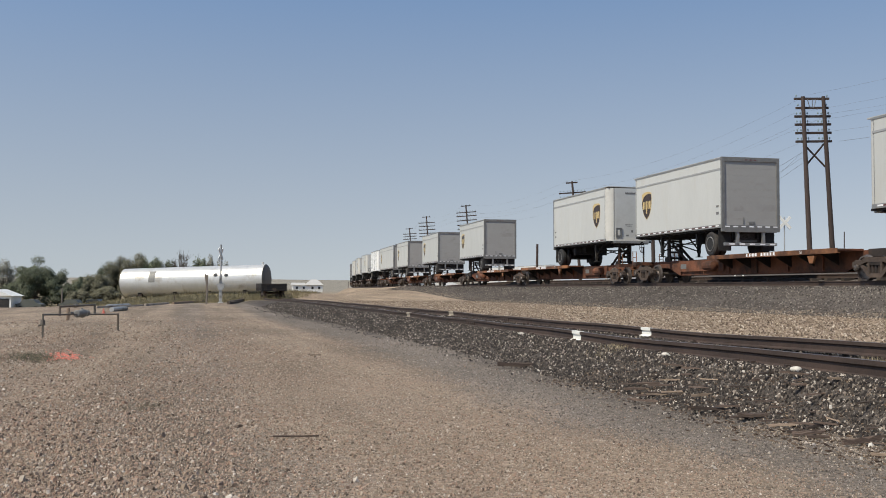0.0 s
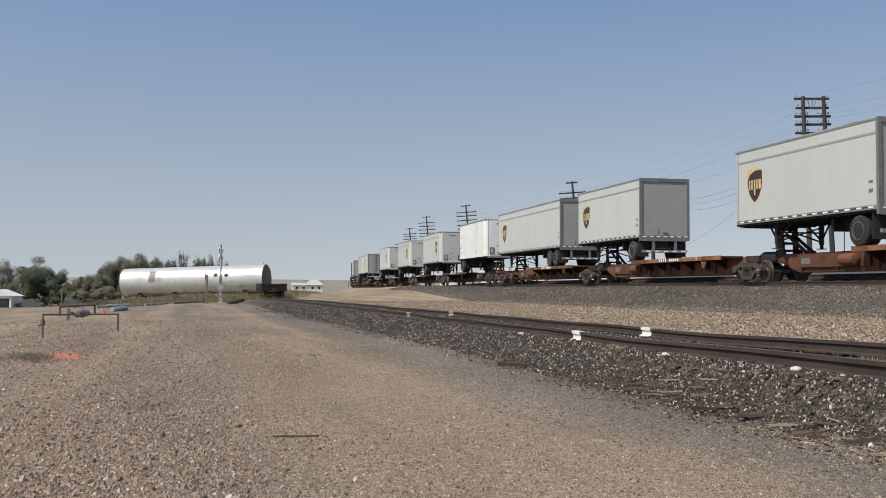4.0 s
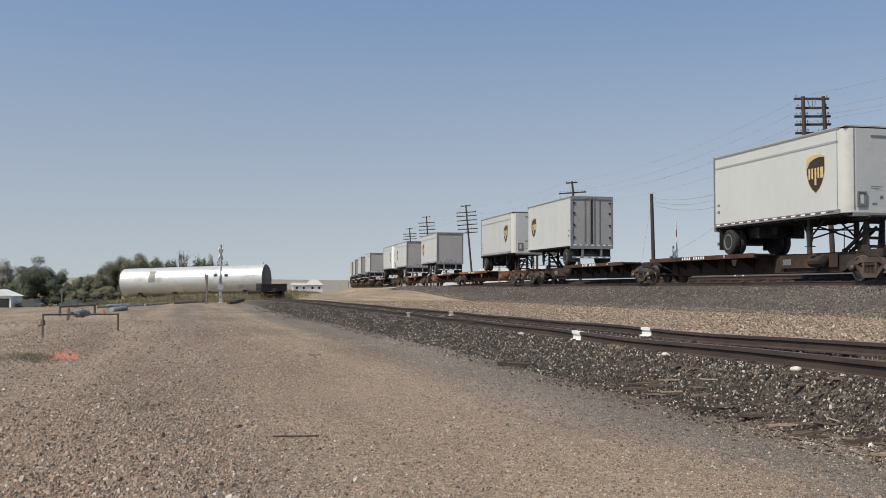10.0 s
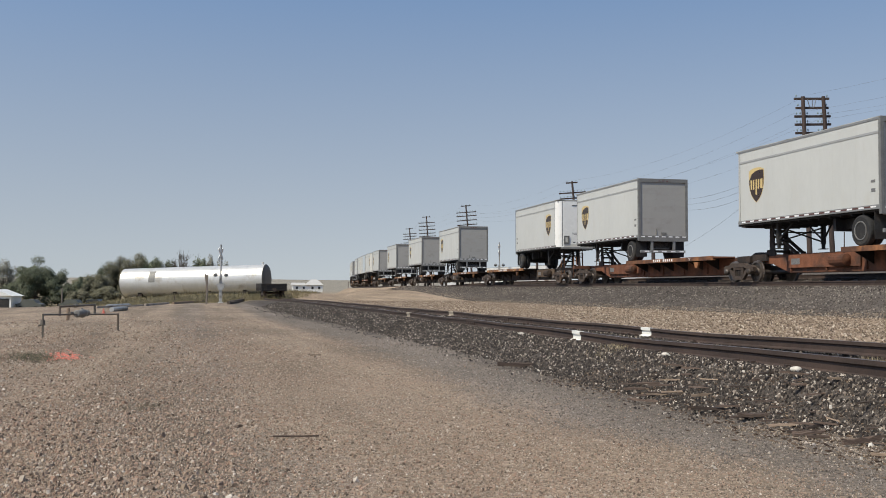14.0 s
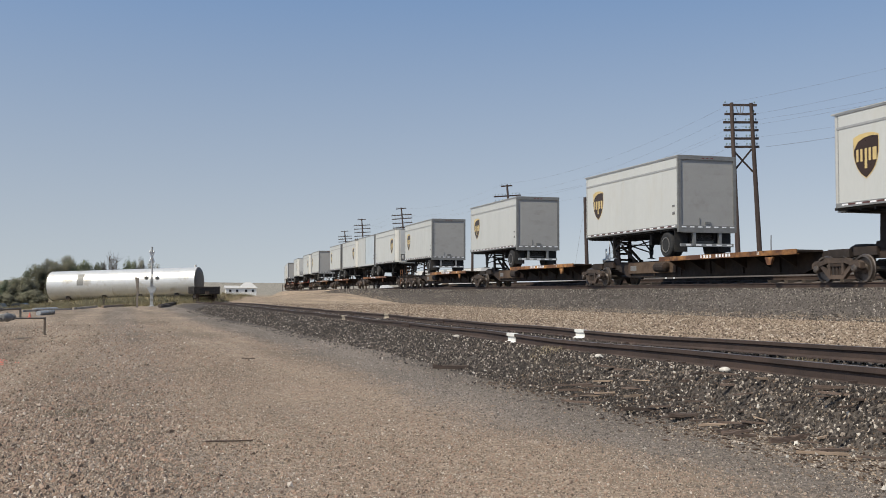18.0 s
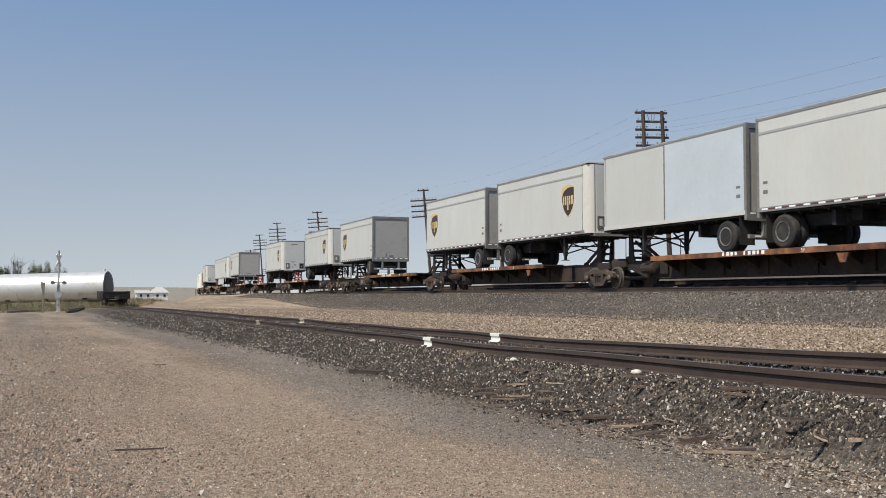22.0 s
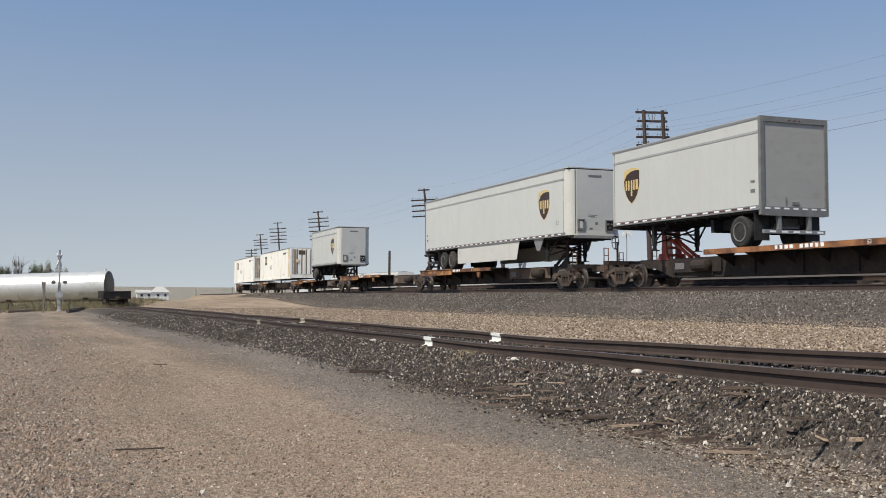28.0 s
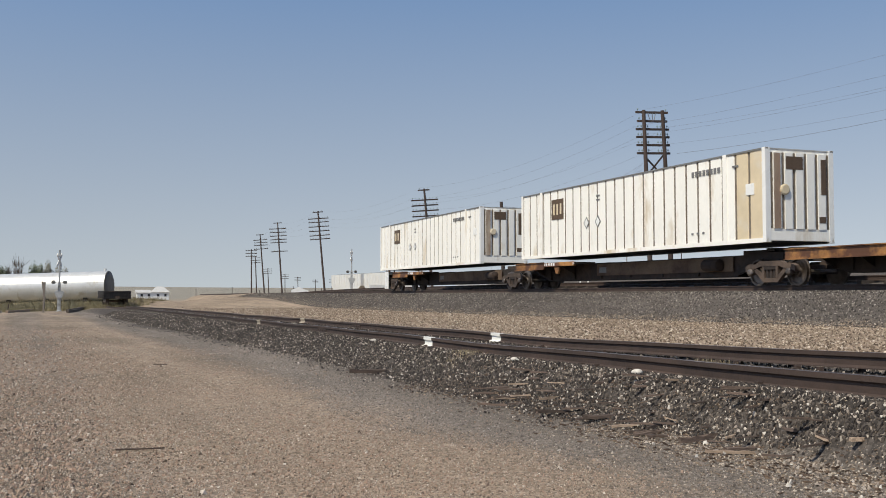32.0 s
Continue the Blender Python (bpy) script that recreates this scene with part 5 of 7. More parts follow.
def spine_car(L, paint, hitches, trucks, coupled, deck, lift=0.0):
    """One unit of a spine car, centred between its trucks, rail heads at z = 0.
    hitches: (x from the middle, strut way, material, folded); deck: x from and to; trucks, coupled: at (-x end, +x end)."""
    strip, spine = {"rust": (M_ORANGE, M_REDRUST), "amber": (M_OCHRE, M_DARK), "black": (M_RUST, M_DARK), "brown": (M_ORANGE, M_DARK), "ochre": (M_OCHRE, M_DARK)}[paint]
    words = {"rust": "rusty orange", "amber": "amber and black", "black": "grimy black", "brown": "orange and dark brown", "ochre": "ochre yellow and black"}[paint]
    c = thing("spine_car", words + " steel spine car with raised wheel decks", "rail car", group="spine cars of the train")
    h = L / 2
    e = h - 0.35
    bm = B()
    for sg in (-1, 1):
        slab(bm, [(-e, 0.72), (-e + 1.0, 0.68), (-e + 2.1, 0.34), (e - 2.1, 0.34), (e - 1.0, 0.68), (e, 0.72), (e, 1.0), (-e, 1.0)], sg * 0.34, sg * 0.38)
    box(bm, -e, e, -0.37, 0.37, 0.985, 1.02)
    box(bm, -e + 2.1, e - 2.1, -0.37, 0.37, 0.32, 0.35)
    body = part("centre_spine", bm, spine, c, "deep boxed steel centre sill", bevel=0.006)
    x = -e + 2.3
    while x < e - 2.2:
        for sg in (-1, 1):
            bm = B()
            box(bm, x, x + 0.05, sg * 0.38, sg * 0.45, 0.38, 0.98)
            part("sill_stiffener", bm, spine, body)
        x += 2.2
    d0, d1 = deck
    for sg in (-1, 1):
        bm = B()
        box(bm, d0, d1, sg * 0.38, sg * 1.36, 1.02, DECK)
        dk = part("wheel_deck", bm, spine, c)
        dk.location.z = lift
        bm = B()
        box(bm, d0, d1, sg * 1.36, sg * 1.40, 0.95, 1.10)
        box(bm, d0, d1, sg * 1.28, sg * 1.40, 0.93, 0.955)
        side = part("side_strip", bm, strip, dk, "orange edge strip with flaking paint")
        x = d0 + 0.25
        while x < d1 - 0.2:
            bm = B()
            slab(bm, [(x, 0.95), (x + 0.07, 0.95), (x + 0.07, 1.02), (x, 1.02)], sg * 0.38, sg * 1.36)
            vs = [bm.verts.new(p) for p in ((x, sg * 0.38, 0.55), (x, sg * 1.2, 1.0), (x, sg * 0.38, 1.0), (x + 0.05, sg * 0.38, 0.55), (x + 0.05, sg * 1.2, 1.0), (x + 0.05, sg * 0.38, 1.0))]
            bm.faces.new(vs[:3])
            bm.faces.new(vs[3:][::-1])
            bm.faces.new((vs[0], vs[3], vs[4], vs[1]))
            part("deck_bracket", bm, M_DARK, dk)
            x += 1.45
        mid = (d0 + d1) / 2
        bm = B()
        rng = random.Random(int(L * 100))
        x = mid - 1.3
        for k in range(10):
            if k != 4:
                wd = rng.uniform(0.09, 0.15)
                box(bm, x, x + wd, sg * 1.40, sg * 1.403, 0.965, 1.08)
            x += 0.21
        tagged(part("car_number", bm, M_TAPE, side, "white lettering bars"), kind="stuff")
        if sg < 0:
            text_mesh("53", 0.15, M_TAPE, side, Matrix.LocRotScale((mid + 2.3, -1.402, 0.97), Euler((math.pi / 2, 0, 0)), None))
        else:
            text_mesh("53", 0.15, M_TAPE, side, Matrix.LocRotScale((mid - 2.3, 1.402, 0.97), Euler((math.pi / 2, 0, math.pi)), None))
        # a deep channel carries the trailing part of the deck on the newer cars
        if paint == "ochre" and len(hitches) == 1:
            bm = B()
            box(bm, d0 - 0.6, d0 + (d1 - d0) * 0.46, sg * 1.41, sg * 1.45, 0.80, 1.13)
            box(bm, d0 - 0.6, d0 + (d1 - d0) * 0.46, sg * 1.41, sg * 1.50, 1.10, 1.13)
            box(bm, d0 - 0.6, d0 + (d1 - d0) * 0.46, sg * 1.41, sg * 1.50, 0.80, 0.83)
            part("side_channel", bm, strip, dk, "deep ochre channel with worn paint")
        # tall gusset near the far end of the deck
        bm = B()
        x = d1 - 1.5
        slab(bm, [(x - 0.22, 0.88), (x + 0.22, 0.88), (x + 0.10, 0.62), (x - 0.10, 0.62)], sg * 1.30, sg * 1.38)
        part("pull_lug", bm, strip, dk)
    # painted plate where the spine stands bare
    lo, hi = (d1 + 0.3, e - 2.2) if h - d1 > h + d0 else (-e + 2.2, d0 - 0.3)
    if hi - lo > 0.8:
        for sg in (-1, 1):
            bm = B()
            box(bm, lo, hi, sg * 0.45, sg * 0.47, 0.50, 0.98)
            part("spine_plate", bm, {"black": M_RUST, "brown": M_DARK, "rust": M_REDRUST}.get(paint, M_PLATE), body, "flat rusty side plate")
            bm = B()
            box(bm, lo + 0.2, lo + 0.75, sg * 0.47, sg * 0.473, 0.62, 0.84)
            part("data_plate", bm, M_GREYBAR, body)
    for x, way, mt, folded in hitches:
        hitch(c, x, way, mt, folded)
    for s2, tk, cp in ((-1, trucks[0], coupled[0]), (1, trucks[1], coupled[1])):
        if tk:
            rail_truck(c, s2 * h)
        bm = B()
        if cp:
            box(bm, s2 * (h - 0.5), s2 * (h + 0.95), -0.30, 0.30, 0.72, 1.0)
            box(bm, s2 * (h + 0.55), s2 * (h + 0.95), -1.25, 1.25, 0.86, 1.02)
            part("end_platform", bm, spine, c, bevel=0.01)
            bm = B()
            box(bm, s2 * (h + 0.95), s2 * (h + 1.55), -0.09, 0.09, 0.74, 0.94)
            box(bm, s2 * (h + 1.40), s2 * (h + 1.82), -0.17, 0.15, 0.70, 0.98)
            part("coupler", bm, M_TRUCK, c, bevel=0.02)
            for sg in (-1, 1):
                bm = B()
                for yy in (1.02, 1.22):
                    beam(bm, (s2 * (h + 0.93), sg * yy, 0.35), (s2 * (h + 0.93), sg * yy, 1.55), 0.03, 0.03)
                for zz in (0.38, 0.65, 0.95, 1.25, 1.53):
                    beam(bm, (s2 * (h + 0.93), sg * 1.02, zz), (s2 * (h + 0.93), sg * 1.22, zz), 0.025, 0.025)
                part("end_ladder", bm, strip, c)
            if s2 < 0:
                bm = B()
                beam(bm, (s2 * (h + 0.7), -0.75, 1.0), (s2 * (h + 0.7), -0.75, 1.75), 0.06, 0.06)
                post = part("brake_post", bm, M_DARK, c)
                bm = B()
                wx, rings = s2 * (h + 0.7), []
                for k in range(16):
                    cw, sw = math.cos(k * math.pi / 8), math.sin(k * math.pi / 8)
                    rings.append([bm.verts.new((wx + (0.26 + 0.02 * p) * cw, -0.84 + 0.02 * q, 1.75 + (0.26 + 0.02 * p) * sw)) for p, q in ((1, 0), (0, 1), (-1, 0), (0, -1))])
                for k in range(16):
                    for q in range(4):
                        bm.faces.new((rings[k][q], rings[k][(q + 1) % 4], rings[(k + 1) % 16][(q + 1) % 4], rings[(k + 1) % 16][q]))
                beam(bm, (wx - 0.255, -0.84, 1.75), (wx + 0.255, -0.84, 1.75), 0.03, 0.03)
                beam(bm, (wx, -0.842, 1.495), (wx, -0.842, 2.005), 0.028, 0.028)
                part("brake_wheel", bm, M_DARK, post)
        else:
            spun(bm, [(0.36, 0.82), (0.40, 0.90), (0.40, 1.10), (0.30, 1.16)], (s2 * (h - 0.05), 0, 0), "Z", 14)
            box(bm, s2 * (h - 1.1), s2 * (h - 0.1), -0.5, 0.5, 0.80, 1.06)
            part("joint_casting", bm, M_DARK, c, bevel=0.012)
            bm = B()
            rod(bm, (s2 * (h - 1.0), -0.55, 0.75), (s2 * (h - 0.2), -0.62, 0.62), 0.025, 6)
            rod(bm, (s2 * (h - 0.2), -0.62, 0.62), (s2 * (h + 0.3), -0.55, 0.78), 0.025, 6)
            part("air_hose", bm, M_UNDER, c)
    # brake gear under the sill
    bm = B()
    spun(bm, [(0.05, -0.45), (0.20, -0.40), (0.20, 0.40), (0.05, 0.45)], (hi - 0.9 if hi - lo > 0.8 else 0, -0.62, 0.72), "X", 12)
    part("air_tank", bm, spine, c)
    return c


# ---- the train: trucks by their distance along the track as the clip begins ----
V0, ACC = 16.614, 0.0189


def moved(t):
    """Metres that the train has gone after t seconds."""
    return V0 * t + ACC * ((t - 16) ** 2 - 256) / 2


CARS = [  # leading truck, units, unit length, paint, hitch side of each unit (T trailing, L leading, B both, t trailing folded)
    (-26.0, 2, 17.4, "rust", "TT"),
    (12.4, 5, 17.38, "rust", "LTTTT"),
    (103.4, 5, 17.44, "black", "LLLLT"),
    (195.0, 3, 17.5, "rust", "LTT"),
    (251.5, 5, 17.42, "amber", "LTTTT"),
    (342.8, 3, 19.17, "brown", "BBX"),
    (404.5, 3, 18.87, "brown", "RLR"),
    (465.5, 5, 18.18, "ochre", "LlLCC"),
]
# trailers: nose or doors leading (N, D), leading end, length, kind
LOADS = [
    ("D", -17.25, 8.53, "pup"), ("D", 0.78, 8.53, "pup"), ("N", 12.95, 8.53, "pup"), ("D", 38.5, 8.53, "pup"), ("D", 56.4, 8.53, "pup"),
    ("D", 74.2, 8.53, "pup"), ("D", 85.7, 14.2, "long"), ("N", 103.7, 8.6, "white"), ("N", 121.2, 8.53, "pup"), ("N", 138.9, 8.53, "pup"),
    ("N", 156.8, 8.53, "pup"), ("D", 182.5, 8.7, "swing"), ("N", 194.8, 8.53, "pup"), ("D", 221.1, 8.53, "pup"), ("D", 239.2, 8.53, "pup"),
    ("N", 251.3, 8.53, "bright"), ("D", 277.55, 8.53, "pup"), ("D", 295.45, 8.53, "pup"), ("D", 313.4, 8.53, "pup"), ("D", 331.5, 8.53, "pup"),
    ("N", 343.5, 8.53, "pup"), ("D", 352.6, 8.8, "plain"), ("N", 362.6, 8.53, "pup"), ("D", 372.7, 8.53, "pup"), ("D", 391.95, 8.53, "pup"),
    ("N", 404.1, 8.53, "pup"), ("N", 423.6, 8.53, "pup"), ("D", 452.75, 8.53, "pup"), ("N", 464.8, 17.3, "skirted"), ("N", 502.3, 8.53, "pup"),
]
SETTLED = {453: 0.10, 502: -0.09}      # springs that stand higher or lower than the rest
BOXES = [(519.9, True), (541.5, False)]
TRAIN = []      # (object, leading point, trailing point, height, turned)


def build_train():
    made = {}
    for u0, n, L, paint, sides in CARS:
        for k, s in enumerate(sides):
            a = u0 + k * L
            trucks = (k == n - 1, True)
            coupled = (k == n - 1, k == 0)
            h = L / 2
            if s in "Tt":
                hs, deck = [(-h + 1.25, -1, M_DARK, s == "t")], (h - 10.4, h - 1.5)
            elif s in "Ll":
                hs, deck = [(h - (0.5 if s == "l" else 1.25), 1, M_DARK, False)], (-h + 1.7, -h + 11.0)
            elif s == "B":
                hs, deck = [(h - 1.25, 1, M_DARK, False), (-h + 1.25, -1, M_DARK, False)], (-h + 4.2, h - 4.2)
            elif s == "X":
                hs, deck = [(h - 1.4, 1, M_DARK, False), (-h + 1.25, -1, M_DARK, False)], (-h + 6.6, h - 1.5)
            elif s == "R":
                hs, deck = [(h - 1.3, 1, M_HITCH if k else M_DARK, False), (-h + 1.9, -1, M_HITCH, False)], (-h + 5.7, h - 3.6) if k else (-h + 1.8, h - 6.6)
            else:
                hs, deck = [(h - 1.3, 1, M_DARK, True)], (-h + 1.7, -h + 6.5)
            if s == "X":
                paint = "amber"
            key = (L, paint, s, trucks, coupled)
            if key in made:
                ob = copy_thing(made[key], Matrix.Identity(4))
            else:
                ob = made[key] = spine_car(L, paint, hs, trucks, coupled, deck, 0.10 if s == "R" and k == 2 else (-0.09 if s == "L" and u0 > 460 and k == 2 else 0.0))
            TRAIN.append((ob, a, a + L, 0.0, False))
    last = TRAIN[-1][0]
    bm = B()
    box(bm, -9.09 - 1.02, -9.09 - 0.94, -1.28, -0.45, 0.12, 1.22)
    box(bm, -9.09 - 1.02, -9.09 - 0.30, -1.30, -1.24, 0.12, 1.22)
    part("tail_panel", bm, M_WHITE, last, "white panel on the last car's end")
    kinds = {
        "pup": lambda L: trailer(L, "light grey box trailer with brown shield emblem and grey belt strip"),
        "nose_pup": lambda L: trailer(L, "light grey box trailer with shield emblem, smooth nose facing forward"),
        "long": lambda L: trailer(L, "long light grey box trailer on tandem axles, brown shield emblem", tandem=True),
        "white": lambda L: trailer(L, "plain glossy white box trailer with one dark seam", wall=M_WHITE, logo=False, seam=2.65, belt=False),
        "plain": lambda L: trailer(L, "plain pale grey box trailer without emblem, dark seam", logo=False, seam=4.4, belt=False),
        "swing": lambda L: trailer(L, "light grey box trailer with ribbed swing doors and emblem", doors="swing", belt=False),
        "bright": lambda L: trailer(L, "light grey box trailer with bright white front corner, shield emblem"),
        "skirted": lambda L: trailer(L, "long light grey box trailer with white side skirts, shield emblem", tandem=True, skirt=True),
    }
    for way, u, L, kind in LOADS:
        if kind == "pup" and way == "N":
            kind = "nose_pup"
        if kind in ("nose_pup", "bright"):
            L, u = 8.72, u - 0.19
        elif kind == "pup":
            L, u = 8.85, u - 0.1
        if kind in made:
            ob = copy_thing(made[kind], Matrix.Identity(4))
        else:
            ob = made[kind] = kinds[kind](L)
            if kind == "bright":
                for p in ob.children:
                    if p.name.startswith(("nose_corner", "front_wall")):
                        p.data.materials[0] = M_WHITE
        TRAIN.append((ob, u, u + L, DECK + 0.003 + SETTLED.get(round(u), 0.0), way == "D"))
    for u, patch in BOXES:
        TRAIN.append((container("worn white ribbed freight container with tan stains" if patch else "white ribbed freight container with rusty end", patch), u, u + 16.85, 1.325, False))


build_train()


# ---- pole line behind the main track ----
def pole_pose(d, lat):
    x, y, th = main_at(d, lat)
    return Vector((x, y, float(ground_z(x, y)) - 0.05)), th


bm = B()
rod(bm, (0, 0, 0), (0, 0, 0.09), 0.012, 5)
spun(bm, [(0.03, 0.07), (0.045, 0.09), (0.04, 0.14), (0.02, 0.17)], (0, 0, 0), "Z", 8)
INSULATOR = mesh_of("insulator", bm, M_GLASSY)


def crossarm(parent, z, half, pins, double=False, y=0.14):
    bm = B()
    box(bm, -half, half, y - 0.05, y + 0.05, z - 0.06, z + 0.06)
    arm = part("crossarm", bm, M_POLE, parent)
    for k in range(pins):
        x = -half + 0.12 + (2 * half - 0.24) * k / (pins - 1)
        if abs(x) < 0.12:
            continue
        ins = new("insulator", INSULATOR)
        ins.parent = arm
        ins.matrix_basis = Matrix.Translation((x, y, z + 0.06))
    return arm


def line_pole(base, th, top, arms, lean, lean2=0.0, r=0.15):
    p = thing("utility_pole", "weathered brown wooden line pole with several crossarms", "utility pole", group="poles of the line along the track")
    p.matrix_basis = Matrix.Translation(base) @ Matrix.Rotation(th, 4, "Z") @ Matrix.Rotation(radians(lean), 4, "Y") @ Matrix.Rotation(radians(lean2), 4, "X")
    h = top - base.z
    bm = B()
    rod(bm, (0, 0, 0), (0, 0, h * 0.5), r, 10, r * 0.85)
    rod(bm, (0, 0, h * 0.5), (0, 0, h), r * 0.85, 10, r * 0.62)
    part("shaft", bm, M_POLE, p)
    for drop, half, pins in arms:
        crossarm(p, h - drop, half, pins)
    return p


def h_frame(base, th, top):
    p = thing("pole_frame", "double wooden pole frame with six long crossarms and braces", "utility pole", group="poles of the line along the track")
    p.matrix_basis = Matrix.Translation(base) @ Matrix.Rotation(th, 4, "Z") @ Matrix.Rotation(radians(-2.6), 4, "Y")
    h = top - base.z
    for x in (-0.62, 0.62):
        bm = B()
        rod(bm, (x * 1.12, 0, 0), (x, 0, h), 0.145, 12, 0.10)
        part("shaft", bm, M_POLE, p)
    for k, drop in enumerate((0.10, 0.60, 1.06, 1.50, 1.96, 2.42)):
        crossarm(p, h - drop, 1.05 if k in (0,) else (0.98 if k == 1 else 1.08), 2 if k < 2 else 10)
    bm = B()
    for x in (-0.30, 0.0, 0.22):
        rod(bm, (x, 0.1, h - 0.12), (x * 0.6, 0.1, h - 0.5), 0.02, 5)
        rod(bm, (x * 0.6, 0.1, h - 0.5), (x * 0.2, 0.1, h - 0.62), 0.02, 5)
    part("jumper_wires", bm, M_WIRE, p)
    for a, b in ((-0.62, 0.62), (0.62, -0.62)):
        bm = B()
        beam(bm, (a, 0.16, h - 3.8), (b, 0.16, h - 2.55), 0.05, 0.09)
        part("brace", bm, M_POLE, p)
    return p


def wires(name, label, spans, r=0.011):
    """Sagging line wires, one curve for each."""
    t = thing(name, label, "wire", group="line wires")
    for a, b, sag in spans:
        cu = bpy.data.curves.new("wire", "CURVE")
        cu.dimensions, cu.bevel_depth, cu.bevel_resolution = "3D", r, 0
        s = cu.splines.new("POLY")
        s.points.add(12)
        for k in range(13):
            u = k / 12
            p = Vector(a).lerp(Vector(b), u) - Vector((0, 0, sag * 4 * u * (1 - u)))
            s.points[k].co = (*p, 1)
        cu.materials.append(M_WIRE)
        ob = new("wire", cu)
        ob.parent = t
    return t


def pole_row():
    ba, tha = pole_pose(11.5, -10)
    ba.x += 0.42
    h_frame(ba, tha, EYE + 10.32)
    six = [(0.12, 0.55, 3), (1.05, 1.3, 8), (1.55, 1.3, 8), (2.05, 1.3, 8), (2.55, 1.3, 8)]
    bb, thb = pole_pose(50.5, -10)
    bb.x += 0.9
    line_pole(bb, thb, EYE + 9.75, six, -5.0)
    bc, thc = pole_pose(96, -10)
    bc.x += 1.07
    line_pole(bc, thc, EYE + 11.2, [(0.12, 0.7, 3), (1.0, 1.4, 8), (1.5, 1.4, 8), (2.1, 1.4, 8), (2.7, 1.4, 8), (3.3, 1.4, 8), (3.8, 1.4, 8)], -5.2)
    bd, thd = pole_pose(129.5, -10)
    bd.x += 0.49
    line_pole(bd, thd, EYE + 11.95, [(0.12, 0.7, 3), (1.1, 1.4, 8), (1.7, 1.4, 8), (2.3, 1.4, 8), (2.9, 1.4, 8), (3.4, 1.4, 8), (4.9, 1.4, 6)], -4.0)
    be, the = pole_pose(151.5, -10)
    be.x += 0.05
    line_pole(be, the, EYE + 11.2, [(0.12, 0.7, 3), (1.1, 1.3, 8), (1.6, 1.3, 8), (2.1, 1.3, 8), (2.8, 1.3, 8)], -4.5)
    far = []
    for x, y, top in ((-9.0, 215, 9.4), (-9.2, 250, 9.1), (-7.2, 290, 7.3), (-3.0, 330, 6.4), (1.5, 380, 6.3), (9.0, 430, 6.0), (16.0, 430, 6.2), (32.0, 470, 8.0)):
        b = Vector((x, y, float(ground_z(x, y)) - 0.05))
        line_pole(b, 0.08, EYE + top, [(0.3, 1.2, 6), (0.9, 1.2, 6), (1.5, 1.2, 6)], random.uniform(-3, 0))
        far.append(b)
    tops = [(ba, EYE + 10.3), (bb, EYE + 9.7), (bc, EYE + 11.1), (bd, EYE + 11.9), (be, EYE + 11.1)]
    bz, _ = pole_pose(-34, -10)
    line_pole(bz, tha, EYE + 10.3, six, -2)
    row = [(bz, EYE + 10.2)] + tops
    spans = []
    for (p, zp), (q, zq) in zip(row, row[1:]):
        for off, dz in ((-1.0, -1.1), (1.0, -1.1), (-0.6, -1.6), (0.7, -2.1), (-0.3, -0.1)):
            lp = -0.09 * (zp - p.z) if p is not ba else -0.045 * (zp - p.z)
            lq = -0.09 * (zq - q.z) if q is not ba else -0.045 * (zq - q.z)
            spans.append(((p.x + off + lp, p.y, zp + dz + 0.2), (q.x + off + lq, q.y, zq + dz + 0.2), 0.9))
    wires("line_wires", "thin grey line wires sagging between the poles", spans, 0.0034)
    # the stub pole takes the service wires from the frame; a stay wire goes down to the gate post
    sx, sy, _ = main_at(32.0, -10)
    b = Vector((sx, sy, float(ground_z(sx, sy)) - 0.05))
    stub = thing("stub_pole", "dark leaning stub pole without crossarms", "utility pole", Matrix.Translation(b))
    bm = B()
    rod(bm, (0, 0, 0), (-0.15, 0, EYE + 6.9 - b.z), 0.15, 10, 0.12)
    part("shaft", bm, M_POLE, stub)
    top = Vector((b.x - 0.12, b.y, EYE + 6.6))
    src = Vector((ba.x - 1.0, ba.y, EYE + 7.3))
    wires("service_wires", "dark service wires running down from the pole frame", [(src, top, 1.0), (src + Vector((0, 0, -0.3)), top + Vector((0, 0, -0.25)), 1.1), (src + Vector((0, 0, -0.6)), top + Vector((0, 0, -0.45)), 1.3), (src, (17.5, 75.0, 3.6), 0.5), (top, (b.x - 1.6, b.y - 2.5, b.z), 0.0), (src + Vector((2.0, 0, 0.6)), (33.0, 20.0, EYE + 9.3), 0.8)], 0.007)
    for x, y, top, rr in ((9.45, 100.0, 5.2, 0.14), (32.3, 80.0, 5.4, 0.05)):
        z = float(ground_z(x, y)) - 0.05
        p = thing("short_post", "dark slender post beyond the tracks", "post", Matrix.Translation((x, y, z)))
        bm = B()
        rod(bm, (0, 0, 0), (0.05, 0, top - z), rr, 8, rr * 0.8)
        part("shaft", bm, M_POLE, p)


pole_row()


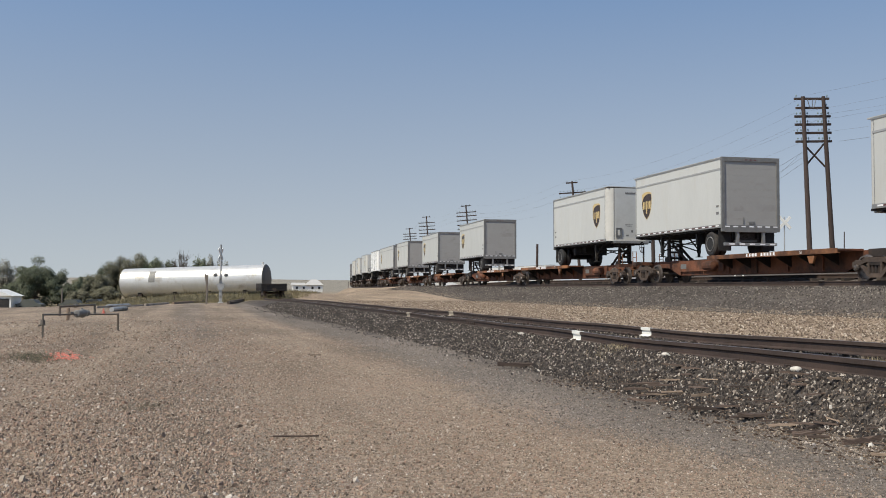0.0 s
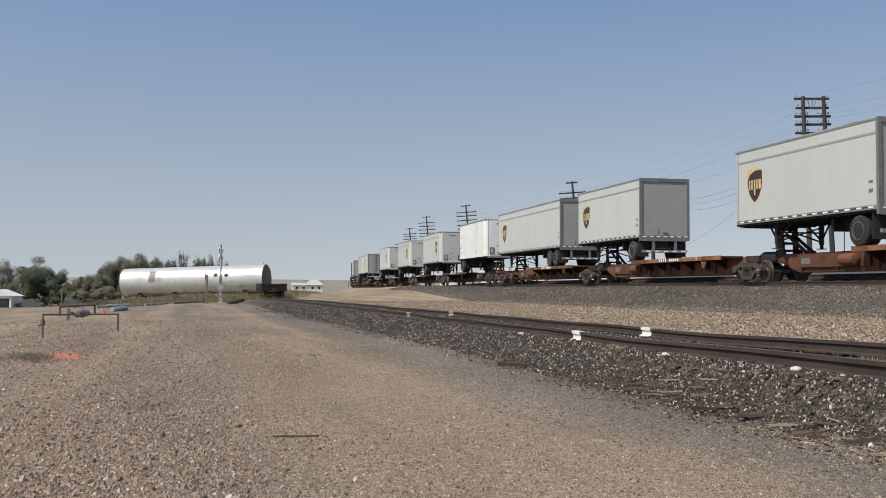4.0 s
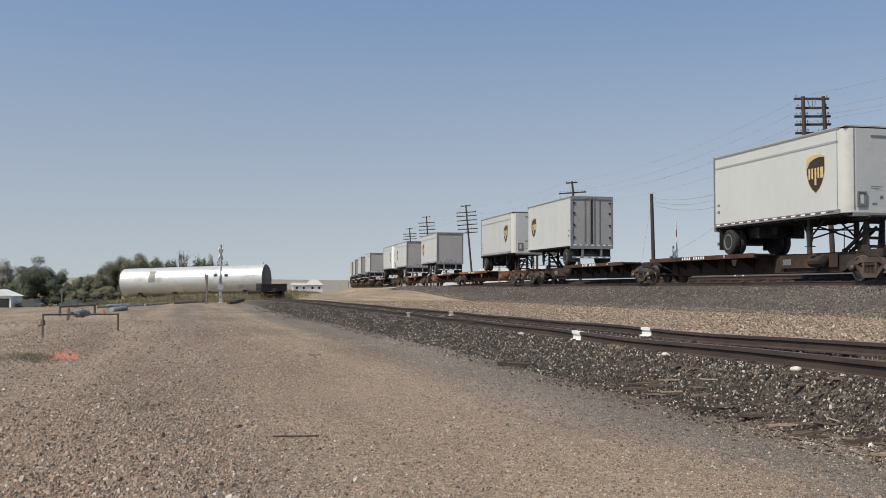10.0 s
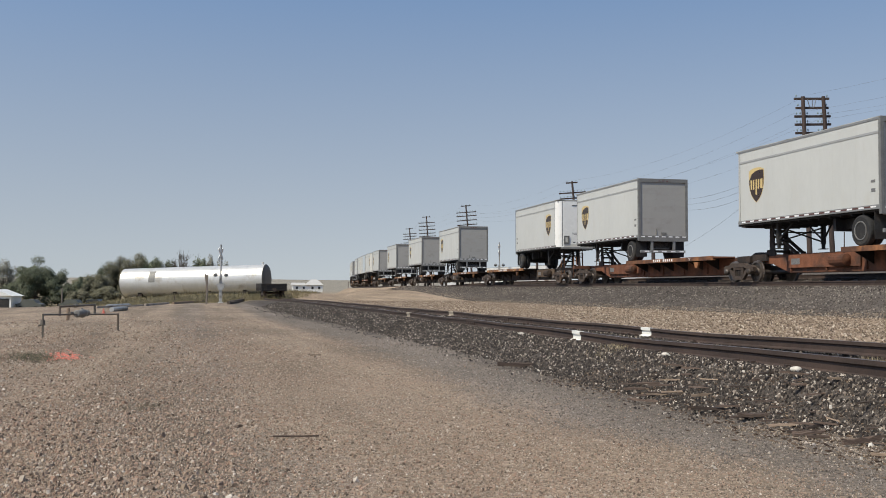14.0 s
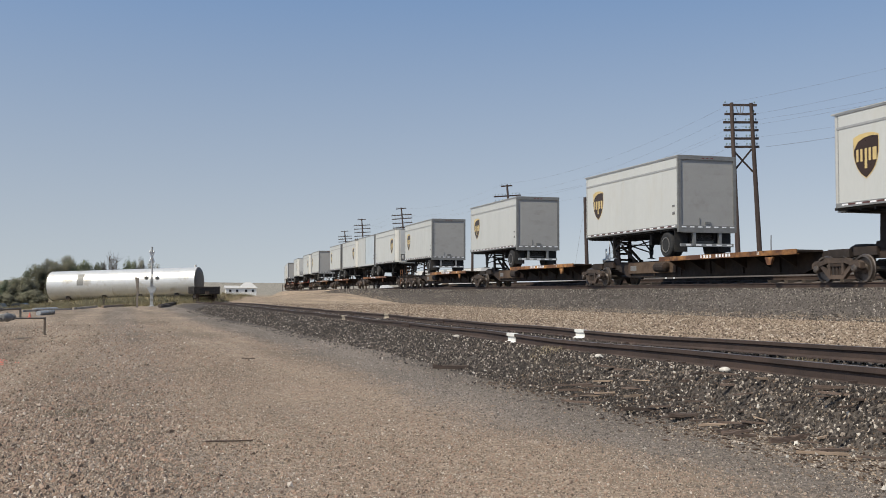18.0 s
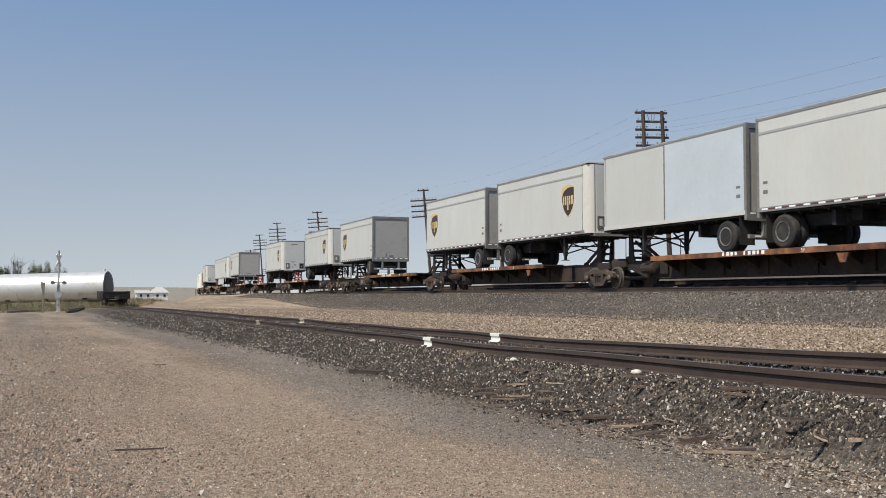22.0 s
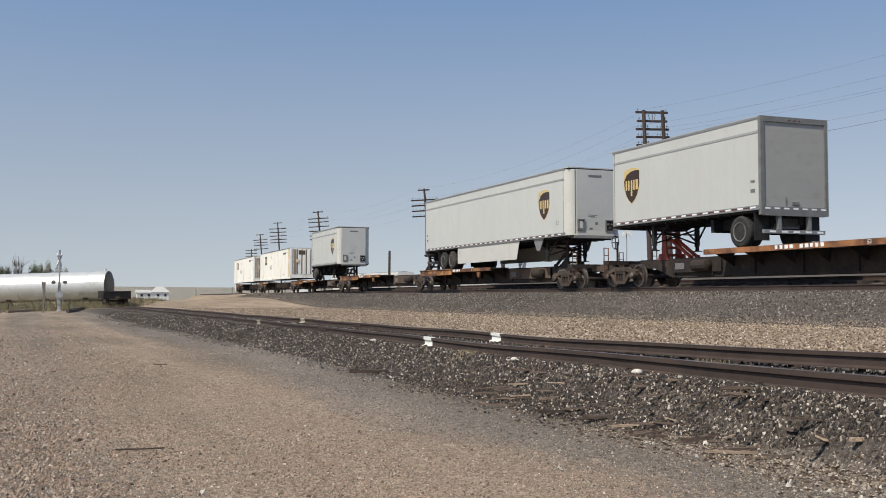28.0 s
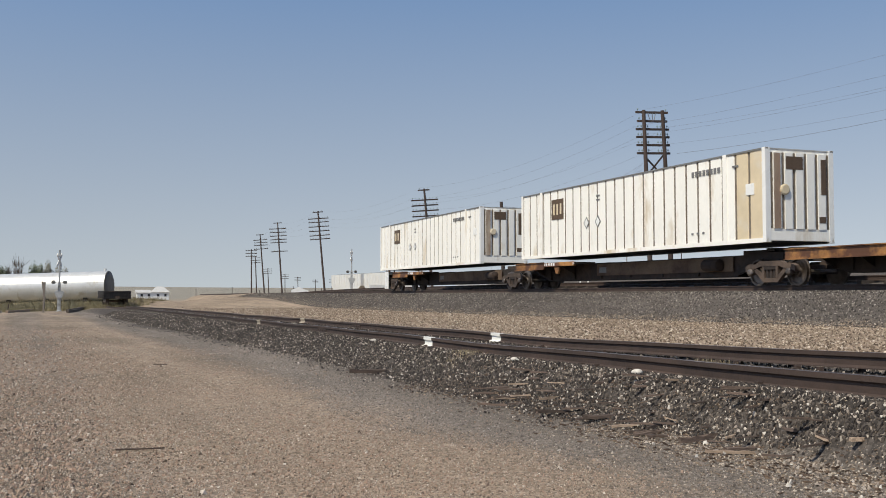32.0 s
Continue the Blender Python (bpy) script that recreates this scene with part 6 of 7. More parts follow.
# ---- level crossing ----
def crossing_signal(x, y, turn, arm=False, lights=True, height=4.6, face_turn=0.0):
    z = float(ground_z(x, y)) - 0.03
    s = thing("crossing_signal", "grey mast crossing signal with white crossbuck and paired lights" if lights else "white crossbuck on a slender post", "crossing signal", Matrix.Translation((x, y, z)) @ Matrix.Rotation(turn, 4, "Z"), group="crossing signals")
    bm = B()
    rod(bm, (0, 0, 0), (0, 0, height + (0.35 if lights else 0)), 0.065 if lights else 0.05, 10)
    part("mast", bm, M_GALV, s)
    bm = B()
    spun(bm, [(0.24, 0), (0.24, 0.05), (0.10, 0.12), (0.10, 0.34)], (0, 0, 0), "Z", 12)
    part("mast_base", bm, M_GALV, s)
    for a in (45, -45):
        bm = B()
        q = Matrix.Rotation(face_turn, 4, "Z") @ Matrix.Rotation(radians(a), 4, "Y")
        vs = box(bm, -0.62, 0.62, -0.02, 0.02, -0.115, 0.115)
        for v in vs:
            v.co = q @ v.co + Vector((0, -0.10 - (0.022 if a > 0 else 0), height - 0.42))
        part("crossbuck_blade", bm, M_PAINTW, s, "white crossbuck blade")
    if not lights:
        return s
    for face in (-1, 1):
        bm = B()
        beam(bm, (-0.55, face * 0.12, height * 0.52), (0.55, face * 0.12, height * 0.52), 0.06, 0.06)
        bar = part("light_bar", bm, M_GALV, s)
        for lx in (-0.42, 0.42):
            bm = B()
            spun(bm, [(0.15, 0.0), (0.15, 0.02), (0.11, 0.04), (0.10, 0.16), (0.04, 0.2)], (lx, face * 0.16, height * 0.52), "Y", 16)
            disc = part("light_disc", bm, M_EDGE, bar, "dark light backing disc")
            bm = B()
            rows = [[bm.verts.new((lx + 0.12 * math.cos(q), face * (0.20 + o), height * 0.52 + 0.12 * math.sin(q) - 0.12 * o)) for q in (0.2, 0.9, 1.57, 2.24, 2.94)] for o in (0.0, 0.32)]
            for q in range(4):
                bm.faces.new((rows[0][q], rows[0][q + 1], rows[1][q + 1], rows[1][q]))
            part("light_hood", bm, M_GALV, disc)
    bm = B()
    box(bm, -0.10, 0.12, -0.09, -0.065, 1.55, height * 0.5)
    part("mast_panel", bm, M_GALV, s)
    bm = B()
    slab(bm, [(-0.34, 1.52), (-0.18, 1.10), (0.20, 1.06), (0.36, 1.50), (0.16, 1.62), (-0.14, 1.60)], -0.20, 0.20)
    box(bm, -0.12, 0.12, -0.12, 0.12, 0.0, 1.1)
    part("gate_motor", bm, M_GALV, s, bevel=0.03)
    if arm:
        bm = B()
        for k in range(5):
            if k % 2 == 0:
                beam(bm, (0.35 - 0.06 * k, -0.2, 1.4 + 0.55 * k), (0.35 - 0.06 * (k + 1), -0.2, 1.4 + 0.55 * (k + 1)), 0.05, 0.10)
        a = part("gate_arm", bm, M_PAINTW, s, "raised white gate arm with red bands")
        bm = B()
        for k in range(5):
            if k % 2:
                beam(bm, (0.35 - 0.06 * k, -0.2, 1.4 + 0.55 * k), (0.35 - 0.06 * (k + 1), -0.2, 1.4 + 0.55 * (k + 1)), 0.052, 0.10)
        part("red_bands", bm, M_RED, a)
    return s


crossing_signal(-17.88, 80.0, radians(8), height=4.38, face_turn=radians(73))
crossing_signal(5.96, 105.0, radians(-10), height=4.3, face_turn=radians(84))
crossing_signal(17.4, 75.0, radians(60), arm=True, height=2.0)
crossing_signal(25.8, 75.0, radians(5), lights=False, height=4.4)


# ---- the yard's far edge ----
def tank():
    c = Vector((-24.9, 100.0, 1.42))
    t = thing("storage_tank", "long galvanised steel tank lying on its side", "tank", Matrix.Translation(c) @ Matrix.Rotation(radians(-9), 4, "Z") @ Matrix.Rotation(radians(-1.7), 4, "Y"))
    L, r = 14.9, 1.42
    n = 48
    for k in range(9):
        bm = B()
        x0, x1 = -L / 2 + L * k / 9, -L / 2 + L * (k + 1) / 9
        rr = r + (0.008 if k % 2 else 0)
        spun(bm, [(rr, x0), (rr, x1)], (0, 0, 0), "X", n)
        part("shell_ring", bm, M_TANK, t, "dull silver steel ring")
    for s in (-1, 1):
        bm = B()
        spun(bm, [(r + 0.02, s * L / 2), (r * 0.97, s * (L / 2 + 0.06)), (r * 0.6, s * (L / 2 + 0.14)), (0.05, s * (L / 2 + 0.17))], (0, 0, 0), "X", 32)
        part("end_cap", bm, M_TANKEND, t, "dark end cap", soft=True)
    bm = B()
    for k in range(8):
        a0, a1 = radians(168 - 60 + k * 6), radians(168 - 60 + (k + 1) * 6)
        q = [bm.verts.new((x, -(r + 0.02) * math.cos(a - math.pi / 2 - 0.35), (r + 0.02) * math.sin(a - math.pi / 2 - 0.35))) for a, x in ((a0, -4.35), (a0, -3.7), (a1, -3.7), (a1, -4.35))]
        bm.faces.new(q)
    part("patch", bm, M_PATCH, t, "dull grey patch on the shell")
    for x in (-5.5, -1.8, 1.8, 5.5):
        bm = B()
        slab(bm, [(x - 0.2, -3.0), (x + 0.2, -3.0), (x + 0.2, -0.9), (x - 0.2, -0.9)], -0.95, 0.95)
        part("saddle", bm, M_DARK, t)
    bm = B()
    rod(bm, (L / 2 - 0.4, 0.2, r), (L / 2 - 0.4, 0.2, r + 0.25), 0.12, 10)
    part("vent", bm, M_TANK, t)


tank()


def flat_gondola():
    y0 = 86.0
    slope = float(siding_x(y0 + 5) - siding_x(y0 - 5)) / 10
    c = thing("gondola_car", "low black gondola car standing on the siding's end", "rail car", Matrix.Translation((float(siding_x(y0)) + 0.2, y0, float(siding_z(y0)) - 0.02)) @ Matrix.Rotation(math.atan(-slope), 4, "Z") @ Matrix.Diagonal((0.86, 1, 1, 1)))
    bm = B()
    box(bm, -1.18, 1.18, 0, 7.5, 0.62, 0.80)
    part("floor", bm, M_CART, c)
    for s in (-1, 1):
        bm = B()
        vs = box(bm, s * 1.16, s * 1.22, -0.02, 7.52, 0.62, 1.28)
        for v in vs[4:]:
            v.co.x += s * 0.06
        for k in range(6):
            box(bm, s * 1.22, s * 1.28, 0.2 + k * 1.4, 0.3 + k * 1.4, 0.62, 1.24)
        part("side", bm, M_CART, c)
    for y in (0.0, 7.46):
        bm = B()
        box(bm, -1.18, 1.18, y - 0.02, y + 0.04, 0.62, 1.26)
        for k in range(3):
            box(bm, -1.3, 1.3, y - 0.06, y - 0.02, 0.70 + 0.2 * k, 0.74 + 0.2 * k)
        part("end_board", bm, M_CART, c)
    bm = B()
    box(bm, -1.26, 1.26, -0.08, 0.10, 1.24, 1.18)
    part("rim", bm, M_CART, c)
    for y in (0.9, 2.6, 5.2, 6.8):
        bm = B()
        rod(bm, (-0.9, y, 0.42), (0.9, y, 0.42), 0.07, 8)
        for s in (-1, 1):
            spun(bm, [(0.10, s * 0.70), (0.44, s * 0.70), (0.42, s * 0.82), (0.10, s * 0.84)], (0, y, 0.42), "X", 16)
        part("wheelset", bm, M_TRUCK, c)
    bm = B()
    box(bm, -1.05, -0.85, 0.3, 3.2, 0.30, 0.62)
    box(bm, 0.85, 1.05, 0.3, 3.2, 0.30, 0.62)
    box(bm, -0.15, 0.15, -0.6, 0.2, 0.60, 0.85)
    part("underframe", bm, M_TRUCK, c)


flat_gondola()


def piping():
    def gz(x, y):
        return float(ground_z(x, y))
    p = thing("meter_piping", "dark pipe loop with a grey valve standing on the gravel", "piping", Matrix.Translation((-8.36, 20.81, gz(-8.36, 20.81))))
    dz = gz(-8.46, 25.88) - gz(-8.36, 20.81)
    bm = B()
    rod(bm, (0, 0, -0.05), (0, 0, 0.48), 0.02, 8)
    rod(bm, (0, 0, 0.48), (-0.08, 5.05, dz + 0.42), 0.02, 8)
    rod(bm, (-0.08, 5.05, dz + 0.44), (-0.08, 5.05, dz - 0.08), 0.03, 8)
    part("front_pipe", bm, M_PIPE, p)
    bm = B()
    spun(bm, [(0.06, 1.75), (0.09, 1.78), (0.09, 1.82), (0.06, 1.84), (0.085, 1.95), (0.105, 2.1), (0.085, 2.25), (0.05, 2.36), (0.08, 2.38), (0.08, 2.42), (0.05, 2.44)], (-0.03, 0.25, 0.445), "Y", 14)
    rod(bm, (-0.03, 2.35, 0.46), (-0.03, 2.35, 0.57), 0.02, 8)
    part("valve", bm, M_METER, p, "round grey valve body")
    bm = B()
    rod(bm, (0, 0, 0.26), (0, 0, 0.37), 0.048, 10)
    rod(bm, (0, 0, 0.28), (-0.09, -0.02, 0.25), 0.022, 8)
    part("tap", bm, M_PIPE, p)
    bm = B()
    rod(bm, (-0.03, 1.55, 0.462), (-0.03, 1.72, 0.46), 0.042, 8)
    part("coupling", bm, M_PIPE, p)
    q = thing("pipe_arch", "dark bent pipe loop behind the meter", "piping", Matrix.Translation((-15.2, 39.5, gz(-15.2, 39.5))))
    bm = B()
    rod(bm, (0, 0, -0.1), (0, 0, 0.40), 0.05, 8)
    rod(bm, (0, 0, 0.38), (0.75, 1.8, 0.42), 0.045, 8)
    rod(bm, (0.75, 1.8, 0.42), (0.75, 1.8, -0.1), 0.05, 8)
    part("pipe", bm, M_PIPE, q)
    bm = B()
    rod(bm, (0.3, 0.72, 0.40), (0.36, 0.86, 0.403), 0.075, 8)
    part("coupling", bm, M_PIPE, q)
    for x0, y0, x1, y1, r, mt, nm, lb in (
            (-20.4, 60.5, -20.3, 64.4, 0.11, M_GALV, "culvert_pipe", "grey corrugated culvert pipe lying on gravel"),
            (-16.4, 49.3, -16.3, 51.2, 0.12, M_GALV, "culvert_pipe", "grey corrugated culvert pipe with an open end"),
            (-20.2, 58.0, -19.75, 65.6, 0.06, M_LOOSE, "loose_rail", "rusty loose rail lying along the yard edge"),
            (-19.75, 66.0, -22.1, 80.0, 0.08, M_LOOSE, "loose_rail", "pale dusty rail lying along the yard edge"),
            (-20.6, 76.0, -21.6, 90.0, 0.10, M_WOODL, "loose_timber", "long brown timber lying on gravel"),
            (-16.5, 76.5, -17.6, 89.5, 0.12, M_BARK, "tie_stack", "dark old timbers lying near the crossing"),
            (-15.9, 73.8, -16.2, 79.0, 0.10, M_BARK, "tie_stack", "dark old timber half buried near the crossing")):
        z0, z1 = gz(x0, y0) + r * 0.9, gz(x1, y1) + r * 0.9
        t = thing(nm, lb, "pipe" if "pipe" in nm else ("rail" if "rail" in nm else "timber"), Matrix.Translation((x0, y0, z0)), group="loose material at the yard edge")
        bm = B()
        d = Vector((x1 - x0, y1 - y0, z1 - z0))
        if nm == "culvert_pipe":
            n = 18
            for k in range(n):
                rod(bm, d * (k / n), d * ((k + 0.55) / n), r, 12)
                rod(bm, d * ((k + 0.55) / n), d * ((k + 1) / n), r * 0.93, 12)
        else:
            beam(bm, (0, 0, 0), d, r * 1.6, r * 1.8)
        part("length", bm, mt, t)
    for x, y, h, mt, lb in ((-24.7, 91.5, 0.65, M_POLE, "short dark post behind the timbers"), (-49.8, 130.0, 2.9, M_GREYWOOD, "pale slender post before the trees"), (-12.9, 34.2, 0.42, M_WOODL, "short pale stake in the gravel")):
        t = thing("wooden_post", lb, "post", Matrix.Translation((x, y, gz(x, y) - 0.1)))
        bm = B()
        rod(bm, (0, 0, 0), (0.03, 0, h + 0.1), 0.11 if h > 1 else 0.07, 8, 0.09 if h > 1 else 0.06)
        part("shaft", bm, mt, t)
    # a split grey post: two boards leaning on one foot
    t = thing("split_post", "weathered grey split post by the crossing", "post", Matrix.Translation((-17.95, 75.5, gz(-17.95, 75.5) - 0.1)))
    for x0, x1, lo, hi, w in ((0.0, 0.06, 0.0, 2.30, 0.12), (0.09, -0.10, 1.0, 2.36, 0.11)):
        bm = B()
        beam(bm, (x0, 0.03 * w, lo), (x1, 0, hi), 0.09, w)
        part("board", bm, M_GREYWOOD, t, bevel=0.01)
    t = thing("marker_cone", "faded red and white marker cone beside the pipes", "cone", Matrix.Translation((-15.0, 44.0, gz(-15.0, 44.0))) @ Matrix.Scale(0.45, 4))
    bm = B()
    spun(bm, [(0.16, 0.03), (0.13, 0.05), (0.05, 0.42), (0.03, 0.45)], (0, 0, 0), "Z", 12)
    box(bm, -0.2, 0.2, -0.2, 0.2, 0, 0.03)
    part("cone_body", bm, M_SPRAY, t)


piping()


# ---- houses, trees and far things ----
def house():
    t = thing("house", "small white house with pale hipped roof and dark windows", "house", Matrix.Translation((-41.0, 300.0, float(ground_z(-41.0, 300.0)))) @ Matrix.Rotation(radians(12), 4, "Z"))
    bm = B()
    box(bm, -4.4, 4.4, -3, 3, 0, 2.2)
    part("wall", bm, M_HOUSE, t)
    bm = B()
    e = [bm.verts.new(p) for p in ((-0.6, -3.4, 2.2), (4.8, -3.4, 2.2), (4.8, 3.4, 2.2), (-0.6, 3.4, 2.2), (1.2, 0, 3.9), (3.0, 0, 3.9))]
    for f in ((0, 1, 5, 4), (1, 2, 5), (2, 3, 4, 5), (3, 0, 4), (3, 2, 1, 0)):
        bm.faces.new([e[i] for i in f])
    part("roof", bm, M_SHINGLE, t)
    bm = B()
    e = [bm.verts.new(p) for p in ((-4.8, -3.4, 2.1), (-0.6, -3.4, 2.1), (-0.6, 3.4, 2.1), (-4.8, 3.4, 2.1), (-4.8, 0, 2.9), (-0.6, 0, 2.9))]
    for f in ((0, 1, 5, 4), (2, 3, 4, 5), (3, 0, 4), (1, 2, 5), (3, 2, 1, 0)):
        bm.faces.new([e[i] for i in f])
    part("wing_roof", bm, M_SHINGLE, t)
    for x in (-3.2, -1.2, 1.4, 3.4):
        bm = B()
        box(bm, x - 0.4, x + 0.4, -3.06, -3.0, 0.9, 1.8)
        w = part("window", bm, M_HOUSE, t)
        bm = B()
        box(bm, x - 0.32, x + 0.32, -3.08, -3.06, 0.98, 1.72)
        part("pane", bm, M_PANE, w)
    t = thing("shed", "white gabled shed with a wide dark doorway", "shed", Matrix.Translation((-56.9, 128.0, float(ground_z(-56.9, 128)))) @ Matrix.Scale(0.78, 4))
    bm = B()
    box(bm, -2.4, 2.6, -2, 2, 0, 2.5)
    part("wall", bm, M_HOUSE, t)
    bm = B()
    box(bm, -1.9, 2.3, -2.03, -2.0, 0, 2.0)
    part("doorway", bm, M_UNDER, t)
    bm = B()
    e = [bm.verts.new(p) for p in ((-2.8, -2.3, 2.4), (3.0, -2.3, 2.4), (3.0, 2.3, 2.4), (-2.8, 2.3, 2.4), (0.1, -2.3, 3.5), (0.1, 2.3, 3.5))]
    for f in ((0, 1, 4), (1, 2, 5, 4), (2, 3, 5), (3, 0, 4, 5), (3, 2, 1, 0)):
        bm.faces.new([e[i] for i in f])
    part("roof", bm, M_HOUSE, t)
    # parked vehicles in the shade of the trees
    for x, y, col in ((-53.0, 128.0, M_VEHICLE), (-48.3, 130.0, M_VEHICLE), (-45.8, 131.0, M_PANE)):
        c = thing("parked_car", "dark parked car under the trees", "car", Matrix.Translation((x, y, float(ground_z(x, y)))), group="cars under the trees")
        bm = B()
        slab(bm, [(-1.6, 0.35), (-1.65, 0.9), (-1.1, 1.0), (-0.7, 1.45), (0.6, 1.45), (1.0, 1.0), (1.65, 0.85), (1.6, 0.35)], -0.8, 0.8)
        part("body", bm, col, c, bevel=0.05)
        for wx in (-1.0, 1.0):
            for wy in (-0.75, 0.75):
                bm = B()
                spun(bm, [(0.32, -0.1), (0.32, 0.1)], (wx, wy, 0.32), "Y", 12)
                part("wheel", bm, M_TYRE, c)


house()


def leaves(rng, blobs, n, size):
    """Small leaf cards filling an uneven crown."""
    pick = rng.integers(len(blobs), size=n)
    centre, radius = np.array([q[0] for q in blobs])[pick], np.array([q[1] for q in blobs])[pick]
    v = rng.normal(0, 1, (n, 3))
    v = v / np.linalg.norm(v, axis=1)[:, None] * rng.uniform(0.25, 1.08, (n, 1)) ** 0.55
    p = centre + v * radius
    up = v + np.array((-0.2, -0.5, 0.7)) + rng.normal(0, 0.45, (n, 3))
    a = np.cross(up, rng.normal(0, 1, (n, 3)))
    a /= np.linalg.norm(a, axis=1)[:, None]
    b = np.cross(up, a)
    b /= np.linalg.norm(b, axis=1)[:, None]
    s = size * rng.uniform(0.6, 1.4, (n, 1))
    verts = np.stack([p - a * s, p + b * s * 0.5, p + a * s, p - b * s * 0.5], 1).reshape(-1, 3)
    return verts, np.arange(4 * n).reshape(n, 4)


def tree(x, y, h, w, material, seed, dense=1.0, label="full green broadleaf tree with uneven crown"):
    """A trunk that forks into limbs, each limb ending in a few clumps of leaves; a bare one has twigs instead."""
    rng = np.random.default_rng(seed)
    z = float(ground_z(x, y)) - 0.1
    t = thing("tree", label, "tree", Matrix.Translation((x, y, z)), group="trees beyond the yard")
    bm = B()
    rod(bm, (0, 0, 0), (0.1, 0, h * 0.3), 0.03 * h, 8, 0.022 * h)
    clumps = []
    for k in range(15 if dense else 30):
        a = k * 2.4 + rng.uniform(-0.5, 0.5)
        up = (k + 0.5) / (15 if dense else 30)
        spread = math.sin(math.pi * min(0.22 + 0.72 * up, 1.0)) ** 0.7
        r = w / 2 * spread * rng.uniform(0.45, 0.82)
        tip = np.array((r * math.cos(a), r * math.sin(a), h * (0.20 + 0.66 * up) * rng.uniform(0.94, 1.02)))
        mid = (tip[0] * 0.4, tip[1] * 0.4, h * 0.18 + 0.45 * (tip[2] - h * 0.18))
        rod(bm, (0.1, 0, h * 0.18), mid, 0.012 * h, 5, 0.008 * h)
        rod(bm, mid, tuple(tip), 0.008 * h, 5, 0.003 * h)
        if not dense:
            for q in range(10):
                end = tip + rng.normal(0, 1, 3) * np.array((w * 0.10, w * 0.10, h * 0.06))
                rod(bm, tuple(tip * 0.8 + np.array(mid) * 0.2), tuple(end), 0.003 * h, 4, 0.001 * h)
        for q in range(4 if dense else 5):
            end = tip + rng.normal(0, 1, 3) * np.array((w, w, h)) * (0.06 if dense else 0.06)
            rod(bm, mid if not dense else tuple(tip), tuple(end), 0.0035 * h, 4, 0.0012 * h)
            sz = rng.uniform(0.10, 0.19)
            clumps.append((tuple(end), (w * sz, w * sz, h * sz * 0.8)))
    part("trunk", bm, M_BARK, t)
    if dense:
        v, f = leaves(rng, clumps, int(17000 * dense), 0.105)
        o = new("crown", fast_mesh("crown", v, f, material))
        o.parent = t


for i, (x, y, h, w, mt, dn) in enumerate((
        (-66.3, 150, 7.4, 5.2, M_LEAFG, 0.5), (-70.5, 152, 6.0, 4.5, M_LEAF, 0.7), (-61.6, 150, 7.1, 8.0, M_LEAF, 1.7), (-59.2, 153, 5.6, 4.6, M_LEAF, 0.8), (-64.5, 148, 3.2, 3.4, M_LEAF, 0.5),
        (-57.2, 149, 3.6, 4.0, M_LEAF, 0.6), (-55.6, 152, 4.3, 3.6, M_LEAFB, 0.6), (-54.2, 150, 4.6, 3.8, M_LEAF, 0.7), (-52.3, 150, 5.2, 4.8, M_LEAFB, 0.9), (-56.9, 170, 7.4, 5.6, M_LEAF, 0.9),
        (-54.6, 168, 8.1, 5.8, M_LEAFB, 1.0), (-52.4, 171, 8.9, 6.4, M_LEAFB, 1.1), (-50.3, 170, 8.4, 4.6, M_LEAF, 0.9), (-48.6, 169, 8.3, 3.4, M_LEAF, 0.7), (-46.9, 170, 7.9, 2.9, M_LEAF, 0.6),
        (-44.8, 170, 10.4, 4.6, M_LEAF, 0), (-41.7, 170, 8.7, 2.8, M_LEAF, 0.5), (-40.1, 171, 8.2, 3.2, M_LEAFG, 0.5), (-38.4, 172, 7.7, 3.4, M_LEAFG, 0.4), (-53.4, 146, 2.6, 4.2, M_LEAFB, 0.5), (-50.0, 148, 3.4, 4.0, M_LEAFB, 0.6), (-43.2, 172, 6.4, 3.8, M_LEAFG, 0.4))):
    tree(x, y, h, w, mt, 20 + i, dn, "bare grey tree with thin branches" if dn == 0 else ("grey green open tree with gaps in its crown" if mt is M_LEAFG else "full green broadleaf tree with uneven crown"))


def tufts(name, label, material, n, area, seed, h, kind="stuff"):
    """Blades of grass in clumps."""
    rng = np.random.default_rng(seed)
    verts, faces = [], []
    for k in range(n):
        x, y = area(rng)
        z = float(ground_z(x, y))
        for q in range(5):
            a, l = rng.uniform(0, 2 * math.pi), h * rng.uniform(0.5, 1.3)
            bx, by = x + rng.normal(0, h * 0.35), y + rng.normal(0, h * 0.35)
            wd = h * 0.035
            dx, dy = math.cos(a), math.sin(a)
            i = len(verts)
            verts += [(bx - dy * wd, by + dx * wd, z - 0.02), (bx + dy * wd, by - dx * wd, z - 0.02), (bx + dx * l * 0.5, by + dy * l * 0.5, z + l * 0.8)]
            faces.append((i, i + 1, i + 2))
    return tagged(new(name, fast_mesh(name, verts, faces, material)), label, "grass", kind=kind)


tufts("dry_grass", "dry yellow grass round the tank and crossing", M_GRASS, 5200, lambda r: (r.uniform(-42, -13), r.uniform(84, 108)), 3, 0.42)
tufts("sage_clumps", "olive brown weeds on the bank below the tank", M_WEED, 900, lambda r: (r.uniform(-34, -15), r.uniform(90, 97.5)), 13, 0.5)
tufts("far_grass", "dry grass strip before the trees", M_GRASS, 3000, lambda r: (r.uniform(-75, -35), r.uniform(95, 135)), 4, 0.5)
tufts("weed_clump", "low grey green weed on the gravel", M_WEED, 620, lambda r: (lambda q: (-0.412 * q + r.normal(0, 0.2), q))(14.5 + r.normal(0, 0.5)), 5, 0.055)
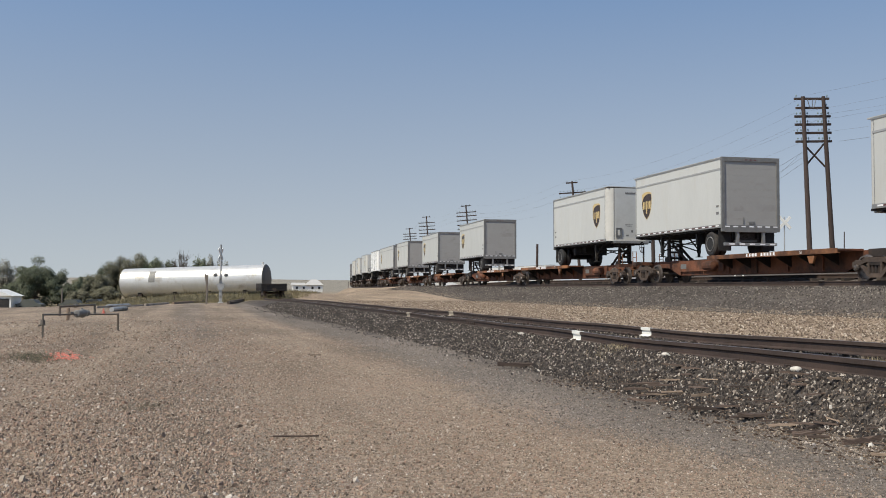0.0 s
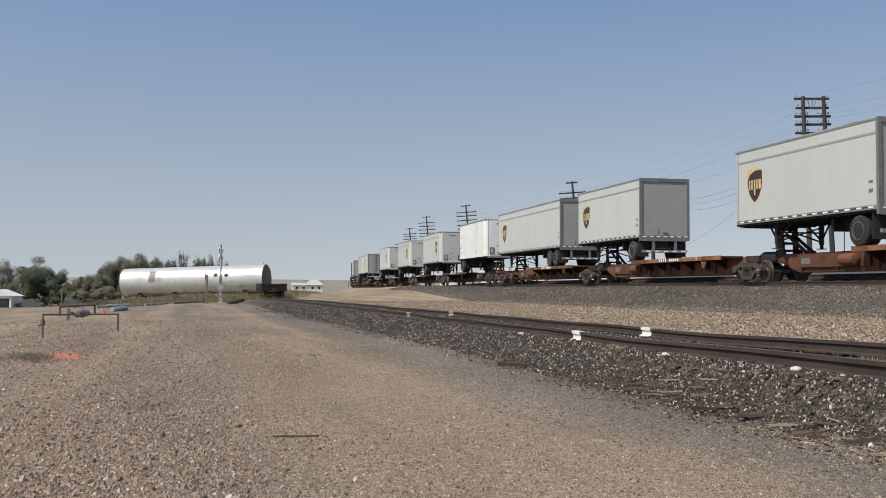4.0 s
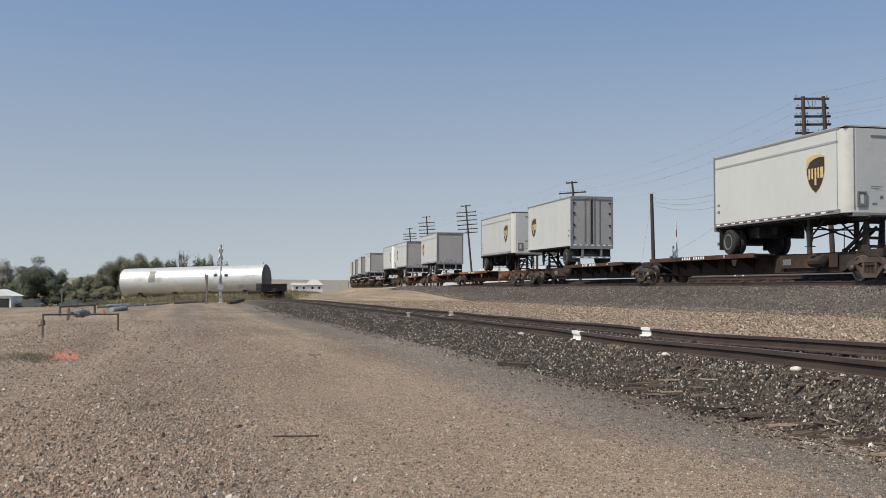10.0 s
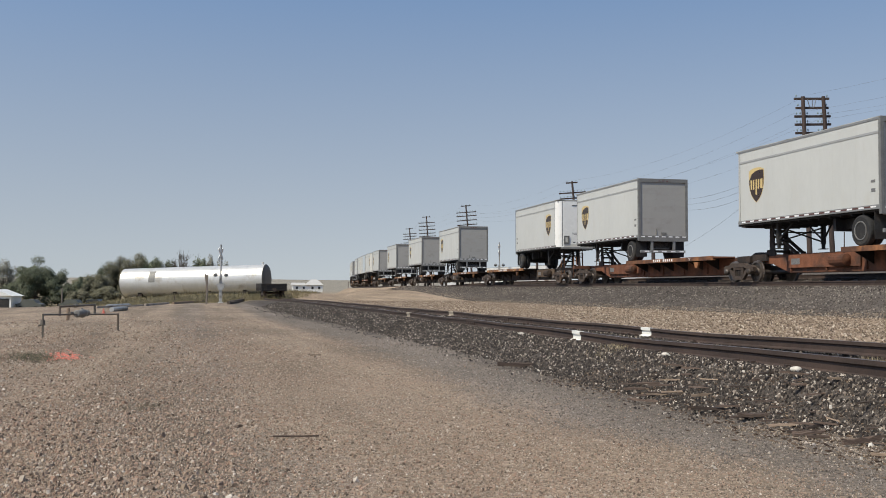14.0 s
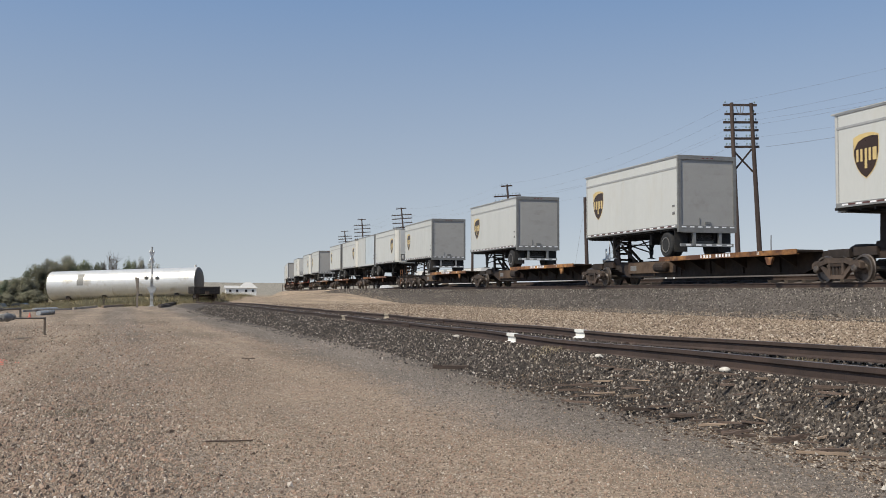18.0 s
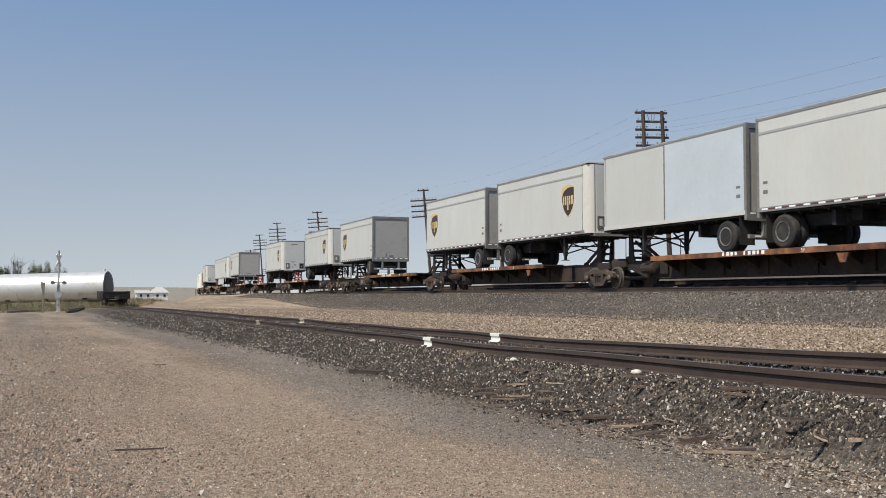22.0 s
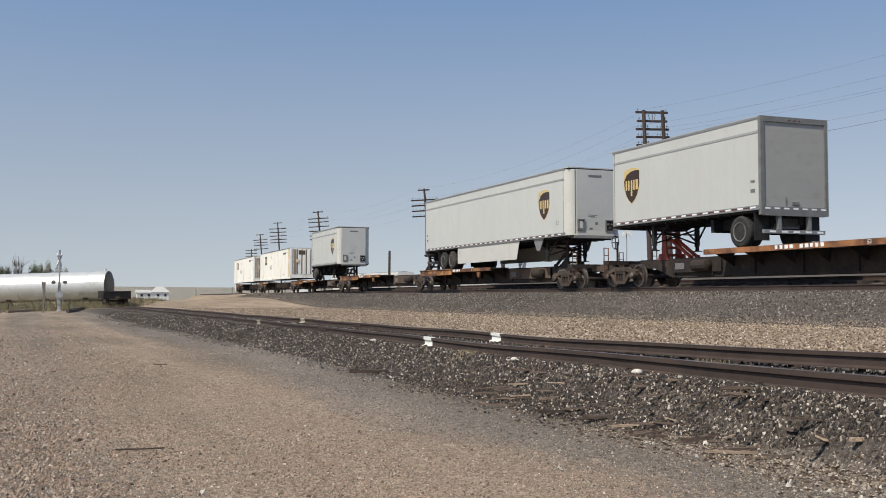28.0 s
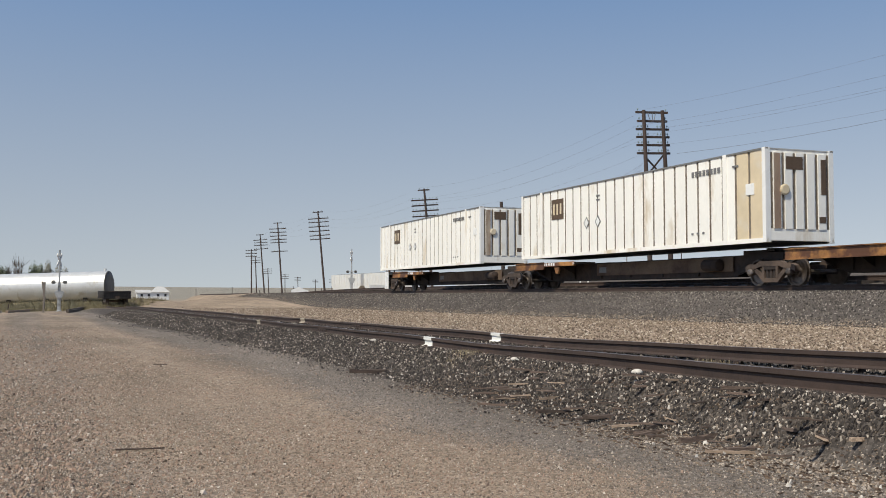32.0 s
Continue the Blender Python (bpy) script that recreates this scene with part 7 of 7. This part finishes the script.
tufts("weed_patch", "thin grey weeds on the gravel", M_WEED, 90, lambda r: (-2.45 + r.normal(0, 0.14), 8.2 + r.normal(0, 0.15)), 6, 0.04)
tufts("straw_wisp", "dry straw caught beside the rail", M_STRAW, 120, lambda r: (float(siding_x(11.6)) - 0.98 + r.normal(0, 0.12), 11.6 + r.normal(0, 0.25)), 7, 0.06)
tufts("straw_wisp", "dry straw lying between the rails", M_STRAW, 60, lambda r: (float(siding_x(9.0)) + 0.45 + r.normal(0, 0.1), 9.0 + r.normal(0, 0.1)), 8, 0.06)


def covered_hoppers():
    p0, p1 = Vector((8.8, 206, 0)), Vector((31.0, 138, 0))
    d = (p1 - p0).normalized()
    yaw = math.atan2(d.y, d.x)
    made = None
    for k in range(2):
        c = p0 + d * (8.5 + 17.6 * k)
        m = Matrix.Translation((c.x, c.y, float(ground_z(c.x, c.y)) - 0.3)) @ Matrix.Rotation(yaw, 4, "Z")
        if made:
            copy_thing(made, m)
            continue
        made = t = thing("covered_hopper", "pale grey covered hopper car parked on a far track", "rail car", m, group="parked hopper cars")
        bm = B()
        slab(bm, [(-8, 2.2), (-8, 4.4), (8, 4.4), (8, 2.2), (6.2, 1.2), (-6.2, 1.2)], -1.5, 1.5)
        part("body", bm, M_FARWHITE, t, bevel=0.1)
        for q in range(12):
            bm = B()
            for s in (-1, 1):
                box(bm, -7.7 + q * 1.4, -7.55 + q * 1.4, s * 1.5, s * 1.58, 2.2, 4.3)
            part("side_post", bm, M_FARWHITE, t)
        bm = B()
        box(bm, -7.5, 7.5, -0.5, 0.5, 4.4, 4.55)
        part("roof_hatches", bm, M_TRIM, t)
        for x in (-6.4, 6.4):
            bm = B()
            for q in (-0.9, 0.9):
                spun(bm, [(0.42, -0.85), (0.42, 0.85)], (x + q, 0, 0.42), "Y", 14)
            box(bm, x - 1.2, x + 1.2, -1.05, 1.05, 0.4, 0.8)
            part("truck", bm, M_TRUCK, t)
        bm = B()
        for q in range(3):
            slab(bm, [(-4.4 + 3.4 * q, 1.2), (-2.4 + 3.4 * q, 1.2), (-3.1 + 3.4 * q, 0.5), (-3.7 + 3.4 * q, 0.5)], -0.9, 0.9)
        part("hopper_gate", bm, M_FARWHITE, t)


covered_hoppers()
for x0, y0, ln, turn in ((8.3, 99.0, 1.9, 0.1), (11.0, 98.0, 1.1, 0.1), (13.9, 76.0, 3.0, 0.12), (18.0, 76.0, 4.2, 0.12), (24.5, 62.0, 5.0, 0.15)):
    z = float(ground_z(x0, y0))
    t = thing("concrete_block", "long pale concrete block beyond the tracks", "block", Matrix.Translation((x0, y0, z)) @ Matrix.Rotation(turn, 4, "Z"), group="blocks beyond the tracks")
    bm = B()
    box(bm, -ln / 2, ln / 2, -0.25, 0.25, 0, 0.62)
    part("block_body", bm, M_FARWHITE, t, bevel=0.03)
for x0, y0 in ((17.0, 58.0), (17.5, 58.0)):
    t = thing("marker_post", "short white leaning marker post by the far track", "post", Matrix.Translation((x0, y0, float(ground_z(x0, y0)))), group="marker posts")
    bm = B()
    beam(bm, (0, 0, 0), (0.14, 0, 0.75), 0.05, 0.08)
    part("stake", bm, M_PAINTW, t)
rng_far = np.random.default_rng(9)
for k in range(16):
    x0, y0 = -75 + k * 10.5 + rng_far.uniform(-2, 2), 330 + 6 * k + rng_far.uniform(-20, 20)
    t = thing("fence_post", "thin far post on the plain", "post", Matrix.Translation((x0, y0, float(ground_z(x0, y0)))), group="far fence posts")
    bm = B()
    rod(bm, (0, 0, 0), (0, 0, rng_far.uniform(1.5, 3.6)), 0.10, 6)
    part("shaft", bm, M_POLE, t)
for x0, y0, s in ((1.5, 345.0, 1.0), (4.0, 352.0, 0.7)):
    t = thing("farm_shed", "far small white farm building", "shed", Matrix.Translation((x0, y0, float(ground_z(x0, y0)))))
    bm = B()
    slab(bm, [(-2.5 * s, 0), (2.5 * s, 0), (2.5 * s, 1.9 * s), (0, 3.0 * s), (-2.5 * s, 1.9 * s)], -2, 2)
    part("wall", bm, M_HOUSE, t)


# ---- scraps on the ground ----
def scrap(name, label, x, y, ln, w, h, yaw, mt, lift=0.0, group="wood scraps along the siding"):
    z = float(ground_z(x, y))
    t = tagged(new(name), label, "wood scrap", group)
    bm = B()
    rng = random.Random(int((x * 131 + y * 977) * 100))
    n = 6
    rings = []
    for k in range(n):
        u = k / (n - 1)
        ww = w * (0.55 + 0.5 * math.sin(math.pi * min(max(u, 0.12), 0.88))) * rng.uniform(0.8, 1.15)
        o = rng.uniform(-0.2, 0.2) * w
        rings.append([bm.verts.new((ln * (u - 0.5), o + sy * ww / 2, max(sz, 0) * h * rng.uniform(0.7, 1.2))) for sy, sz in ((-1, 0), (1, 0), (0.8, 1), (-0.7, 1))])
    for a, b in zip(rings, rings[1:]):
        for q in range(4):
            bm.faces.new((a[q], a[(q + 1) % 4], b[(q + 1) % 4], b[q]))
    bm.faces.new(rings[0][::-1])
    bm.faces.new(rings[-1])
    part("splinter", bm, mt, t)
    t.matrix_basis = Matrix.Translation((x, y, z + 0.004 + lift)) @ Matrix.Rotation(yaw, 4, "Z") @ Matrix.Rotation(rng.uniform(-0.06, 0.06), 4, "Y")


def scraps():
    rng = random.Random(4)
    for k in range(64):
        y = rng.uniform(5.2, 9.6)
        edge = 1.2 + 0.03 * y
        x = float(siding_x(y)) - rng.uniform(edge - 0.45, edge + 0.12) - 0.05
        scrap("wood_scrap", "dark splintered piece of old tie wood on the ballast", x, y, rng.uniform(0.10, 0.40), rng.uniform(0.010, 0.034), rng.uniform(0.006, 0.018), rng.uniform(-0.6, 0.5) + (1.2 if rng.random() < 0.15 else 0), M_WOOD if rng.random() < 0.88 else M_WOODL, 0.008)
    scrap("wood_scrap", "long dark stick lying at the ballast's edge", 0.98, 12.58, 0.60, 0.05, 0.05, 0.22, M_WOOD, 0.012)
    scrap("wood_scrap", "dark thick stick lying on the gravel", 2.55, 6.05, 0.34, 0.030, 0.030, 0.42, M_WOOD, 0.012)
    scrap("wood_scrap", "pale weathered stick lying on the gravel", 2.54, 5.58, 0.28, 0.018, 0.018, -0.45, M_WOODL, 0.004)
    scrap("wood_scrap", "thin dark stick alone on the open gravel", -0.925, 6.32, 0.29, 0.009, 0.010, 0.03, M_WOOD, 0.003)
    scrap("wood_scrap", "short brown stick on the gravel", -1.97, 15.35, 0.2, 0.014, 0.014, -0.1, M_WOOD, 0.003)
    for x, y, ln, wd, yaw in ((2.10, 7.75, 0.40, 0.040, -0.2), (2.28, 7.2, 0.30, 0.045, 0.05), (2.22, 7.25, 0.36, 0.022, 0.5), (2.02, 7.9, 0.34, 0.026, 0.9), (2.38, 6.9, 0.42, 0.018, 0.2), (1.72, 8.6, 0.26, 0.03, -0.3), (2.46, 6.6, 0.2, 0.026, 0.7), (2.9, 6.3, 0.30, 0.02, -0.4)):
        scrap("wood_scrap", "broken plank of old tie wood on the ballast", x, y, ln, wd, wd * 0.6, yaw, M_WOOD, 0.015)
    scrap("wood_scrap", "pale orange splinter among dark stones", float(siding_x(8.3)) - 1.42, 8.3, 0.17, 0.03, 0.02, 0.15, M_WOODL, 0.02)
    scrap("wood_scrap", "tan wood chip on the gravel", 3.05, 5.05, 0.13, 0.04, 0.02, 0.1, M_WOODL, 0.003)
    for x, y, r in ((float(siding_x(7.7)) - 0.95, 7.7, 0.045), (float(siding_x(10.1)) - 1.0, 10.1, 0.04), (float(siding_x(15.7)) - 0.98, 15.7, 0.05), (float(siding_x(11.7)) + 1.55, 11.7, 0.055)):
        t = tagged(new("white_stone"), "large pale stone on the dark ballast", "stone", "pale stones along the siding")
        bm = B()
        bmesh.ops.create_icosphere(bm, subdivisions=2, radius=r)
        for v in bm.verts:
            v.co *= 1 + 0.18 * noise.noise(v.co * 14 + Vector((x, y, 0)))
            v.co.z *= 0.55
        part("stone_body", bm, M_PALESTONE, t, soft=True)
        t.matrix_basis = Matrix.Translation((x, y, float(ground_z(x, y)) + r * 0.4)) @ Matrix.Rotation(rng.uniform(0, 3), 4, "Z")
    # red survey paint sprayed on the gravel
    t = tagged(new("spray_mark"), "red survey paint sprayed across the gravel", "paint mark")
    verts, faces = [], []
    r2 = np.random.default_rng(2)
    for k in range(170):
        x, y = -5.62 + r2.normal(0, 0.13), 14.88 + r2.normal(0, 0.42)
        x -= 0.377 * (y - 14.88)
        s = r2.uniform(0.006, 0.016)
        z = float(ground_z(x, y)) + 0.006
        i = len(verts)
        verts += [(x - s, y - s * 0.7, z), (x + s, y - s, z + 0.004), (x + s * 0.8, y + s, z + 0.012), (x - s, y + s, z + 0.01)]
        faces.append((i, i + 1, i + 2, i + 3))
    o = new("paint_specks", fast_mesh("paint_specks", verts, faces, M_SPRAY))
    o.parent = t


scraps()


# ---- what moves ----
def motions():
    for ob, a, b, up, turned in TRAIN:
        rows = []
        for k in range(33):
            t = float(k)
            s = moved(t)
            xa, ya, _ = main_at(a - s)
            xb, yb, _ = main_at(b - s)
            yaw = math.degrees(math.atan2(ya - yb, xa - xb)) + (180 if turned else 0)
            rows.append((t, pose((xa + xb) / 2, (ya + yb) / 2, main_z((a + b) / 2 - s) + up, 0, 0, yaw)))
        walk(ob, rows)


motions()
